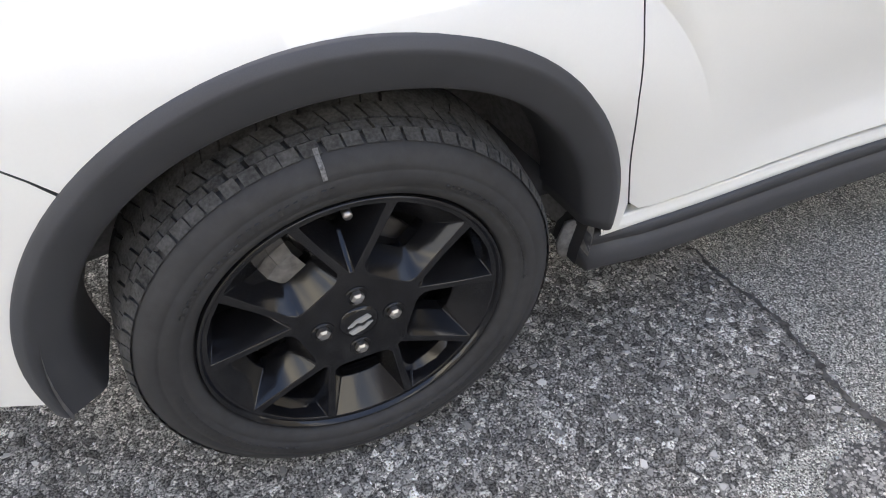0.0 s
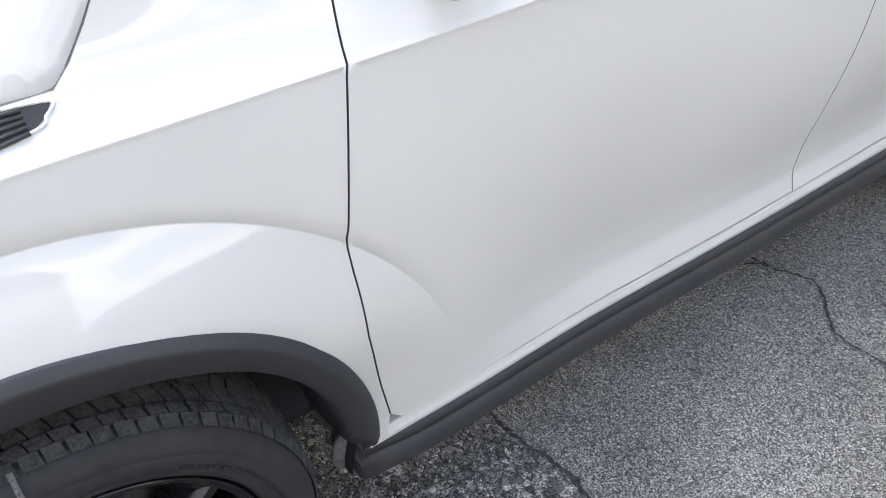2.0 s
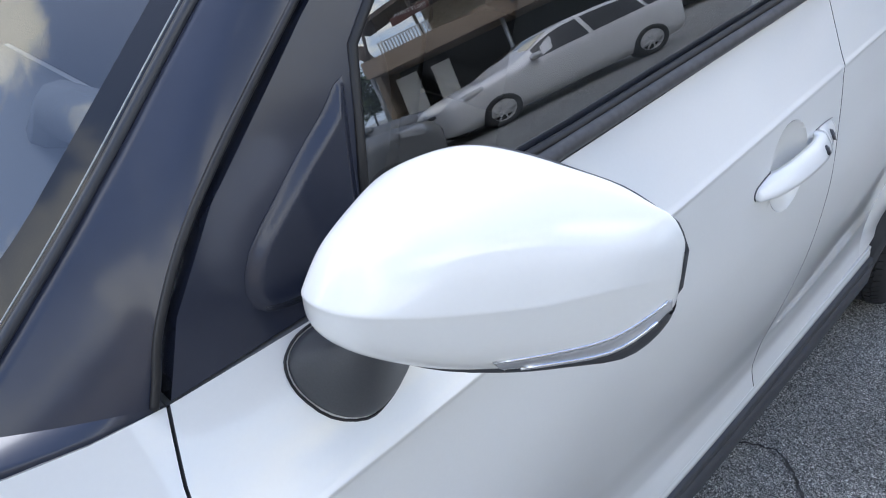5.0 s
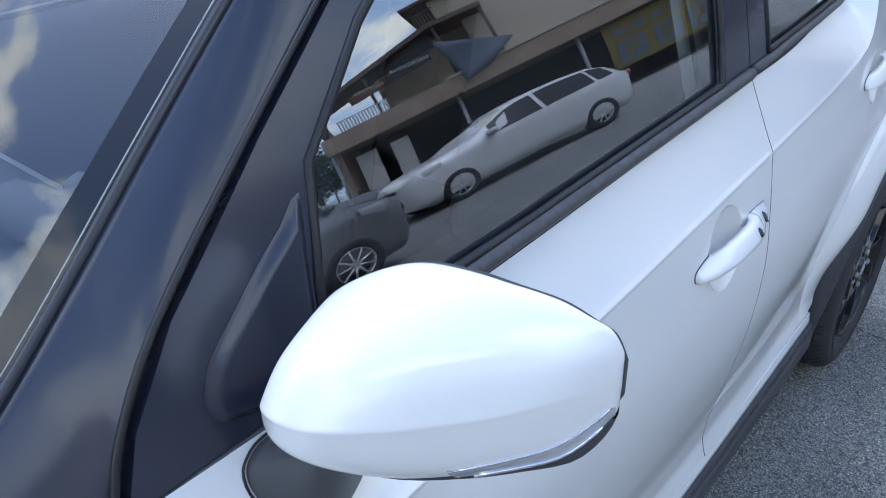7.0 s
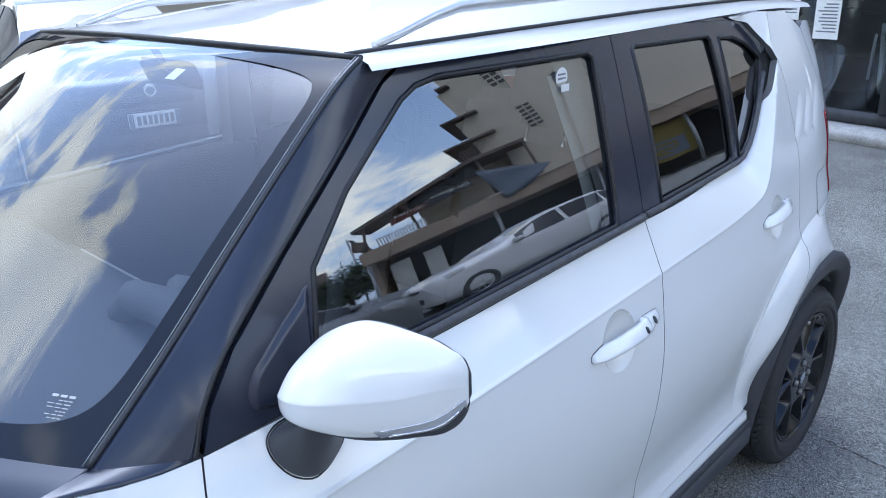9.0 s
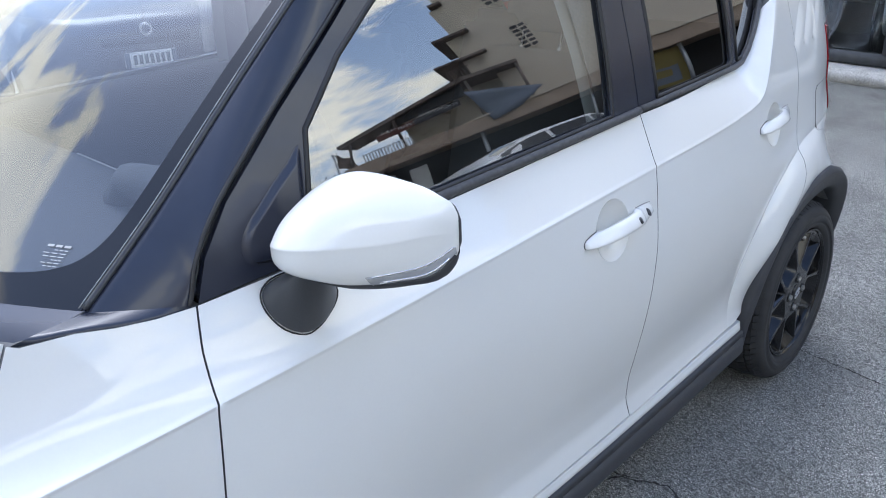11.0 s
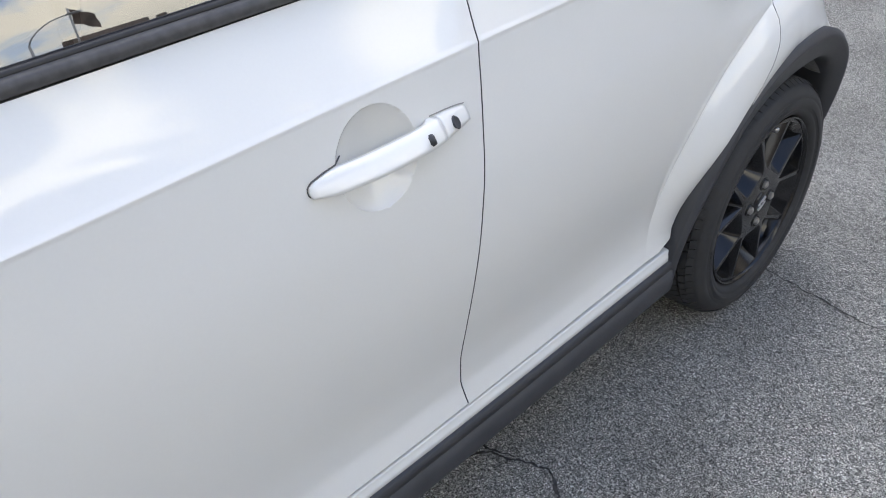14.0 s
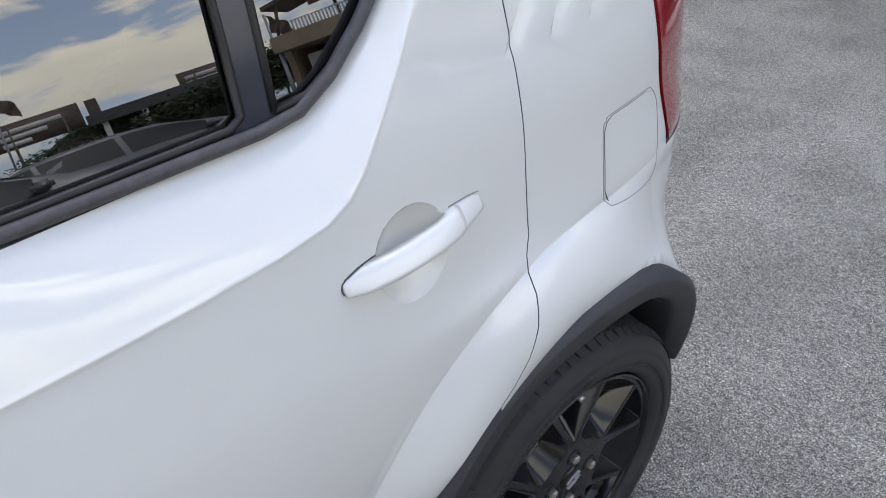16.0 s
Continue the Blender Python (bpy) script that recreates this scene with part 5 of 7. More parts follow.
# ---- door mirror
def door_mirror(front_door, yy):
    bm = bmesh.new()
    rings = []
    #        y      x_front  x_rear  z_low   z_ridge z_top
    st0 = [(.047, .550, .612, 1.062, 1.100, 1.138), (.041, .539, .626, 1.053, 1.102, 1.154), (.018, .534, .640, 1.049, 1.105, 1.171), (-.012, .541, .652, 1.047, 1.108, 1.184),
          (-.045, .560, .660, 1.042, 1.111, 1.185), (-.080, .584, .668, 1.043, 1.113, 1.180), (-.112, .608, .679, 1.047, 1.116, 1.172), (-.138, .632, .684, 1.051, 1.121, 1.162),
          (-.1530, .652, .688, 1.064, 1.121, 1.154), (-.1640, .672, .688, 1.085, 1.118, 1.138)]
    st = []
    for y, a, b, c, d, e in st0:
        k = min(1, max(0, (-.01 - y) / .14))
        st.append((y if y > -.05 else -.05 + (y + .05) * .82, a - .004 + .018 * k, b - .004 + .007 * k, c + .001, d - .009, e - .008))
    p1, p2 = curve_pts([q[:3] for q in st], 3), curve_pts([q[3:] for q in st], 3)
    st = [(*a, *b) for a, b in zip(p1, p2)]
    for y, xf, xr, zl, zr, zt in st:
        w = xr - xf
        ctrl = [(xr, zl + .010), (xr - .12 * w, zl + .001), (xf + .42 * w, zl), (xf + .16 * w, zl + .10 * (zr - zl)), (xf + .018 * w, zl + .42 * (zr - zl)), (xf, zl + .90 * (zr - zl)), (xf + .025 * w, zr + .07 * (zt - zr)), (xf + .27 * w, zr + .54 * (zt - zr)),
                (xf + .70 * w, zt - .004), (xr - .10 * w, zt), (xr, zt - .006)]
        rings.append([(x, yy(y), z) for x, z in ((v.x, v.y) for v in curve_pts([(a, b, 0) for a, b in ctrl], 4))])
    loft(bm, rings)
    outer_rings = rings
    bm.faces.new([v for v in bm.verts[:len(rings[0])]])
    bm.verts.ensure_lookup_table()
    bm.faces.new(bm.verts[-len(rings[0]):])
    house = part("wing_mirror", bm, WHITE, front_door, "pearl white door mirror housing")
    sub = house.modifiers.new("smooth", "SUBSURF")
    sub.levels = sub.render_levels = 1
    # black rear shell and mirror glass
    bm = bmesh.new()
    ring1, ring2 = [], []
    ring0 = [(x - .0015, y, z) for x, y, z in [r[0] for r in rings[1:]] + [rings[-1][j] for j in (0, -1)] + [r[-1] for r in rings[:0:-1]]]
    ring0 = [p for p, q in zip(ring0, ring0[1:] + ring0[:1]) if (Vector(p) - Vector(q)).length > 1e-5]
    cy = sum(p[1] for p in ring0) / len(ring0)
    cz = sum(p[2] for p in ring0) / len(ring0)
    for x, y, z in ring0:
        ring1.append((x + .0048, cy + (y - cy) * 1.004, cz + (z - cz) * 1.010))
        ring2.append((x + .006, cy + (y - cy) * .92, cz + (z - cz) * .90))
    loft(bm, [ring0, ring1, ring2], close=True)
    part("mirror_rim", bm, PLASTIC, front_door, "black mirror rim")
    bm = bmesh.new()
    bm.faces.new([bm.verts.new((x - .006, y, z)) for x, y, z in ring2])
    part("mirror_glass", bm, CHROME, front_door, "mirror glass", False)
    # black underside and turn indicator, both following the housing's own surface
    grid = [[Vector(p) for p in ring] for ring in outer_rings]

    def on_housing(k, j, out):
        j0 = int(min(j, len(grid[0]) - 1.001))
        p = grid[k][j0].lerp(grid[k][j0 + 1], j - j0)
        along = grid[min(k + 1, last)][j0] - grid[max(k - 1, 0)][j0]
        across = grid[k][min(j0 + 2, len(grid[0]) - 1)] - grid[k][max(j0 - 1, 0)]
        nn = along.cross(across).normalized()
        middle = sum(grid[k], Vector()) / len(grid[k])
        if nn.dot(p - middle) < 0:
            nn = -nn
        return tuple(p + nn * out)
    last = len(grid) - 2
    bm = bmesh.new()
    loft(bm, [[on_housing(k, 1.2, -.004)] + [on_housing(k, 1.5 + 9.8 * q / 12, .0018 + .0070 * math.sin(math.pi * min(1, q / 11.5)) ** .8 * max(0, math.sin(math.pi * k / last)) ** .7) for q in range(13)] + [on_housing(k, 11.4, -.003)] for k in range(1, last + 1)])
    part("mirror_base", bm, PLASTIC, front_door, "black lower mirror shell")
    first = min(k for k in range(len(st)) if st[k][0] < -.068)

    def lamp_row(k, a, b, out, n=6):
        return [on_housing(k, a + (b - a) * q / n, out) for q in range(n + 1)]

    def lamp_top(k):
        return 14.5 + 1.1 * (k - first) / (last - first)
    bm = bmesh.new()
    loft(bm, [[on_housing(k, 11.1, -.003)] + lamp_row(k, 11.2, lamp_top(k), .0010) + [on_housing(k, lamp_top(k) + .1, -.003)] for k in range(first, last + 1)] + [[(p[0] + .004, p[1] + (.0006 if p[1] > YC else -.0006), p[2]) for p in [on_housing(last, 11.1, -.003)] + lamp_row(last, 11.2, lamp_top(last), .0010) + [on_housing(last, lamp_top(last) + .1, -.003)]]])
    part("turn_indicator", bm, LENS_LAMP, front_door, "clear turn-signal strip")
    bm = bmesh.new()
    tube(bm, [on_housing(first, 11.4, .0006)] + [on_housing(k, lamp_top(k) + .12, .0004) for k in range(first, last + 1)], .0013, 6)
    part("indicator_rim", bm, CHROME, front_door, "bright rim round the lens")
    bm = bmesh.new()
    tube(bm, [on_housing(k, 11.4 + .38 * (lamp_top(k) - 11.4), .0014) for k in range(first + 1, last)], .0017, 6)
    part("light_guide", bm, CHROME, front_door, "bright light guide in the lens")
    # stalk: from an oval foot on the door up to the housing
    bm = bmesh.new()
    rings = []
    foot = [(.530, 1.010), (.531, .990), (.546, .964), (.571, .950), (.592, .952), (.612, .960), (.634, .974), (.642, .990), (.630, 1.012), (.588, 1.028), (.555, 1.028), (.538, 1.021)]
    top = [(.552, 1.066), (.553, 1.062), (.558, 1.058), (.568, 1.054), (.585, 1.052), (.602, 1.052), (.615, 1.054), (.622, 1.06), (.62, 1.068), (.605, 1.072), (.575, 1.073), (.558, 1.07)]
    for t in (0, .03, .12, .3, .5, .7, .9, 1.0):
        ring = []
        for (fx, fz), (tx, tz) in zip(foot, top):
            g = max(0, (t - .03) / .97)
            fy = skin(fx, fz) - .001 - (.004 if t else 0)
            k = g ** .8
            sh = 1 - .10 * math.sin(math.pi * g)
            mx, mz = .580, .988
            bx, bz = mx + (fx - mx) * sh, mz + (fz - mz) * sh
            ring.append((bx + (tx - bx) * k, yy(fy * (1 - g)), bz + (tz - bz) * k))
        rings.append(ring)
    loft(bm, rings, close=True)
    sob = part("mirror_stalk", bm, STALK, front_door, "black plastic mirror stalk")
    ss = sob.modifiers.new("smooth", "SUBSURF")
    ss.levels = ss.render_levels = 2
    bm = bmesh.new()
    tube(bm, [(x, yy(skin(x, z) - .001), z) for x, z in (lambda q: q + q[:4])([(v.x, v.y) for v in curve_pts([(.577 + (a - .577) * 1.01, .986 + (b - .986) * 1.01, 0) for a, b in foot], 3, True)])], .0012, 6)
    part("stalk_gasket", bm, SEAL, front_door)


LENS_LAMP = principled("clear_lamp_lens", (0.44, 0.45, 0.47), 0.22, 0.3, 1.0, 0.02)
door_mirror(doors[False][0], lambda y: y)
door_mirror(doors[True][0], lambda y: 2 * YC - y)


# ---- door handles
def handle(door, x0, z0, x1, z1, split, key):
    """A pull bar over a round cup, with a fixed end piece."""
    def base_of(t):
        return skin(x0 - .01, z0) * (1 - t) + skin(x1 + .01, z1) * t

    def stand_of(t):
        return table(((0, .005), (.12, .013), (.32, .0235), (.58, .0265), (.72, .0225), (.80, .0165), (.88, .0105), (1, .004)), t)

    def half_height(t):
        return .0120 * min(1, .34 + t * 5.0) ** .5 * (1 if t < .86 else 1 - .22 * ((t - .86) / .14) ** 2)

    def bar(ta, tb, n):
        rings = []
        for i in range(n + 1):
            t = ta + (tb - ta) * i / n
            x, z = x0 + (x1 - x0) * t, z0 + (z1 - z0) * t
            hgt = half_height(t)
            th = .0140 + .026 * (1 - ease(.12, .20, t) + ease(.70, .76, t))
            sec = [(-hgt, -.0045), (-hgt * .92, -.001), (-hgt * .55, .0), (0, .0012), (hgt * .55, .0), (hgt * .92, -.001), (hgt, -.0045), (hgt * .9, -.9 * th), (0, -th), (-hgt * .9, -.9 * th)]
            rings.append([(x, base_of(t) - stand_of(t) - o + .65 * h, z + .004 * math.sin(math.pi * t) + h) for h, o in sec])
        return rings
    bm = bmesh.new()
    loft(bm, bar(0, split - .003, 26), close=True, caps=True)
    part("door_handle", bm, WHITE, door, "pearl white pull handle")
    bm = bmesh.new()
    loft(bm, bar(split + .003, 1.0, 10), close=True, caps=True)
    part("handle_end", bm, WHITE, door, "pearl white fixed handle end")
    # thin gaskets where both ends meet the door
    def rim_point(t, side):
        x, z = x0 + (x1 - x0) * t, z0 + (z1 - z0) * t + .004 * math.sin(math.pi * t) + side * (half_height(t) + .0012)
        return (x, skin(x, z) - .0006, z)
    bm = bmesh.new()
    tube(bm, [rim_point(t, 1) for t in (.22, .16, .1, .05, .02)] + [(x0 + d, skin(x0 + d, z0 + e) - .0006, z0 + e) for d, e in ((.0005, .0066), (-.0015, .004), (-.0022, .0), (-.0015, -.004), (.001, -.0072))], .0010, 6)
    part("handle_gasket", bm, GAP, door)
    bm = bmesh.new()
    tube(bm, [rim_point(t, 1) for t in (.75, .80, .85, .90, .95, .99)], .0008, 6)
    part("handle_gasket", bm, JOINT, door)
    if key:
        kx, kz = x0 + (x1 - x0) * .875, z0 + (z1 - z0) * .875 + .0005
        ky = base_of(.875) - stand_of(.875) - .0050
        bm = bmesh.new()
        lathe(bm, [(.0001, ky - .0002), (.0055, ky + .0002), (.0066, ky - .0006), (.0070, ky + .006)], 20, kx, kz)
        for v in bm.verts:
            v.co.y += .65 * (v.co.z - kz + .001) + .386 * (v.co.x - kx)
        part("keyhole", bm, PLASTIC, door, "black key cylinder")
        bx, bz = x0 + (x1 - x0) * .66, z0 + (z1 - z0) * .66 + .0030
        by = base_of(.66) - stand_of(.66)
        bm = bmesh.new()
        box(bm, bx - .0048, by - .0050, bz - .0056, bx + .0048, by + .003, bz + .0056, .0018, 3)
        for v in bm.verts:
            v.co.y += .65 * (v.co.z - bz + .001) + .10 * (v.co.x - bx)
        part("entry_button", bm, PLASTIC, door, "black keyless-entry button")


handle(doors[False][0], 1.191, .883, 1.434, .894, .775, True)
handle(doors[False][1], 2.022, .925, 2.236, .944, .80, False)

# ---- small body details
fuel = [(2.492, .850), (2.4935, .942), (2.500, .955), (2.513, .961), (2.615, .9635), (2.636, .958), (2.652, .940), (2.657, .920), (2.6545, .832), (2.647, .816), (2.630, .811), (2.520, .823), (2.500, .830)]
bm = bmesh.new()
pts = [(v.x, v.y) for v in curve_pts([(x, z, 0) for x, z in fuel], 5, True)]
tube(bm, [(x, skin(x, z) - .0002, z) for x, z in pts + pts[:2]], .0007, 6)
part("fuel_flap_joint", bm, JOINT, car)
panel("fuel_flap", [(2.5735 + (x - 2.5735) * .968, .888 + (z - .888) * .968) for x, z in fuel], WHITE, car, "closed pearl white fuel flap", step=.02, gap=0, depth=.004, lift=.0012)
sail = [(.650, 1.186), (.625, 1.168), (.596, 1.148), (.565, 1.124), (.540, 1.104), (.527, 1.086), (.523, 1.069), (.532, 1.052), (.562, 1.045), (.60, 1.043), (.624, 1.048), (.630, 1.075), (.640, 1.13)]
sail_rim = dense([(v.x, v.y) for v in curve_pts([(x, z, 0) for x, z in sail], 4, True)], .004)


def line_gap(x, z, loop):
    best = 9.0
    for (a, b), (c, d) in zip(loop, loop[1:] + loop[:1]):
        ux, uz = c - a, d - b
        t = min(1, max(0, ((x - a) * ux + (z - b) * uz) / (ux * ux + uz * uz + 1e-12)))
        best = min(best, math.hypot(x - a - t * ux, z - b - t * uz))
    return best


def sail_face(x, z):
    return pane(x, z) - .0045 - .006 * ease(0, .011, line_gap(x, z, sail_rim))


panel("mirror_sail", sail_rim[::3], BLACK_FILM, doors[False][0], "satin black raised mirror corner piece", surface=sail_face, step=.003, gap=0, depth=.004)
vent = [(.146, .940), (.138, .930), (.120, .921), (.0, .905), (-.15, .893), (-.30, .876), (-.30, .905), (-.15, .922), (0, .936), (.10, .941)]
grille = panel("bonnet_vent", vent, PLASTIC, car, "black louvred vent garnish", step=.02, gap=0, depth=.01, lift=.002)
for k in range(5):
    bm = bmesh.new()
    t = (k + .5) / 5
    line = []
    for i in range(16):
        x = -.29 + .41 * i / 15
        lo, hi = table([(-.30, .876), (-.15, .893), (0, .905), (.12, .920), (.15, .936)], x), table([(-.30, .905), (-.15, .922), (0, .936), (.10, .941), (.15, .941)], x)
        z = lo + (hi - lo) * t
        line.append((x, skin(x, z) - .004, z))
    tube(bm, line, .0022, 6)
    part("louvre", bm, PLASTIC, grille)
bm = bmesh.new()
tube(bm, [(x, skin(x, z) - .001, z) for x, z in [(v.x, v.y) for v in curve_pts([(x, z, 0) for x, z in vent], 4, True)] + [vent[0]]], .002, 6)
part("vent_border", bm, WHITE, grille)
# ---- cabin
bm = bmesh.new()
box(bm, .15, .14, .30, 2.75, 2 * YC - .14, .33)
part("cabin_floor", bm, TRIM, car)
bm = bmesh.new()
rings = []
for i in range(13):
    y = .16 + (2 * YC - .32) * i / 12
    c = 1 - (2 * i / 12 - 1) ** 2
    rings.append([(.22 - .16 * c, y, 1.00), (.45 - .05 * c, y, 1.015), (.66, y, 1.0), (.72, y, .97), (.73, y, .90), (.66, y, .70), (.62, y, .45)])
loft(bm, rings)
part("dashboard", bm, TRIM, car, "charcoal dashboard")
bm = bmesh.new()
box(bm, .62, .50, .93, .745, 1.2, .965, .012)
part("dashboard_insert", bm, TRIM_GREY, car, "pale grey dashboard insert")
bm = bmesh.new()
tube(bm, [(.60, .30, 1.0), (.60, .36, 1.05), (.60, .47, 1.065), (.60, .58, 1.05), (.60, .64, 1.0)], .035, 10)
part("instrument_hood", bm, TRIM, car)
bm = bmesh.new()
wheel_c, ax = Vector((.80, .47, .99)), Vector((-.90, 0, .43)).normalized()
side_v = Vector((0, 1, 0))
upv = ax.cross(side_v).normalized()
ring_pts = [wheel_c + .185 * (math.cos(2 * math.pi * k / 40) * side_v + math.sin(2 * math.pi * k / 40) * upv) for k in range(41)]
tube(bm, ring_pts, .016, 10, caps=False)
for k in (0, 20, 30):
    tube(bm, [wheel_c - ax * -.02, ring_pts[k]], .014, 8)
tube(bm, [wheel_c + ax * .03, wheel_c - ax * .03], .06, 16)
tube(bm, [wheel_c, wheel_c + ax * .2], .04, 10)
part("steering_wheel", bm, TRIM, car, "dark three-spoke steering wheel")


def seat(y, x):
    bm = bmesh.new()
    box(bm, x, y - .25, .45, x + .52, y + .25, .62, .06, 3)
    base = part("seat", bm, FABRIC, car, "dark fabric front seat")
    bm = bmesh.new()
    box(bm, -.07, -.24, 0, .07, .24, .62, .06, 3, pose(x + .52, y, .55, 0, 14, 0))
    part("backrest", bm, FABRIC, base)
    bm = bmesh.new()
    box(bm, -.045, -.13, 0, .045, .13, .20, .04, 3, pose(x + .70, y, 1.19, 0, 12, 0))
    part("headrest", bm, FABRIC, base)
    for o in (-.06, .06):
        bm = bmesh.new()
        tube(bm, [(x + .66, y + o, 1.1), (x + .70, y + o, 1.22)], .006, 8)
        part("headrest_post", bm, CHROME, base)


seat(.47, .98)
seat(1.22, .98)
bm = bmesh.new()
box(bm, 1.85, .25, .45, 2.3, 1.44, .62, .06, 3)
box(bm, -.07, -.6, 0, .07, .6, .6, .06, 3, pose(2.3, YC, .55, 0, 16, 0))
part("rear_bench", bm, FABRIC, car, "dark fabric rear bench")


def trim_side(yy, mm):
    bm = bmesh.new()
    for xa, xb in ((.45, 1.47), (1.5, 2.2)):
        rings = [[(x, yy(skin(x, .9) + .055), .35), (x, yy(skin(x, .9) + .07), .7), (x, yy(pane(x, table(BELT_LINE, x)) + .07), table(BELT_LINE, x) - .03), (x, yy(pane(x, table(BELT_LINE, x)) + .02), table(BELT_LINE, x) + .005)] for x in (xa, (xa + xb) / 2, xb)]
        loft(bm, rings)
    part("door_lining", bm, TRIM, car, "charcoal door lining")
    bm = bmesh.new()
    rings = [[(1.40 + dx + (1.07 - z) * -.0, yy(pane(1.45, z) + .035), z) for dx in (-.04 + (1.3 - z) * .18, .06 + (1.3 - z) * .18)] for z in (1.04, 1.15, 1.3, 1.45)]
    loft(bm, rings)
    part("pillar_lining", bm, TRIM_GREY, car, "pale grey centre-pillar lining")
    bm = bmesh.new()
    loft(bm, [[(x + (1.40 - z) * .12, yy(pane(1.36, z) + .045), z) for x in (1.325, 1.365)] for z in (1.06, 1.2, 1.38)])
    part("seat_belt", bm, BELT, car, "pale grey seat belt strap")
    bm = bmesh.new()
    for xa, xb in ((.85, 1.45), (1.45, 2.3), (2.3, 2.72)):
        loft(bm, [[(x, yy(roof_point(x, s / 6).y + .01), roof_point(x, s / 6).z - .025) for s in range(7)] for x in (xa, (xa + xb) / 2, xb)])
    part("headlining", bm, TRIM_GREY, car, "pale grey headlining")


both(trim_side)
bm = bmesh.new()
box(bm, -.008, -.11, -.03, .012, .11, .03, .008, 2, pose(.86, YC, 1.40, 0, -20, 0))
tube(bm, [(.86, YC, 1.40), (.83, YC, 1.46)], .008, 8)
part("rear_view_mirror", bm, SEAL, car, "black interior rear-view mirror")
# rear end
bm = bmesh.new()
rings = []
for z in (.25, .5, .8, .95, 1.1, 1.25, 1.38, 1.43):
    xr = 3.03 - .10 * max(0, z - .95) - .45 * max(0, z - 1.1) ** 1.3
    rings.append([(xr + .03 * (1 - (2 * k / 14 - 1) ** 2), .46 + (2 * YC - .92) * k / 14, z) for k in range(15)])
loft(bm, rings)
part("tailgate", bm, WHITE, car, "pearl white tailgate")
bm = bmesh.new()
rings = []
for z in (.22, .45, .65, .82):
    rings.append([(-.80 - .08 * (1 - (2 * k / 14 - 1) ** 2), .44 + (2 * YC - .88) * k / 14, z) for k in range(15)])
loft(bm, rings)
part("front_panel", bm, WHITE, car, "pearl white front end")
# stickers
bm = bmesh.new()
for k in range(1):
    c = Vector((1.318, 0, 1.382))
    vs = [bm.verts.new((c.x + .019 * math.cos(2 * math.pi * i / 24), pane(c.x, c.z) + .0005, c.z + .019 * math.sin(2 * math.pi * i / 24))) for i in range(24)]
    bm.faces.new(vs)
    box(bm, c.x - .013, pane(c.x, c.z - .022) + .0002, c.z - .026, c.x + .013, pane(c.x, c.z - .022) + .0008, c.z - .012)
part("window_sticker", bm, PAPER, doors[False][0], "round white sticker on the glass", False)
bm = bmesh.new()
bars(bm, 1.306, 1.376, 1.331, 1.392, 2, pane(1.318, 1.384) - .0002)
part("sticker_print", bm, INK, doors[False][0], "", False)
bm = bmesh.new()
bm.faces.new([bm.verts.new(screen_point(u, v) + Vector((.003, 0, -.003))) for u, v in ((.231, .77), (.249, .77), (.249, .81), (.231, .81))])
part("tax_disc", bm, PAPER, ws, "square paper sticker", False)
bm = bmesh.new()
for r in range(7):
    w = (.026, .015, .025, .023, .011, .02, .015)[r]
    for k in range(3):
        p = screen_point(.046 + (w * (k / 3)) * .9, .122 - .0055 * r)
        q = screen_point(.046 + (w * ((k + .75) / 3)) * .9, .122 - .0055 * r)
        h = .0035 if r == 0 else .0012
        up = (screen_point(.07, .18) - screen_point(.07, .17)).normalized() * h
        nn = Vector((-.004, 0, .004))
        bm.faces.new([bm.verts.new(v + nn * .4) for v in (p, q, q + up, p + up)])
part("screen_print", bm, BELT, ws, "small printed approval marks", False)


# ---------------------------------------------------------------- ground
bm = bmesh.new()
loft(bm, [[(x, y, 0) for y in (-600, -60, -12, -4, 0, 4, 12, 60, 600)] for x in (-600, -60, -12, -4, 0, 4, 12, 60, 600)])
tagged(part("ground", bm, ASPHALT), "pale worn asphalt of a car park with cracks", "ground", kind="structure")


def wander(ctrl, n, amp, seed):
    pts = curve_pts([(x, y, 0) for x, y in ctrl], n)
    return [Vector((p.x + amp * (noise.noise((p.x * 23, p.y * 23, seed)) + .6 * noise.noise((p.x * 70, p.y * 70, seed))), p.y + amp * (noise.noise((p.x * 23, p.y * 23, seed + 9)) + .6 * noise.noise((p.x * 70, p.y * 70, seed + 9))), 0)) for p in pts]


EDGE = [(.7, 8.0), (.86, 5.5), (.74, 3.6), (.80, 2.0), (.78, .8), (.765, .4), (.735, .172), (.742, .117), (.754, .061), (.77, -.019), (.771, -.09), (.767, -.157), (.762, -.22), (.752, -.27), (.703, -.283), (.647, -.288), (.576, -.293), (.532, -.306), (.508, -.328),
        (.50, -.45), (.56, -.6), (.72, -.8), (.78, -1.4), (.75, -2.2), (.9, -3.6), (.84, -5.2), (1.0, -7.5)]
edge = wander(EDGE, 14, .008, 1)
bm = bmesh.new()
far_side = [(-3.0 + .35 * noise.noise((p.y * .7, 3.1, 0)) + .06 * noise.noise((p.y * 6, 1.1, 0)), p.y) for p in edge[::8]]
bm.faces.new([bm.verts.new((x, y, .003)) for x, y in [(p.x, p.y) for p in edge] + far_side[::-1]])
tagged(part("asphalt_patch", bm, ASPHALT_OLD), "older coarse asphalt patch with pale loose chips", "asphalt", kind="structure")


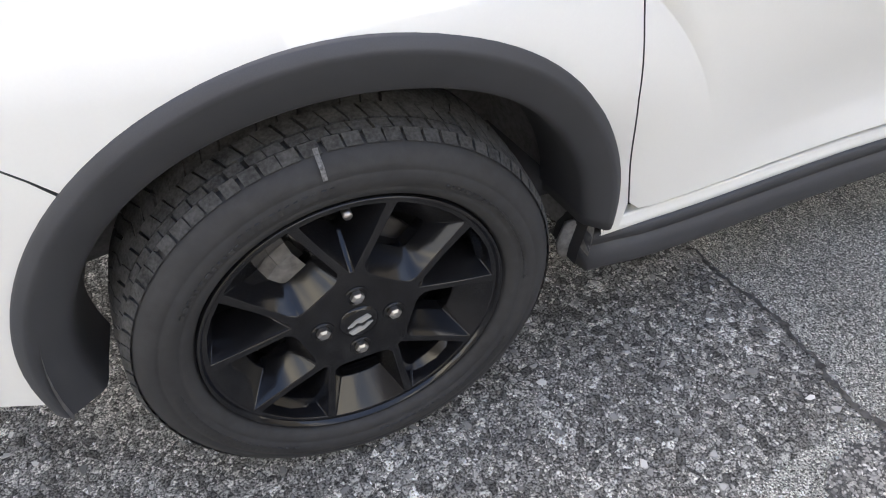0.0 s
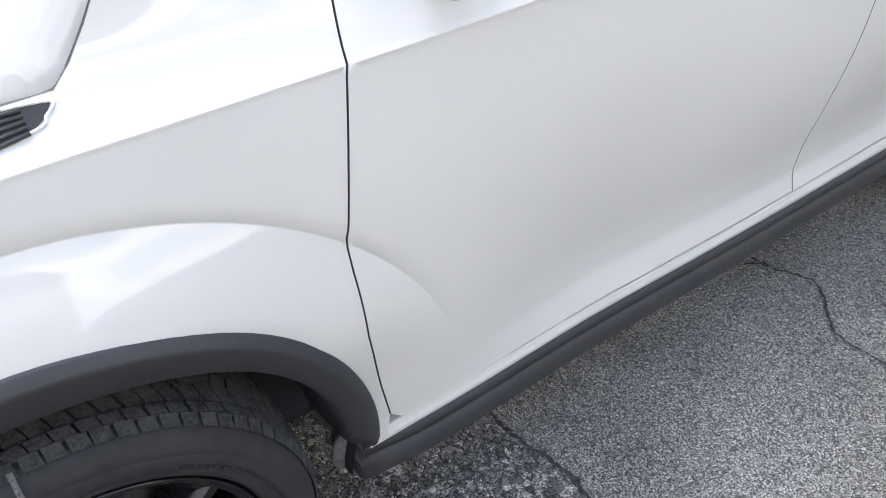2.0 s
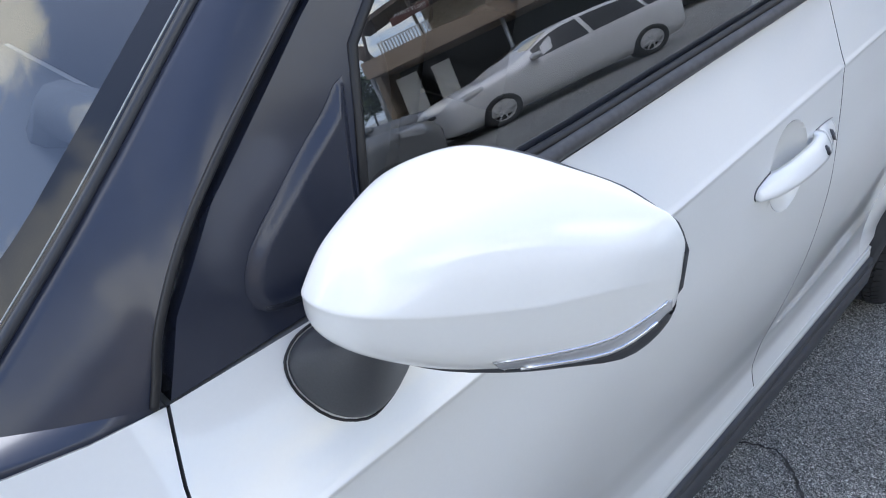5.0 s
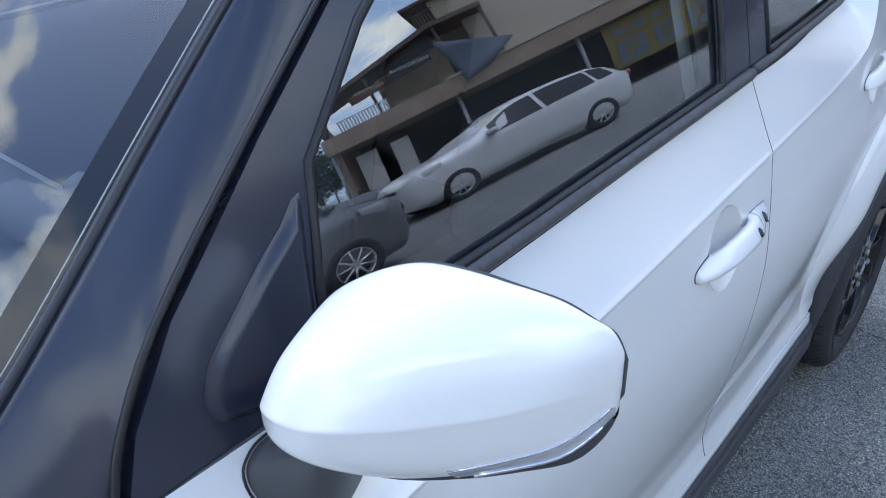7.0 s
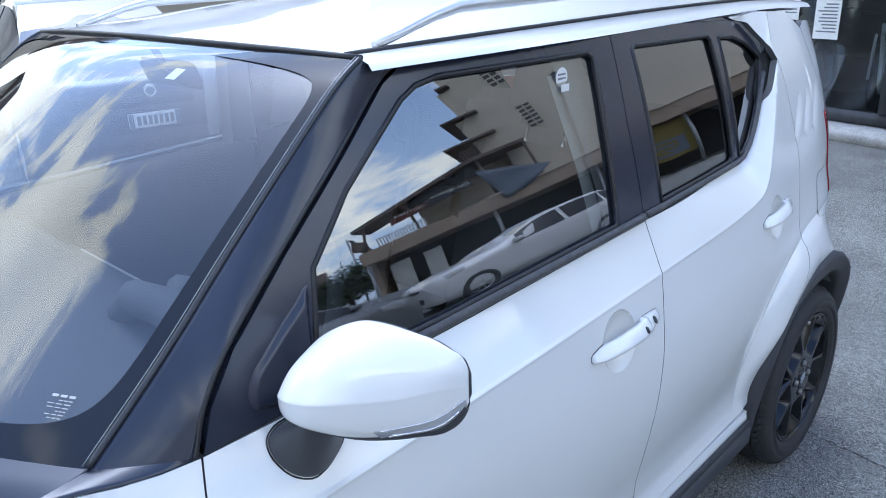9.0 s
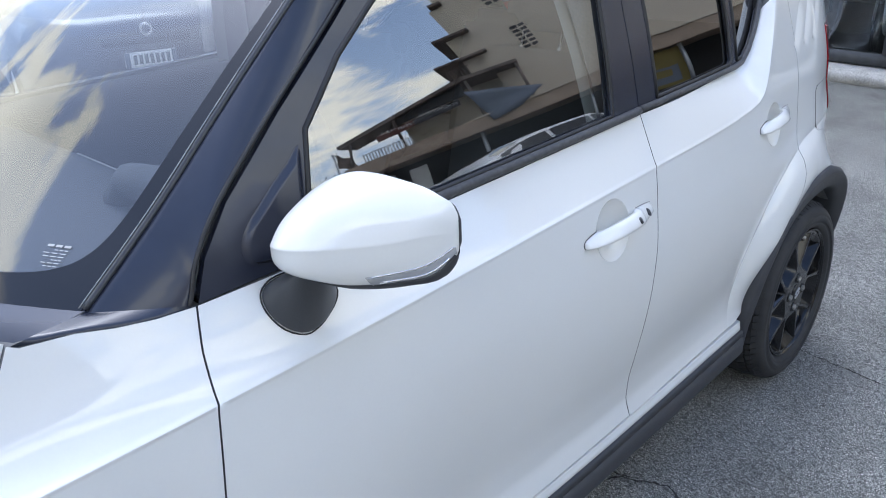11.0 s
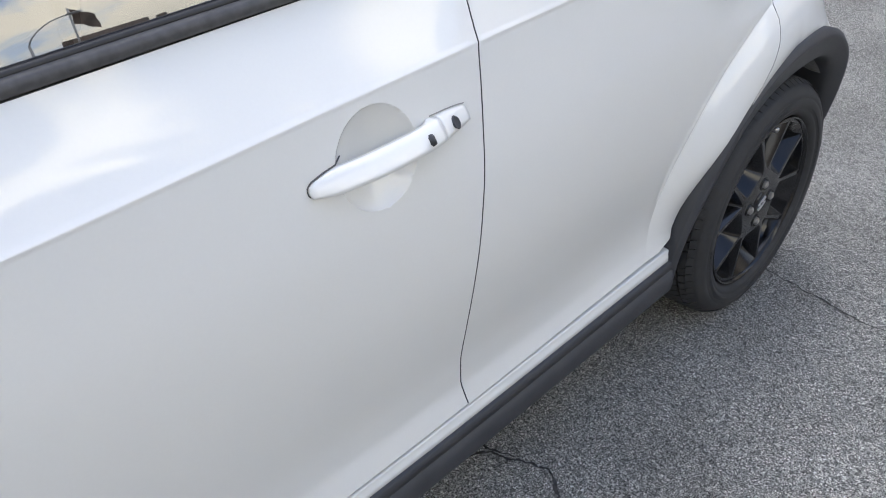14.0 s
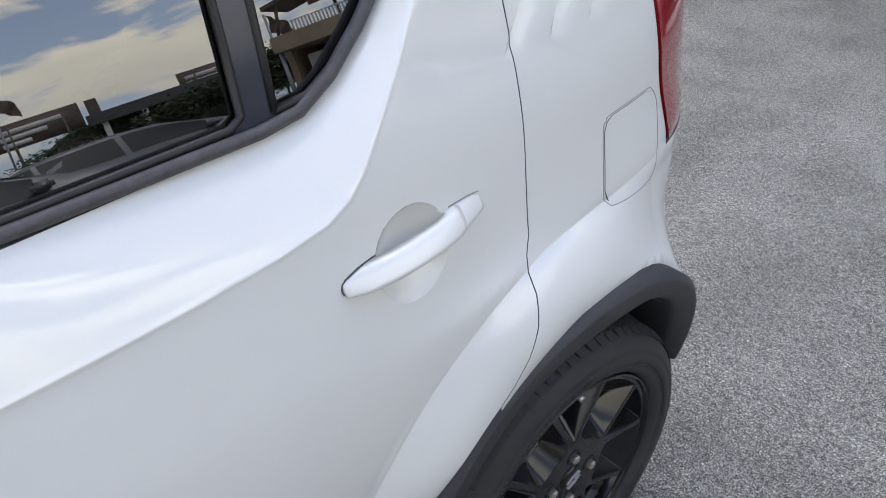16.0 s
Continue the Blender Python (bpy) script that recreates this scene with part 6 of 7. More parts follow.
def crack(name, ctrl, width, seed, n=10, z=.0045):
    pts = wander(ctrl, n, .010, seed)
    bm = bmesh.new()
    a, b = [], []
    for i, p in enumerate(pts):
        d = (pts[min(i + 1, len(pts) - 1)] - pts[max(i - 1, 0)]).normalized()
        nn = Vector((-d.y, d.x, 0))
        t = i / (len(pts) - 1)
        w = width * (.35 + .65 * math.sin(math.pi * min(1, max(.04, t))) ** .5) * (.25 + 1.5 * abs(noise.noise((p.x * 55, p.y * 55, seed + 3))))
        a.append(bm.verts.new((p.x + nn.x * w, p.y + nn.y * w, z)))
        b.append(bm.verts.new((p.x - nn.x * w * .8, p.y - nn.y * w * .8, z)))
    for i in range(len(a) - 1):
        bm.faces.new((a[i], a[i + 1], b[i + 1], b[i]))
    tagged(part(name, bm, TAR), "dark ragged crack in the asphalt", "crack", "cracks in the asphalt", kind="structure")


crack("crack", EDGE[6:13] + [(.761, -.27), (.777, -.313), (.80, -.40), (.79, -.55)], .0105, 5, 14, .0065)
crack("crack", [(1.50, .16), (1.57, .15), (1.604, .12), (1.639, .05), (1.652, -.01), (1.60, -.07), (1.532, -.14), (1.529, -.226), (1.545, -.32), (1.541, -.41), (1.546, -.5), (1.53, -.7), (1.56, -1.0)], .0060, 11)
crack("crack", [(1.604, .195), (1.61, .134), (1.639, .073)], .004, 15)
crack("crack", [(2.64, .25), (2.61, .03), (2.597, -.07), (2.58, -.16), (2.56, -.265), (2.57, -.326), (2.58, -.41), (2.6, -.6), (2.58, -.9)], .0045, 21)
crack("crack", [(2.86, -.36), (2.7, -.33), (2.57, -.326)], .003, 25)

# tarry gravel by the broken edge
bm = bmesh.new()
rim_pts = []
for k in range(90):
    q = 2 * math.pi * k / 90
    r = 1 + .35 * noise.noise((2 * math.cos(q), 2 * math.sin(q), 4.2)) + .16 * noise.noise((9 * math.cos(q), 9 * math.sin(q), 1.2))
    rim_pts.append((.715 + .115 * r * math.cos(q), -.40 + .085 * r * math.sin(q), .0025))
bm.faces.new([bm.verts.new(p) for p in rim_pts])
tagged(part("tar_stain", bm, DARK_ASPHALT, None, "", False), "dark tarry gravel beside the broken asphalt edge", "stain", kind="structure")

# loose and bedded stone chips, nearest the wheel
bm = bmesh.new()
verts, faces = [], []


def chip(x, y, s):
    an = random.uniform(0, math.pi)
    ex, ey, ez = s * random.uniform(.8, 1.4), s * random.uniform(.5, .9), s * random.uniform(.15, .32)
    b, m6 = len(verts), random.choice((4, 5, 5, 6))
    rr = [random.uniform(.55, 1.2) for _ in range(m6)]
    qq = [2 * math.pi * (j + random.uniform(-.3, .3)) / m6 for j in range(m6)]
    tx, ty = random.uniform(-.25, .25), random.uniform(-.25, .25)
    for f, h in ((1.0, 0), (.86, 1.0)):
        for j in range(m6):
            px, py = ex * rr[j] * f * math.cos(qq[j]), ey * rr[j] * f * math.sin(qq[j])
            verts.append((x + px * math.cos(an) - py * math.sin(an), y + px * math.sin(an) + py * math.cos(an), .003 + ez * h + h * (tx * px + ty * py)))
    for j in range(m6):
        faces.append((b + j, b + (j + 1) % m6, b + m6 + (j + 1) % m6, b + m6 + j))
    faces.append(tuple(range(b + m6, b + 2 * m6)))


for k in range(2600):
    x, y = random.uniform(-.85, .80), random.uniform(-.62, .50)
    if x > (.755 if y > -.28 else .50):
        continue
    chip(x, y, random.choice((.003, .003, .004, .004, .005, .006, .008)) * random.uniform(.8, 1.3))
for k in range(700):
    y = random.uniform(-.42, .19)
    x = float(np.interp(-y, [-.172, -.117, .019, .157, .27, .31, .42], [.735, .742, .77, .767, .761, .777, .79])) + random.gauss(.0, .010)
    chip(x, y, random.uniform(.0018, .0042))
CRACK_LINE = curve_pts([(1.50, .16, 0), (1.57, .15, 0), (1.604, .12, 0), (1.639, .05, 0), (1.652, -.01, 0), (1.60, -.07, 0), (1.532, -.14, 0), (1.529, -.226, 0), (1.545, -.32, 0), (1.541, -.41, 0)], 30)
for k in range(420):
    q = random.choice(CRACK_LINE)
    chip(q.x + random.gauss(0, .007), q.y + random.gauss(0, .007), random.uniform(.0016, .0036))
for k in range(500):
    chip(random.gauss(.70, .05), random.gauss(-.38, .05), random.uniform(.0018, .0045))
me = bpy.data.meshes.new("stone_chips")
me.from_pydata(verts, [], faces)
me.materials.append(CHIP)
bm.free()
tagged(new("stone_chips", me), "pale grey stone chips bedded in old asphalt", "gravel", kind="stuff")


# ---------------------------------------------------------------- surroundings
def street_car(name, place, turn, paint, label, plate=False):
    """A plain hatchback: lofted shell, glasshouse, lamps and wheels. It points along its own -x."""
    e = thing(name, place, label, "car", "cars parked around", turn=turn)
    M = e.matrix_basis.copy()

    def add(nm, bm, mat, lab="", sm=True, parent=None):
        bmesh.ops.transform(bm, matrix=M, verts=bm.verts[:])
        return part(nm, bm, mat, parent or e, lab, sm)
    #      x      half   low  belt  top  roof half
    st = [(-2.05, .55, .35, .72, .77, .50), (-2.0, .70, .24, .78, .84, .60), (-1.9, .79, .20, .83, .90, .66), (-1.6, .845, .19, .89, .97, .70), (-1.2, .86, .19, .92, 1.02, .70), (-.88, .865, .19, .94, 1.06, .68),
          (-.5, .87, .19, .94, 1.24, .60), (-.12, .87, .19, .95, 1.41, .56), (.3, .87, .19, .96, 1.465, .56), (.9, .865, .19, .98, 1.455, .56), (1.4, .855, .20, 1.0, 1.40, .54), (1.75, .83, .22, 1.0, 1.25, .54), (1.95, .78, .26, .95, 1.02, .6), (2.05, .66, .34, .80, .84, .56)]
    bm = bmesh.new()
    rings = []
    for x, w, lo, be, to, rw in st:
        half = [(w * .90, lo), (w * .985, lo + .12), (w, lo + .3 * (be - lo)), (w * .995, be - .12), (w * .965, be), (w * .955 + (rw - w * .955) * .9, be + .86 * (to - be)), (rw, be + .97 * (to - be)), (rw * .6, to), (rw * .2, to + .008)]
        rings.append([(x, y, z) for y, z in half] + [(x, -y, z) for y, z in half[::-1]])
    loft(bm, rings, close=True, caps=True)
    add("body", bm, paint)
    for s in (-1, 1):
        for nm, xa, xb in (("front_side_window", -.62, .32), ("rear_side_window", .40, 1.30), ("quarter_window", 1.36, 1.66)):
            bm = bmesh.new()
            rows = []
            for k in range(7):
                x = xa + (xb - xa) * k / 6
                be, to, w, rw = (table([(q[0], q[i]) for q in st], x) for i in (3, 4, 1, 5))
                top = .84
                rows.append([(x, s * ((w * .965) + (w * .955 + (rw - w * .955) * .9 - w * .965) * f / .86 + .006), be + f * (to - be)) for f in (.06, .3, .6, top)])
            loft(bm, rows)
            add(nm, bm, CAR_PANE)
        bm = bmesh.new()
        box(bm, -.70, s * .90 - .09, .97, -.56, s * .90 + .09, 1.09, .03, 2)
        add("door_mirror", bm, paint)
        bm = bmesh.new()
        rings = [[(x, s * y, z) for y, z in ((w0, z0), (w0 + .012, (z0 + z1) / 2), (w0 - .02, z1))] for x, w0, z0, z1 in ((-2.02, .56, .70, .77), (-1.93, .70, .71, .84), (-1.75, .81, .76, .90), (-1.5, .845, .84, .92))]
        loft(bm, rings)
        add("headlamp", bm, LENS_LAMP, "clear headlamp")
        bm = bmesh.new()
        box(bm, 1.93, s * .66 - .12, .80, 2.04, s * .66 + .12, .98, .03, 2)
        add("tail_lamp", bm, RED_LENS)
        for cx in (-1.30, 1.25):
            bm = bmesh.new()
            prof = [(.20, .02), (.205, 0), (.22, -.012), (.27, -.016), (.30, 0), (.308, .04), (.308, .16), (.28, .19)]
            lathe(bm, [(r, s * (.86 - y)) for r, y in prof], 40, cx, .308)
            add("tyre", bm, RUBBER)
            bm = bmesh.new()
            lathe(bm, [(.0001, s * .862), (.05, s * .862), (.06, s * .845)], 24, cx, .308)
            lathe(bm, [(.205, s * .86), (.198, s * .865), (.19, s * .83), (.19, s * .74)], 40, cx, .308)
            for k in range(9):
                a = 2 * math.pi * k / 9
                tube(bm, [(cx + r * math.cos(a), s * .852, .308 + r * math.sin(a)) for r in (.03, .1, .2)], [.02, .012, .014], 6)
            add("rim", bm, SILVER, parent=None)
            bm = bmesh.new()
            lathe(bm, [(.0001, s * .78), (.2, s * .78)], 24, cx, .308)
            add("wheel_well", bm, DARK)
    bm = bmesh.new()
    loft(bm, [[(x, w * f, z + .006 - .01 * f * f) for f in (-1, -.6, -.2, .2, .6, 1)] for x, w, z in ((-.84, .66, 1.06), (-.5, .62, 1.24), (-.16, .555, 1.40))])
    add("windscreen", bm, DARK_GLASS)
    bm = bmesh.new()
    box(bm, -2.075, -.42, .36, -2.0, .42, .50, .02)
    add("lower_grille", bm, PLASTIC)
    bm = bmesh.new()
    box(bm, -2.07, -.32, .69, -2.03, .32, .76, .01)
    add("upper_grille", bm, PLASTIC)
    bm = bmesh.new()
    lathe(bm, [(.03, .0), (.045, -.006), (.05, 0), (.045, .006)], 24, 0, 0)
    bmesh.ops.transform(bm, matrix=pose(-2.075, 0, .80, 0, 0, 90), verts=bm.verts[:])
    add("badge", bm, CHROME, "plain oval chrome badge")
    if plate:
        bm = bmesh.new()
        box(bm, -2.092, -.19, .535, -2.080, .19, .645, .004, 1)
        add("number_plate", bm, PAPER, "white plate with blue ends")
        bm = bmesh.new()
        for sgn in (-1, 1):
            box(bm, -2.095, sgn * .17 - .018, .537, -2.0925, sgn * .17 + .018, .643)
        add("plate_bands", bm, SIGN_BLUE, "", False)
        bm = bmesh.new()
        for k in range(7):
            box(bm, -2.0955, -.137 + .040 * k, .556, -2.0925, -.137 + .040 * k + .025, .624)
        add("plate_bars", bm, INK, "", False)
    return e


street_car("parked_hatchback", (3.11, 6.88, 0), 78, NAVY, "dark blue hatchback parked nose-on beyond the white car", plate=True)
street_car("parked_hatchback", (8.65, -7.3, 0), 15, CAR_WHITE, "white hatchback parked across the yard")
street_car("parked_hatchback", (2.45, -5.5, 0), 186, CAR_GREY, "dark grey hatchback parked in the far row")
street_car("parked_hatchback", (5.4, -9.2, 0), 184, CAR_GREY, "dark grey hatchback parked deep in the yard")
street_car("parked_hatchback", (-2.8, 6.6, 0), 84, CAR_GREY, "grey hatchback parked in the opposite row")

# shop front behind the car
SH = pose(7.42, 1.3, 0, 0, 0, -12)


def at_shop(bm):
    bmesh.ops.transform(bm, matrix=SH, verts=bm.verts[:])
    return bm


shop = thing("shop_front", (7.42, 1.3, 0), "dark glazed shop front in aluminium frames", "building", turn=-12)
bm = bmesh.new()
box(bm, -.10, -1.6, 0, .35, 9, .12, .02)
at_shop(bm)
tagged(part("shop_step", bm, KERB), "chipped whitewashed step below the shop front", "step", kind="structure")
bm = bmesh.new()
box(bm, .16, -1.6, .13, .26, 9, .24, .01)
part("base_panel", at_shop(bm), SHOP_FRAME, shop, "dark metal base panel")
for y in (-1.5, -.1, 1.35, 3.4, 5.5, 7.6):
    bm = bmesh.new()
    box(bm, .12, y - .05, .24, .24, y + .05, 2.9, .008)
    part("mullion", at_shop(bm), SHOP_FRAME, shop)
for ya, yb in ((-1.45, -.15), (-.05, 1.30), (1.40, 3.35), (3.45, 5.45), (5.55, 7.55)):
    bm = bmesh.new()
    box(bm, .175, ya, .24, .183, yb, 2.9)
    part("shop_window", at_shop(bm), SHOP_GLASS, shop, "plain shop window").visible_shadow = False
bm = bmesh.new()
box(bm, .05, -1.6, 2.9, 6, 9, 3.1)
box(bm, .0, -1.6, 3.1, 6, 9, 5.6)
part("upper_wall", at_shop(bm), RENDER_WALL, shop, "beige rendered wall above the shop")
# room lining is near black: the unlit depth is put into its colour
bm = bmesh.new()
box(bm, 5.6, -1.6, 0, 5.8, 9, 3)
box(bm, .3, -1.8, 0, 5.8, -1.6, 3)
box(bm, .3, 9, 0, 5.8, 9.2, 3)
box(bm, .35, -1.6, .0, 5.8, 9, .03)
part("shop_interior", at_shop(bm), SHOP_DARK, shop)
for y, z in ((.55, 1.02), (.95, 1.18), (-.9, 1.2)):
    sheet = thing("paper_notice", tuple(SH @ Vector((.168, y, z))), "white paper notice taped to the shop glass", "notice", "notices on the shop glass")
    bm = bmesh.new()
    box(bm, .166, y - .12, z - .17, .1685, y + .12, z + .17)
    part("sheet", at_shop(bm), PAPER, sheet, "", False)
    bm = bmesh.new()
    for k in range(9):
        w = random.uniform(.10, .19)
        box(bm, .1645, y - .095, z + .13 - .03 * k, .1655, y - .095 + w, z + .142 - .03 * k)
    part("print", at_shop(bm), INK, sheet, "", False)


def bicycle(place, turn, paint, label):
    b = thing("bicycle", place, label, "bicycle", "bicycles in the shop", turn=turn)
    M = b.matrix_basis.copy()

    def add(nm, bm, mat):
        bmesh.ops.transform(bm, matrix=M, verts=bm.verts[:])
        return part(nm, bm, mat, b)
    for cx in (-.52, .52):
        bm = bmesh.new()
        lathe(bm, [(.30, -.012), (.345, -.016), (.352, 0), (.345, .016), (.30, .012)], 40, cx, .352)
        w = add("wheel", bm, RUBBER)
        bm = bmesh.new()
        for k in range(14):
            a = 2 * math.pi * k / 14
            tube(bm, [(cx, .0, .352), (cx + .31 * math.cos(a), 0, .352 + .31 * math.sin(a))], .0015, 4)
        add("spokes", bm, CHROME)
    bm = bmesh.new()
    for p, q in (((-.36, 0, .90), (-.12, 0, .34)), ((-.34, 0, .82), (.20, 0, .86)), ((.20, 0, .86), (.0, 0, .30)), ((-.12, 0, .34), (.0, 0, .30)), ((.18, 0, .78), (.52, 0, .352)), ((.0, 0, .30), (.52, 0, .352)), ((-.34, 0, .80), (-.02, 0, .30))):
        tube(bm, [p, q], .019, 8)
    add("frame", bm, paint)
    bm = bmesh.new()
    for o in (-.05, .05):
        tube(bm, [(-.38, o, .80), (-.44, o, .62), (-.52, o, .352)], .014, 8)
    add("fork", bm, paint)
    bm = bmesh.new()
    tube(bm, [(-.42, -.30, 1.02), (-.38, -.1, 1.0), (-.37, 0, .98), (-.38, .1, 1.0), (-.42, .30, 1.02)], .012, 8)
    tube(bm, [(-.36, 0, .88), (-.37, 0, .98)], .014, 8)
    add("handlebar", bm, SEAL)
    bm = bmesh.new()
    box(bm, .10, -.07, .95, .36, .07, 1.0, .02, 2)
    tube(bm, [(.2, 0, .84), (.21, 0, .96)], .013, 8)
    add("saddle", bm, SEAL)


def shop_spot(x, y):
    p = SH @ Vector((x, y, .03))
    return (p.x, p.y, .03)


bicycle(shop_spot(.75, .27), 203, BIKE_WHITE, "white bicycle standing behind the shop glass")
bicycle(shop_spot(1.0, 1.3), 172, SEAL, "black bicycle standing behind the shop glass")
bicycle(shop_spot(1.9, 2.4), 185, BIKE_WHITE, "white bicycle parked deep in the shop")
bicycle(shop_spot(1.6, -.6), 190, SEAL, "black bicycle parked near the shop window")

# ---- house across the yard: local x runs along the front, local y looks at the yard
HC = Matrix.Translation((17.9, -16.8, 0)) @ pose(0, 0, 0, 0, 0, 47)
house = thing("apartment_house", (17.9, -16.8, 0), "beige rendered house with a canopied terrace over its shops", "house", turn=47)


def at_house(bm):
    bmesh.ops.transform(bm, matrix=HC, verts=bm.verts[:])
    return bm


def house_part(name, material, boxes, label="", parent=None, bevel=0.0):
    bm = bmesh.new()
    for b in boxes:
        box(bm, *b, bevel)
    return part(name, at_house(bm), material, parent or house, label, False)


house_part("wall", RENDER_WALL, [(1.0, -9, 3.9, 18, 0, 14)], "beige rendered wall")
house_part("stair_tower", RENDER_WALL, [(.35, -4, 6.4, .998, -.05, 9.3), (.62, -4, 9.3, .998, -.05, 11.5)], "narrow rendered bay at the corner")
for x, z in ((-.55, 7.75), (-.05, 9.35), (.75, 11.55)):
    house_part("eave", ROOF_DARK, [(x, -4.4, z, 1.2, .55, z + .14)], "dark overhanging eave", bevel=.02)
house_part("balcony_slab", RENDER_WALL, [(-.35, -3.0, 6.55, .5, .35, 6.68)])
for j in range(7):
    house_part("baluster", ROOF_DARK, [(-.32 + .11 * j, .30, 6.68, -.28 + .11 * j, .34, 7.35)])
house_part("handrail", ROOF_DARK, [(-.35, .29, 7.35, .45, .35, 7.41)])
for x0, x1, z0, z1 in ((2.28, 2.80, 7.0, 8.7), (2.25, 2.75, 10.4, 12.4), (6.2, 6.8, 7.0, 8.6)):
    win = house_part("window", SHOP_DARK, [(x0, -.05, z0, x1, .012, z1)], "dark barred window")
    for j in range(7):
        house_part("bar", RENDER_WALL, [(x0, .0, z0 + (z1 - z0) * j / 6 - .05, x1, .05, z0 + (z1 - z0) * j / 6 + .05)], parent=win)
    house_part("bar", RENDER_WALL, [((x0 + x1) / 2 - .03, .0, z0, (x0 + x1) / 2 + .03, .052, z1)], parent=win)
# terrace over the shops
house_part("terrace_edge", TERRACE, [(-4.7, -6, 3.05, 18, 1.5, 3.85)], "weathered brown terrace parapet", bevel=.03)
house_part("terrace_coping", RENDER_WALL, [(-.2, 1.30, 3.852, 18, 1.58, 3.95)], "pale coping on the parapet")
house_part("terrace_wall", RENDER_WALL, [(-2.6, -1.2, 3.85, .99, -1.0, 6.2)])
bm = bmesh.new()
prism(bm, [(-4.6, 5.22), (0, 6.36), (1.75, 6.22), (1.75, 6.40), (0, 6.56), (-4.6, 5.42)], -1.4, 1.45)
part("canopy_roof", at_house(bm), ROOF_DARK, house, "dark sheet canopy over the terrace", False)
bm = bmesh.new()
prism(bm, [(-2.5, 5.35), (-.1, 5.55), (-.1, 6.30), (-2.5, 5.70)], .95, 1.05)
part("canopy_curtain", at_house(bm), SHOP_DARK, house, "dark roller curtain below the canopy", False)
for x, top in ((-4.2, 5.3), (-2.55, 5.7), (.1, 6.3), (1.65, 6.2)):
    bm = bmesh.new()
    tube(bm, [(x - .25 if x < -4 else x, 1.25, 3.85), (x, 1.25, top)], .055, 8)
    part("canopy_post", at_house(bm), ROOF_DARK, house)
for j in range(17):
    house_part("railing_bar", SIGN_WHITE, [(-3.95 + .105 * j, 1.33, 3.86, -3.90 + .105 * j, 1.38, 4.32)])
house_part("railing_rail", SIGN_WHITE, [(-3.97, 1.32, 4.32, -2.2, 1.39, 4.37)])
bm = bmesh.new()
prism(bm, [(-3.25, 4.72), (-1.95, 4.86), (-1.95, 5.22), (-3.25, 5.08)], 1.42, 1.48)
part("fascia_sign", at_house(bm), SIGN_BROWN, house, "brown shop sign with white lettering", False)
bm = bmesh.new()
prism(bm, [(-1.93, 4.86), (-.35, 5.03), (-.35, 5.39), (-1.93, 5.22)], 1.42, 1.48)
part("fascia_sign", at_house(bm), SHOP_DARK, house, "dark shop sign with white lettering", False)
for txt, x, z in (("FOCACCERIA", -.42, 5.12), ("FRUTTERIA", -2.02, 4.95)):
    cu = bpy.data.curves.new("sign_lettering", "FONT")
    cu.body, cu.size, cu.extrude, cu.align_x = txt, .215, .01, "LEFT"
    cu.materials.append(SIGN_WHITE)
    ob = new("sign_lettering", cu)
    ob.matrix_basis = HC @ pose(x, 1.495, z, 0, 6, 0) @ pose(0, 0, 0, 90, 0, 180)
    ob.parent = house
    ob.matrix_parent_inverse = house.matrix_basis.inverted()
bm = bmesh.new()
rows = []
for i in range(9):
    u = i / 8
    top, low = Vector((-.1 + 2.2 * u, 0, 5.62 - 1.25 * u)), Vector((.28 + .9 * u, 0, 3.40 + .28 * u))
    rows.append([tuple(top.lerp(low, v / 6) + Vector((0, 1.62 + .08 * math.sin(5 * u + v), 0))) for v in range(7)])
loft(bm, rows)
tarp = part("awning", at_house(bm), SIGN_BLUE, house, "blue awning cloth hanging over the parapet")
cloth = tarp.modifiers.new("cloth", "SOLIDIFY")
cloth.thickness = .02
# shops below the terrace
# wall colour is darkened for the shade below the terrace
house_part("shop_wall", SHOP_DARK, [(-4.5, -3.0, 0, 18, -2.8, 3.05)], "recessed shop fronts, darkened in colour for the shade under the terrace")
house_part("shop_side_wall", TERRACE, [(-4.7, -3.0, 0, -4.5, .4, 3.05)])
for x in (-4.6, -.2, 3.6, 9.5, 14.0):
    bm = bmesh.new()
    tube(bm, [(x, 1.2, 0), (x, 1.2, 3.05)], .07, 8)
    part("post", at_house(bm), FRAME_GREY, house)
for x0, x1, z1 in ((-4.2, -3.45, 2.6), (-2.95, -2.3, 2.5)):
    house_part("shop_door", SIGN_WHITE, [(x0, -.2, .08, x1, -.12, z1)], "pale folded shop shutter")
house_part("canopy_lamp", SIGN_WHITE, [(6.1, 1.55, 4.35, 7.1, 1.75, 4.95)], "white box on the parapet", bevel=.02)
board = house_part("sign_board", SIGN_YELLOW, [(4.3, .96, .85, 9.6, 1.04, 2.95)], "yellow shop sign board with dark blue squares", bevel=.01)
for k in range(4):
    x = 4.55 + 1.25 * k
    house_part("square", SIGN_BLUE, [(x, 1.042, 1.05, x + .95, 1.06, 2.0)], parent=board)
    house_part("mark", SIGN_YELLOW, [(x + .25, 1.062, 1.2, x + .38, 1.075, 1.85), (x + .38, 1.062, 1.72, x + .68, 1.075, 1.85), (x + .38, 1.062, 1.45, x + .68, 1.075, 1.56), (x + .57, 1.062, 1.56, x + .68, 1.075, 1.72)], parent=board)
for k in range(6):
    house_part("print_bar", SIGN_BLUE, [(4.6 + .62 * k, 1.042, 2.3, 5.02 + .62 * k, 1.05, 2.6)], parent=board)


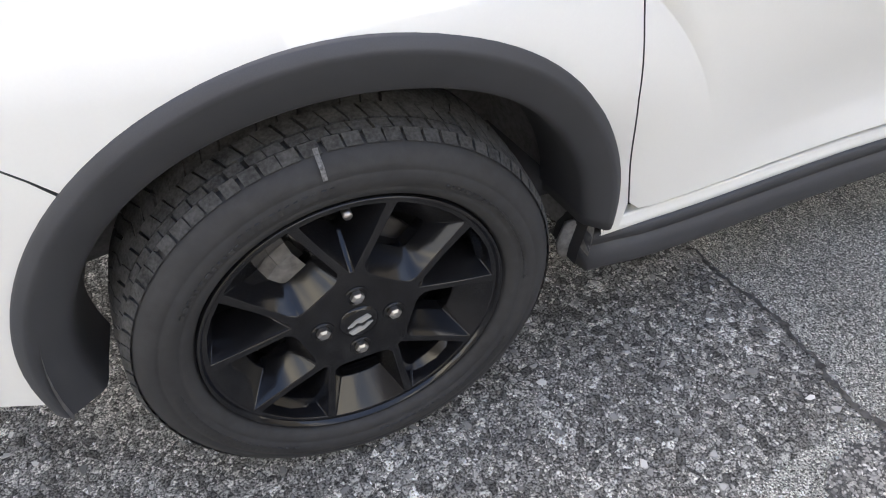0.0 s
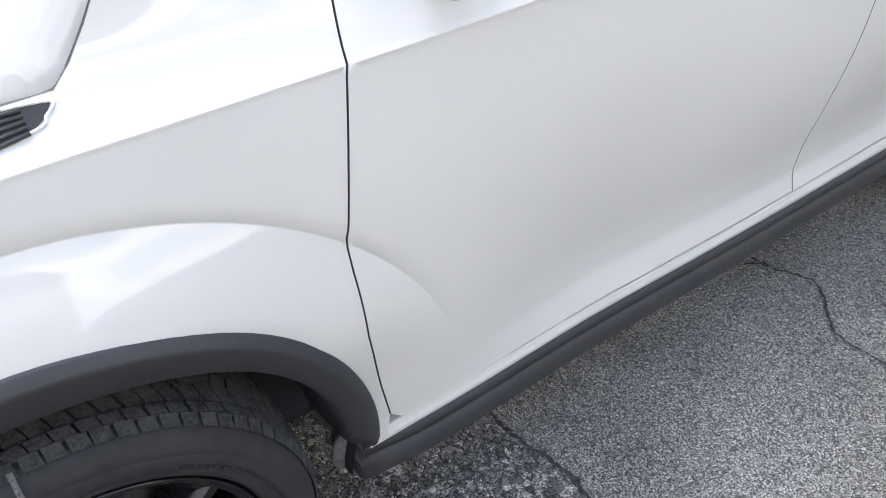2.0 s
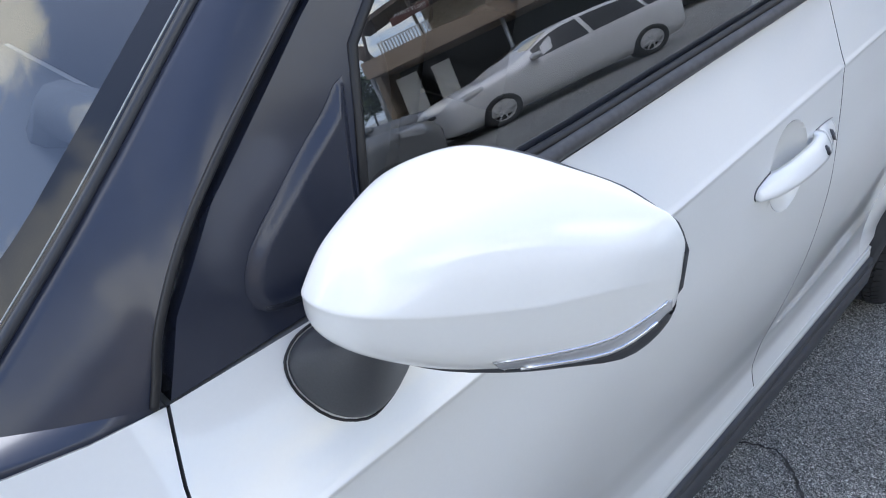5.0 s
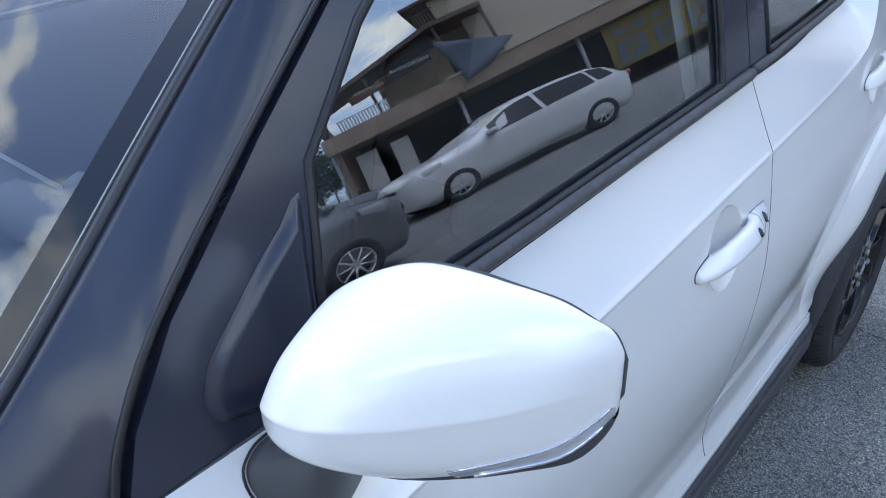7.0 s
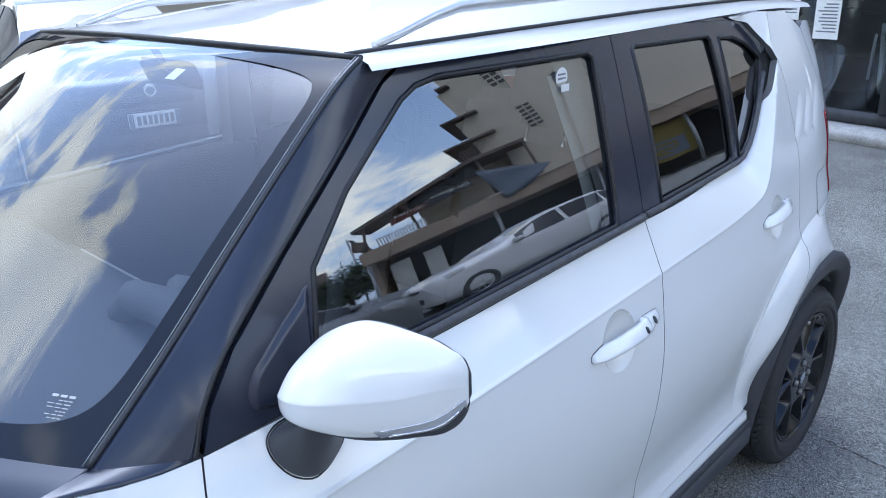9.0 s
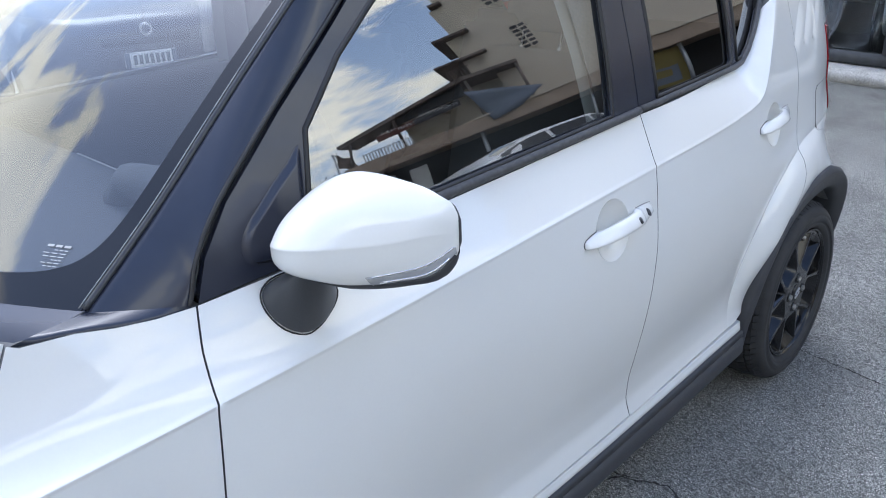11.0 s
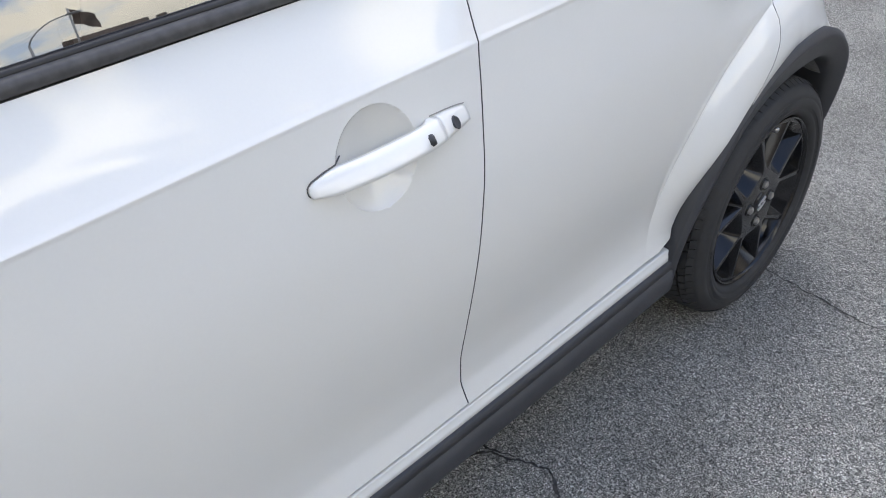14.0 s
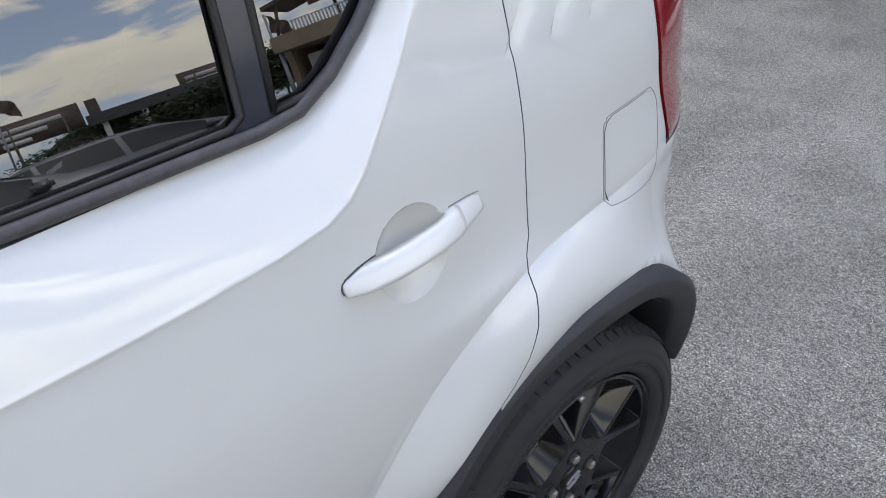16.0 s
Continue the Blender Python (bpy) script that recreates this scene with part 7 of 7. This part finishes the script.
def billboard(x, y, w, h, z, turn):
    b = thing("billboard", (x, y, 0), "roadside billboard on two posts", "billboard", "billboards by the road", turn=turn)
    M = b.matrix_basis.copy()
    for nm, mat, f in (("post", ROOF_DARK, lambda bm: (tube(bm, [(-w * .3, 0, 0), (-w * .3, 0, z + h)], .09, 8), tube(bm, [(w * .3, 0, 0), (w * .3, 0, z + h)], .09, 8))),
                       ("board", ROOF_DARK, lambda bm: box(bm, -w / 2, -.06, z, w / 2, .06, z + h)),
                       ("print", SIGN_WHITE, lambda bm: [box(bm, -w * .42, .062, z + h * (.62 - .25 * k), w * (.3 - .2 * k), .068, z + h * (.78 - .25 * k)) for k in range(3)])):
        bm = bmesh.new()
        f(bm)
        bmesh.ops.transform(bm, matrix=M, verts=bm.verts[:])
        part(nm, bm, mat, b)


billboard(15.2, -48, 5.0, 2.6, 4.6, 12)
billboard(25.0, -45, 4.6, 2.4, 4.4, 20)


def flag(x, y, h):
    b = thing("flag_pole", (x, y, 0), "dark flag hanging on a slim pole", "flag", "flags by the road")
    bm = bmesh.new()
    tube(bm, [(x - .2, y, 0), (x, y, h)], .05, 8)
    part("pole", bm, FRAME_GREY, b)
    bm = bmesh.new()
    loft(bm, [[(x + .05 + .9 * i / 8, y + .12 * math.sin(i * 1.3 + j), h - .1 - j * .22 - i * .10) for i in range(9)] for j in range(6)])
    part("cloth", bm, ROOF_DARK, b)


flag(17.2, -24.9, 6.2)
flag(10.0, -34, 7.6)


def street_lamp(x, y, h):
    b = thing("street_lamp", (x, y, 0), "tall grey street lamp with a curved arm", "street lamp")
    bm = bmesh.new()
    tube(bm, [(x, y, 0), (x, y, h * .5), (x, y, h - .5)], [.09, .07, .05], 8)
    part("pole", bm, FRAME_GREY, b)
    bm = bmesh.new()
    tube(bm, curve_pts([(x, y, h - .5), (x + .25, y, h), (x + .9, y, h + .55), (x + 1.7, y, h + .75)], 5), .035, 8)
    part("arm", bm, FRAME_GREY, b)
    bm = bmesh.new()
    box(bm, x + 1.55, y - .1, h + .68, x + 2.1, y + .1, h + .80, .03, 2)
    part("lantern", bm, FRAME_GREY, b)


street_lamp(7.1, -29.3, 5.6)


def kiosk(x, y, turn):
    """A low forecourt canopy on posts, with a dark fascia."""
    b = thing("forecourt_canopy", (x, y, 0), "dark forecourt canopy on white posts beside the road", "canopy", turn=turn)
    M = b.matrix_basis.copy()

    def add(nm, bm, mat):
        bmesh.ops.transform(bm, matrix=M, verts=bm.verts[:])
        part(nm, bm, mat, b, "", False)
    bm = bmesh.new()
    box(bm, -4.2, -2.5, 4.0, 3.4, 2.5, 5.0, .05)
    add("fascia", bm, SHOP_FRAME)
    for px in (-3.6, -1.6, 2.6):
        bm = bmesh.new()
        box(bm, px, 1.9, 0, px + .3, 2.2, 4.0)
        add("post", bm, SIGN_WHITE)
    bm = bmesh.new()
    box(bm, -4.0, -2.4, 0, 3.2, -2.0, 4.0)
    add("back_wall", bm, SHOP_DARK)
    bm = bmesh.new()
    box(bm, -4.1, -.4, 5.0, -3.5, .2, 6.6, .03)
    add("chimney", bm, ROOF_DARK)


kiosk(20.5, -42, 22)


def tree(x, y, h, spread, seed, flatness=1.0):
    rnd = random.Random(seed)
    t = thing("tree", (x, y, 0), "broad green tree at the edge of the yard" if flatness == 1 else "dark umbrella-shaped pine beyond the road", "tree", "trees beyond the yard")
    bm = bmesh.new()
    tube(bm, [(x, y, 0), (x + .1, y, h * .3), (x, y + .1, h * .55)], [.18, .13, .08], 8)
    tips = []
    for k in range(9):
        a = rnd.uniform(0, 6.28)
        r = spread * rnd.uniform(.3, .85)
        q = (x + r * math.cos(a), y + r * math.sin(a), h * (.92 - (.40 if flatness == 1 else .12) * rnd.random()))
        tube(bm, [(x, y, h * rnd.uniform(.3, .5)), ((x + q[0]) / 2, (y + q[1]) / 2, h * .62), q], [.07, .045, .02], 6)
        tips.append(q)
    part("trunk", bm, BARK, t)
    verts, faces = [], []
    for k in range(3200):
        q = rnd.choice(tips)
        p = Vector((q[0] + rnd.gauss(0, spread * .26), q[1] + rnd.gauss(0, spread * .26), q[2] + rnd.gauss(0, h * .08 * flatness)))
        d = Vector((rnd.uniform(-1, 1), rnd.uniform(-1, 1), rnd.uniform(-.5, .5))).normalized() * rnd.uniform(.08, .18)
        w = d.cross(Vector((rnd.uniform(-1, 1), rnd.uniform(-1, 1), 1))).normalized() * rnd.uniform(.04, .09)
        b = len(verts)
        verts += [p - d, p + w, p + d, p - w]
        faces.append((b, b + 1, b + 2, b + 3))
    me = bpy.data.meshes.new("crown")
    me.from_pydata(verts, [], faces)
    me.materials.append(LEAF)
    ob = new("crown", me)
    ob.parent = t
    ob.matrix_parent_inverse = t.matrix_basis.inverted()


tree(16.6, -25.6, 4.0, 1.5, 1)
tree(14.4, -26.5, 3.5, 1.6, 2)
tree(13.0, -38, 3.0, 2.2, 3)
tree(17.0, -44, 4.6, 2.6, 4, .45)
tree(24.5, -40, 3.6, 2.0, 5)

# backdrop houses close the horizon; the first is unseen, raised to block low sky
for k, (x, y, w, d, h, tn) in enumerate(((-10, -18, 20, 8, 9.0, -30), (-26, -18, 10, 12, 6.0, 70), (-24, 12, 10, 14, 6.5, 95), (-6, 30, 18, 8, 7.0, 0), (14, 30, 14, 8, 6.0, -8), (21, -52, 9, 6, 3.4, 10))):
    b = thing("backdrop_house", (x, y, 0), "low rendered house with a dark roof, added to close the horizon", "house", "houses round the yard", turn=tn)
    M = b.matrix_basis.copy()
    bm = bmesh.new()
    box(bm, -w / 2, -d / 2, 0, w / 2, d / 2, h)
    bmesh.ops.transform(bm, matrix=M, verts=bm.verts[:])
    part("wall", bm, RENDER_WALL, b)
    bm = bmesh.new()
    prism(bm, [(-w / 2 - .4, h), (w / 2 + .4, h), (w / 2 - 1.5, h + 1.4), (-w / 2 + 1.5, h + 1.4)], -d / 2 - .4, d / 2 + .4)
    bmesh.ops.transform(bm, matrix=M, verts=bm.verts[:])
    part("roof", bm, ROOF_DARK, b)
    for j in range(4):
        for z in (1.0, 3.6):
            if z + 1.4 < h:
                for sy in (-1, 1):
                    bm = bmesh.new()
                    box(bm, -w * .36 + j * w * .24 - .5, sy * d / 2 - .03, z, -w * .36 + j * w * .24 + .5, sy * d / 2 + .03, z + 1.4)
                    bmesh.ops.transform(bm, matrix=M, verts=bm.verts[:])
                    part("window", bm, SHOP_DARK, b)
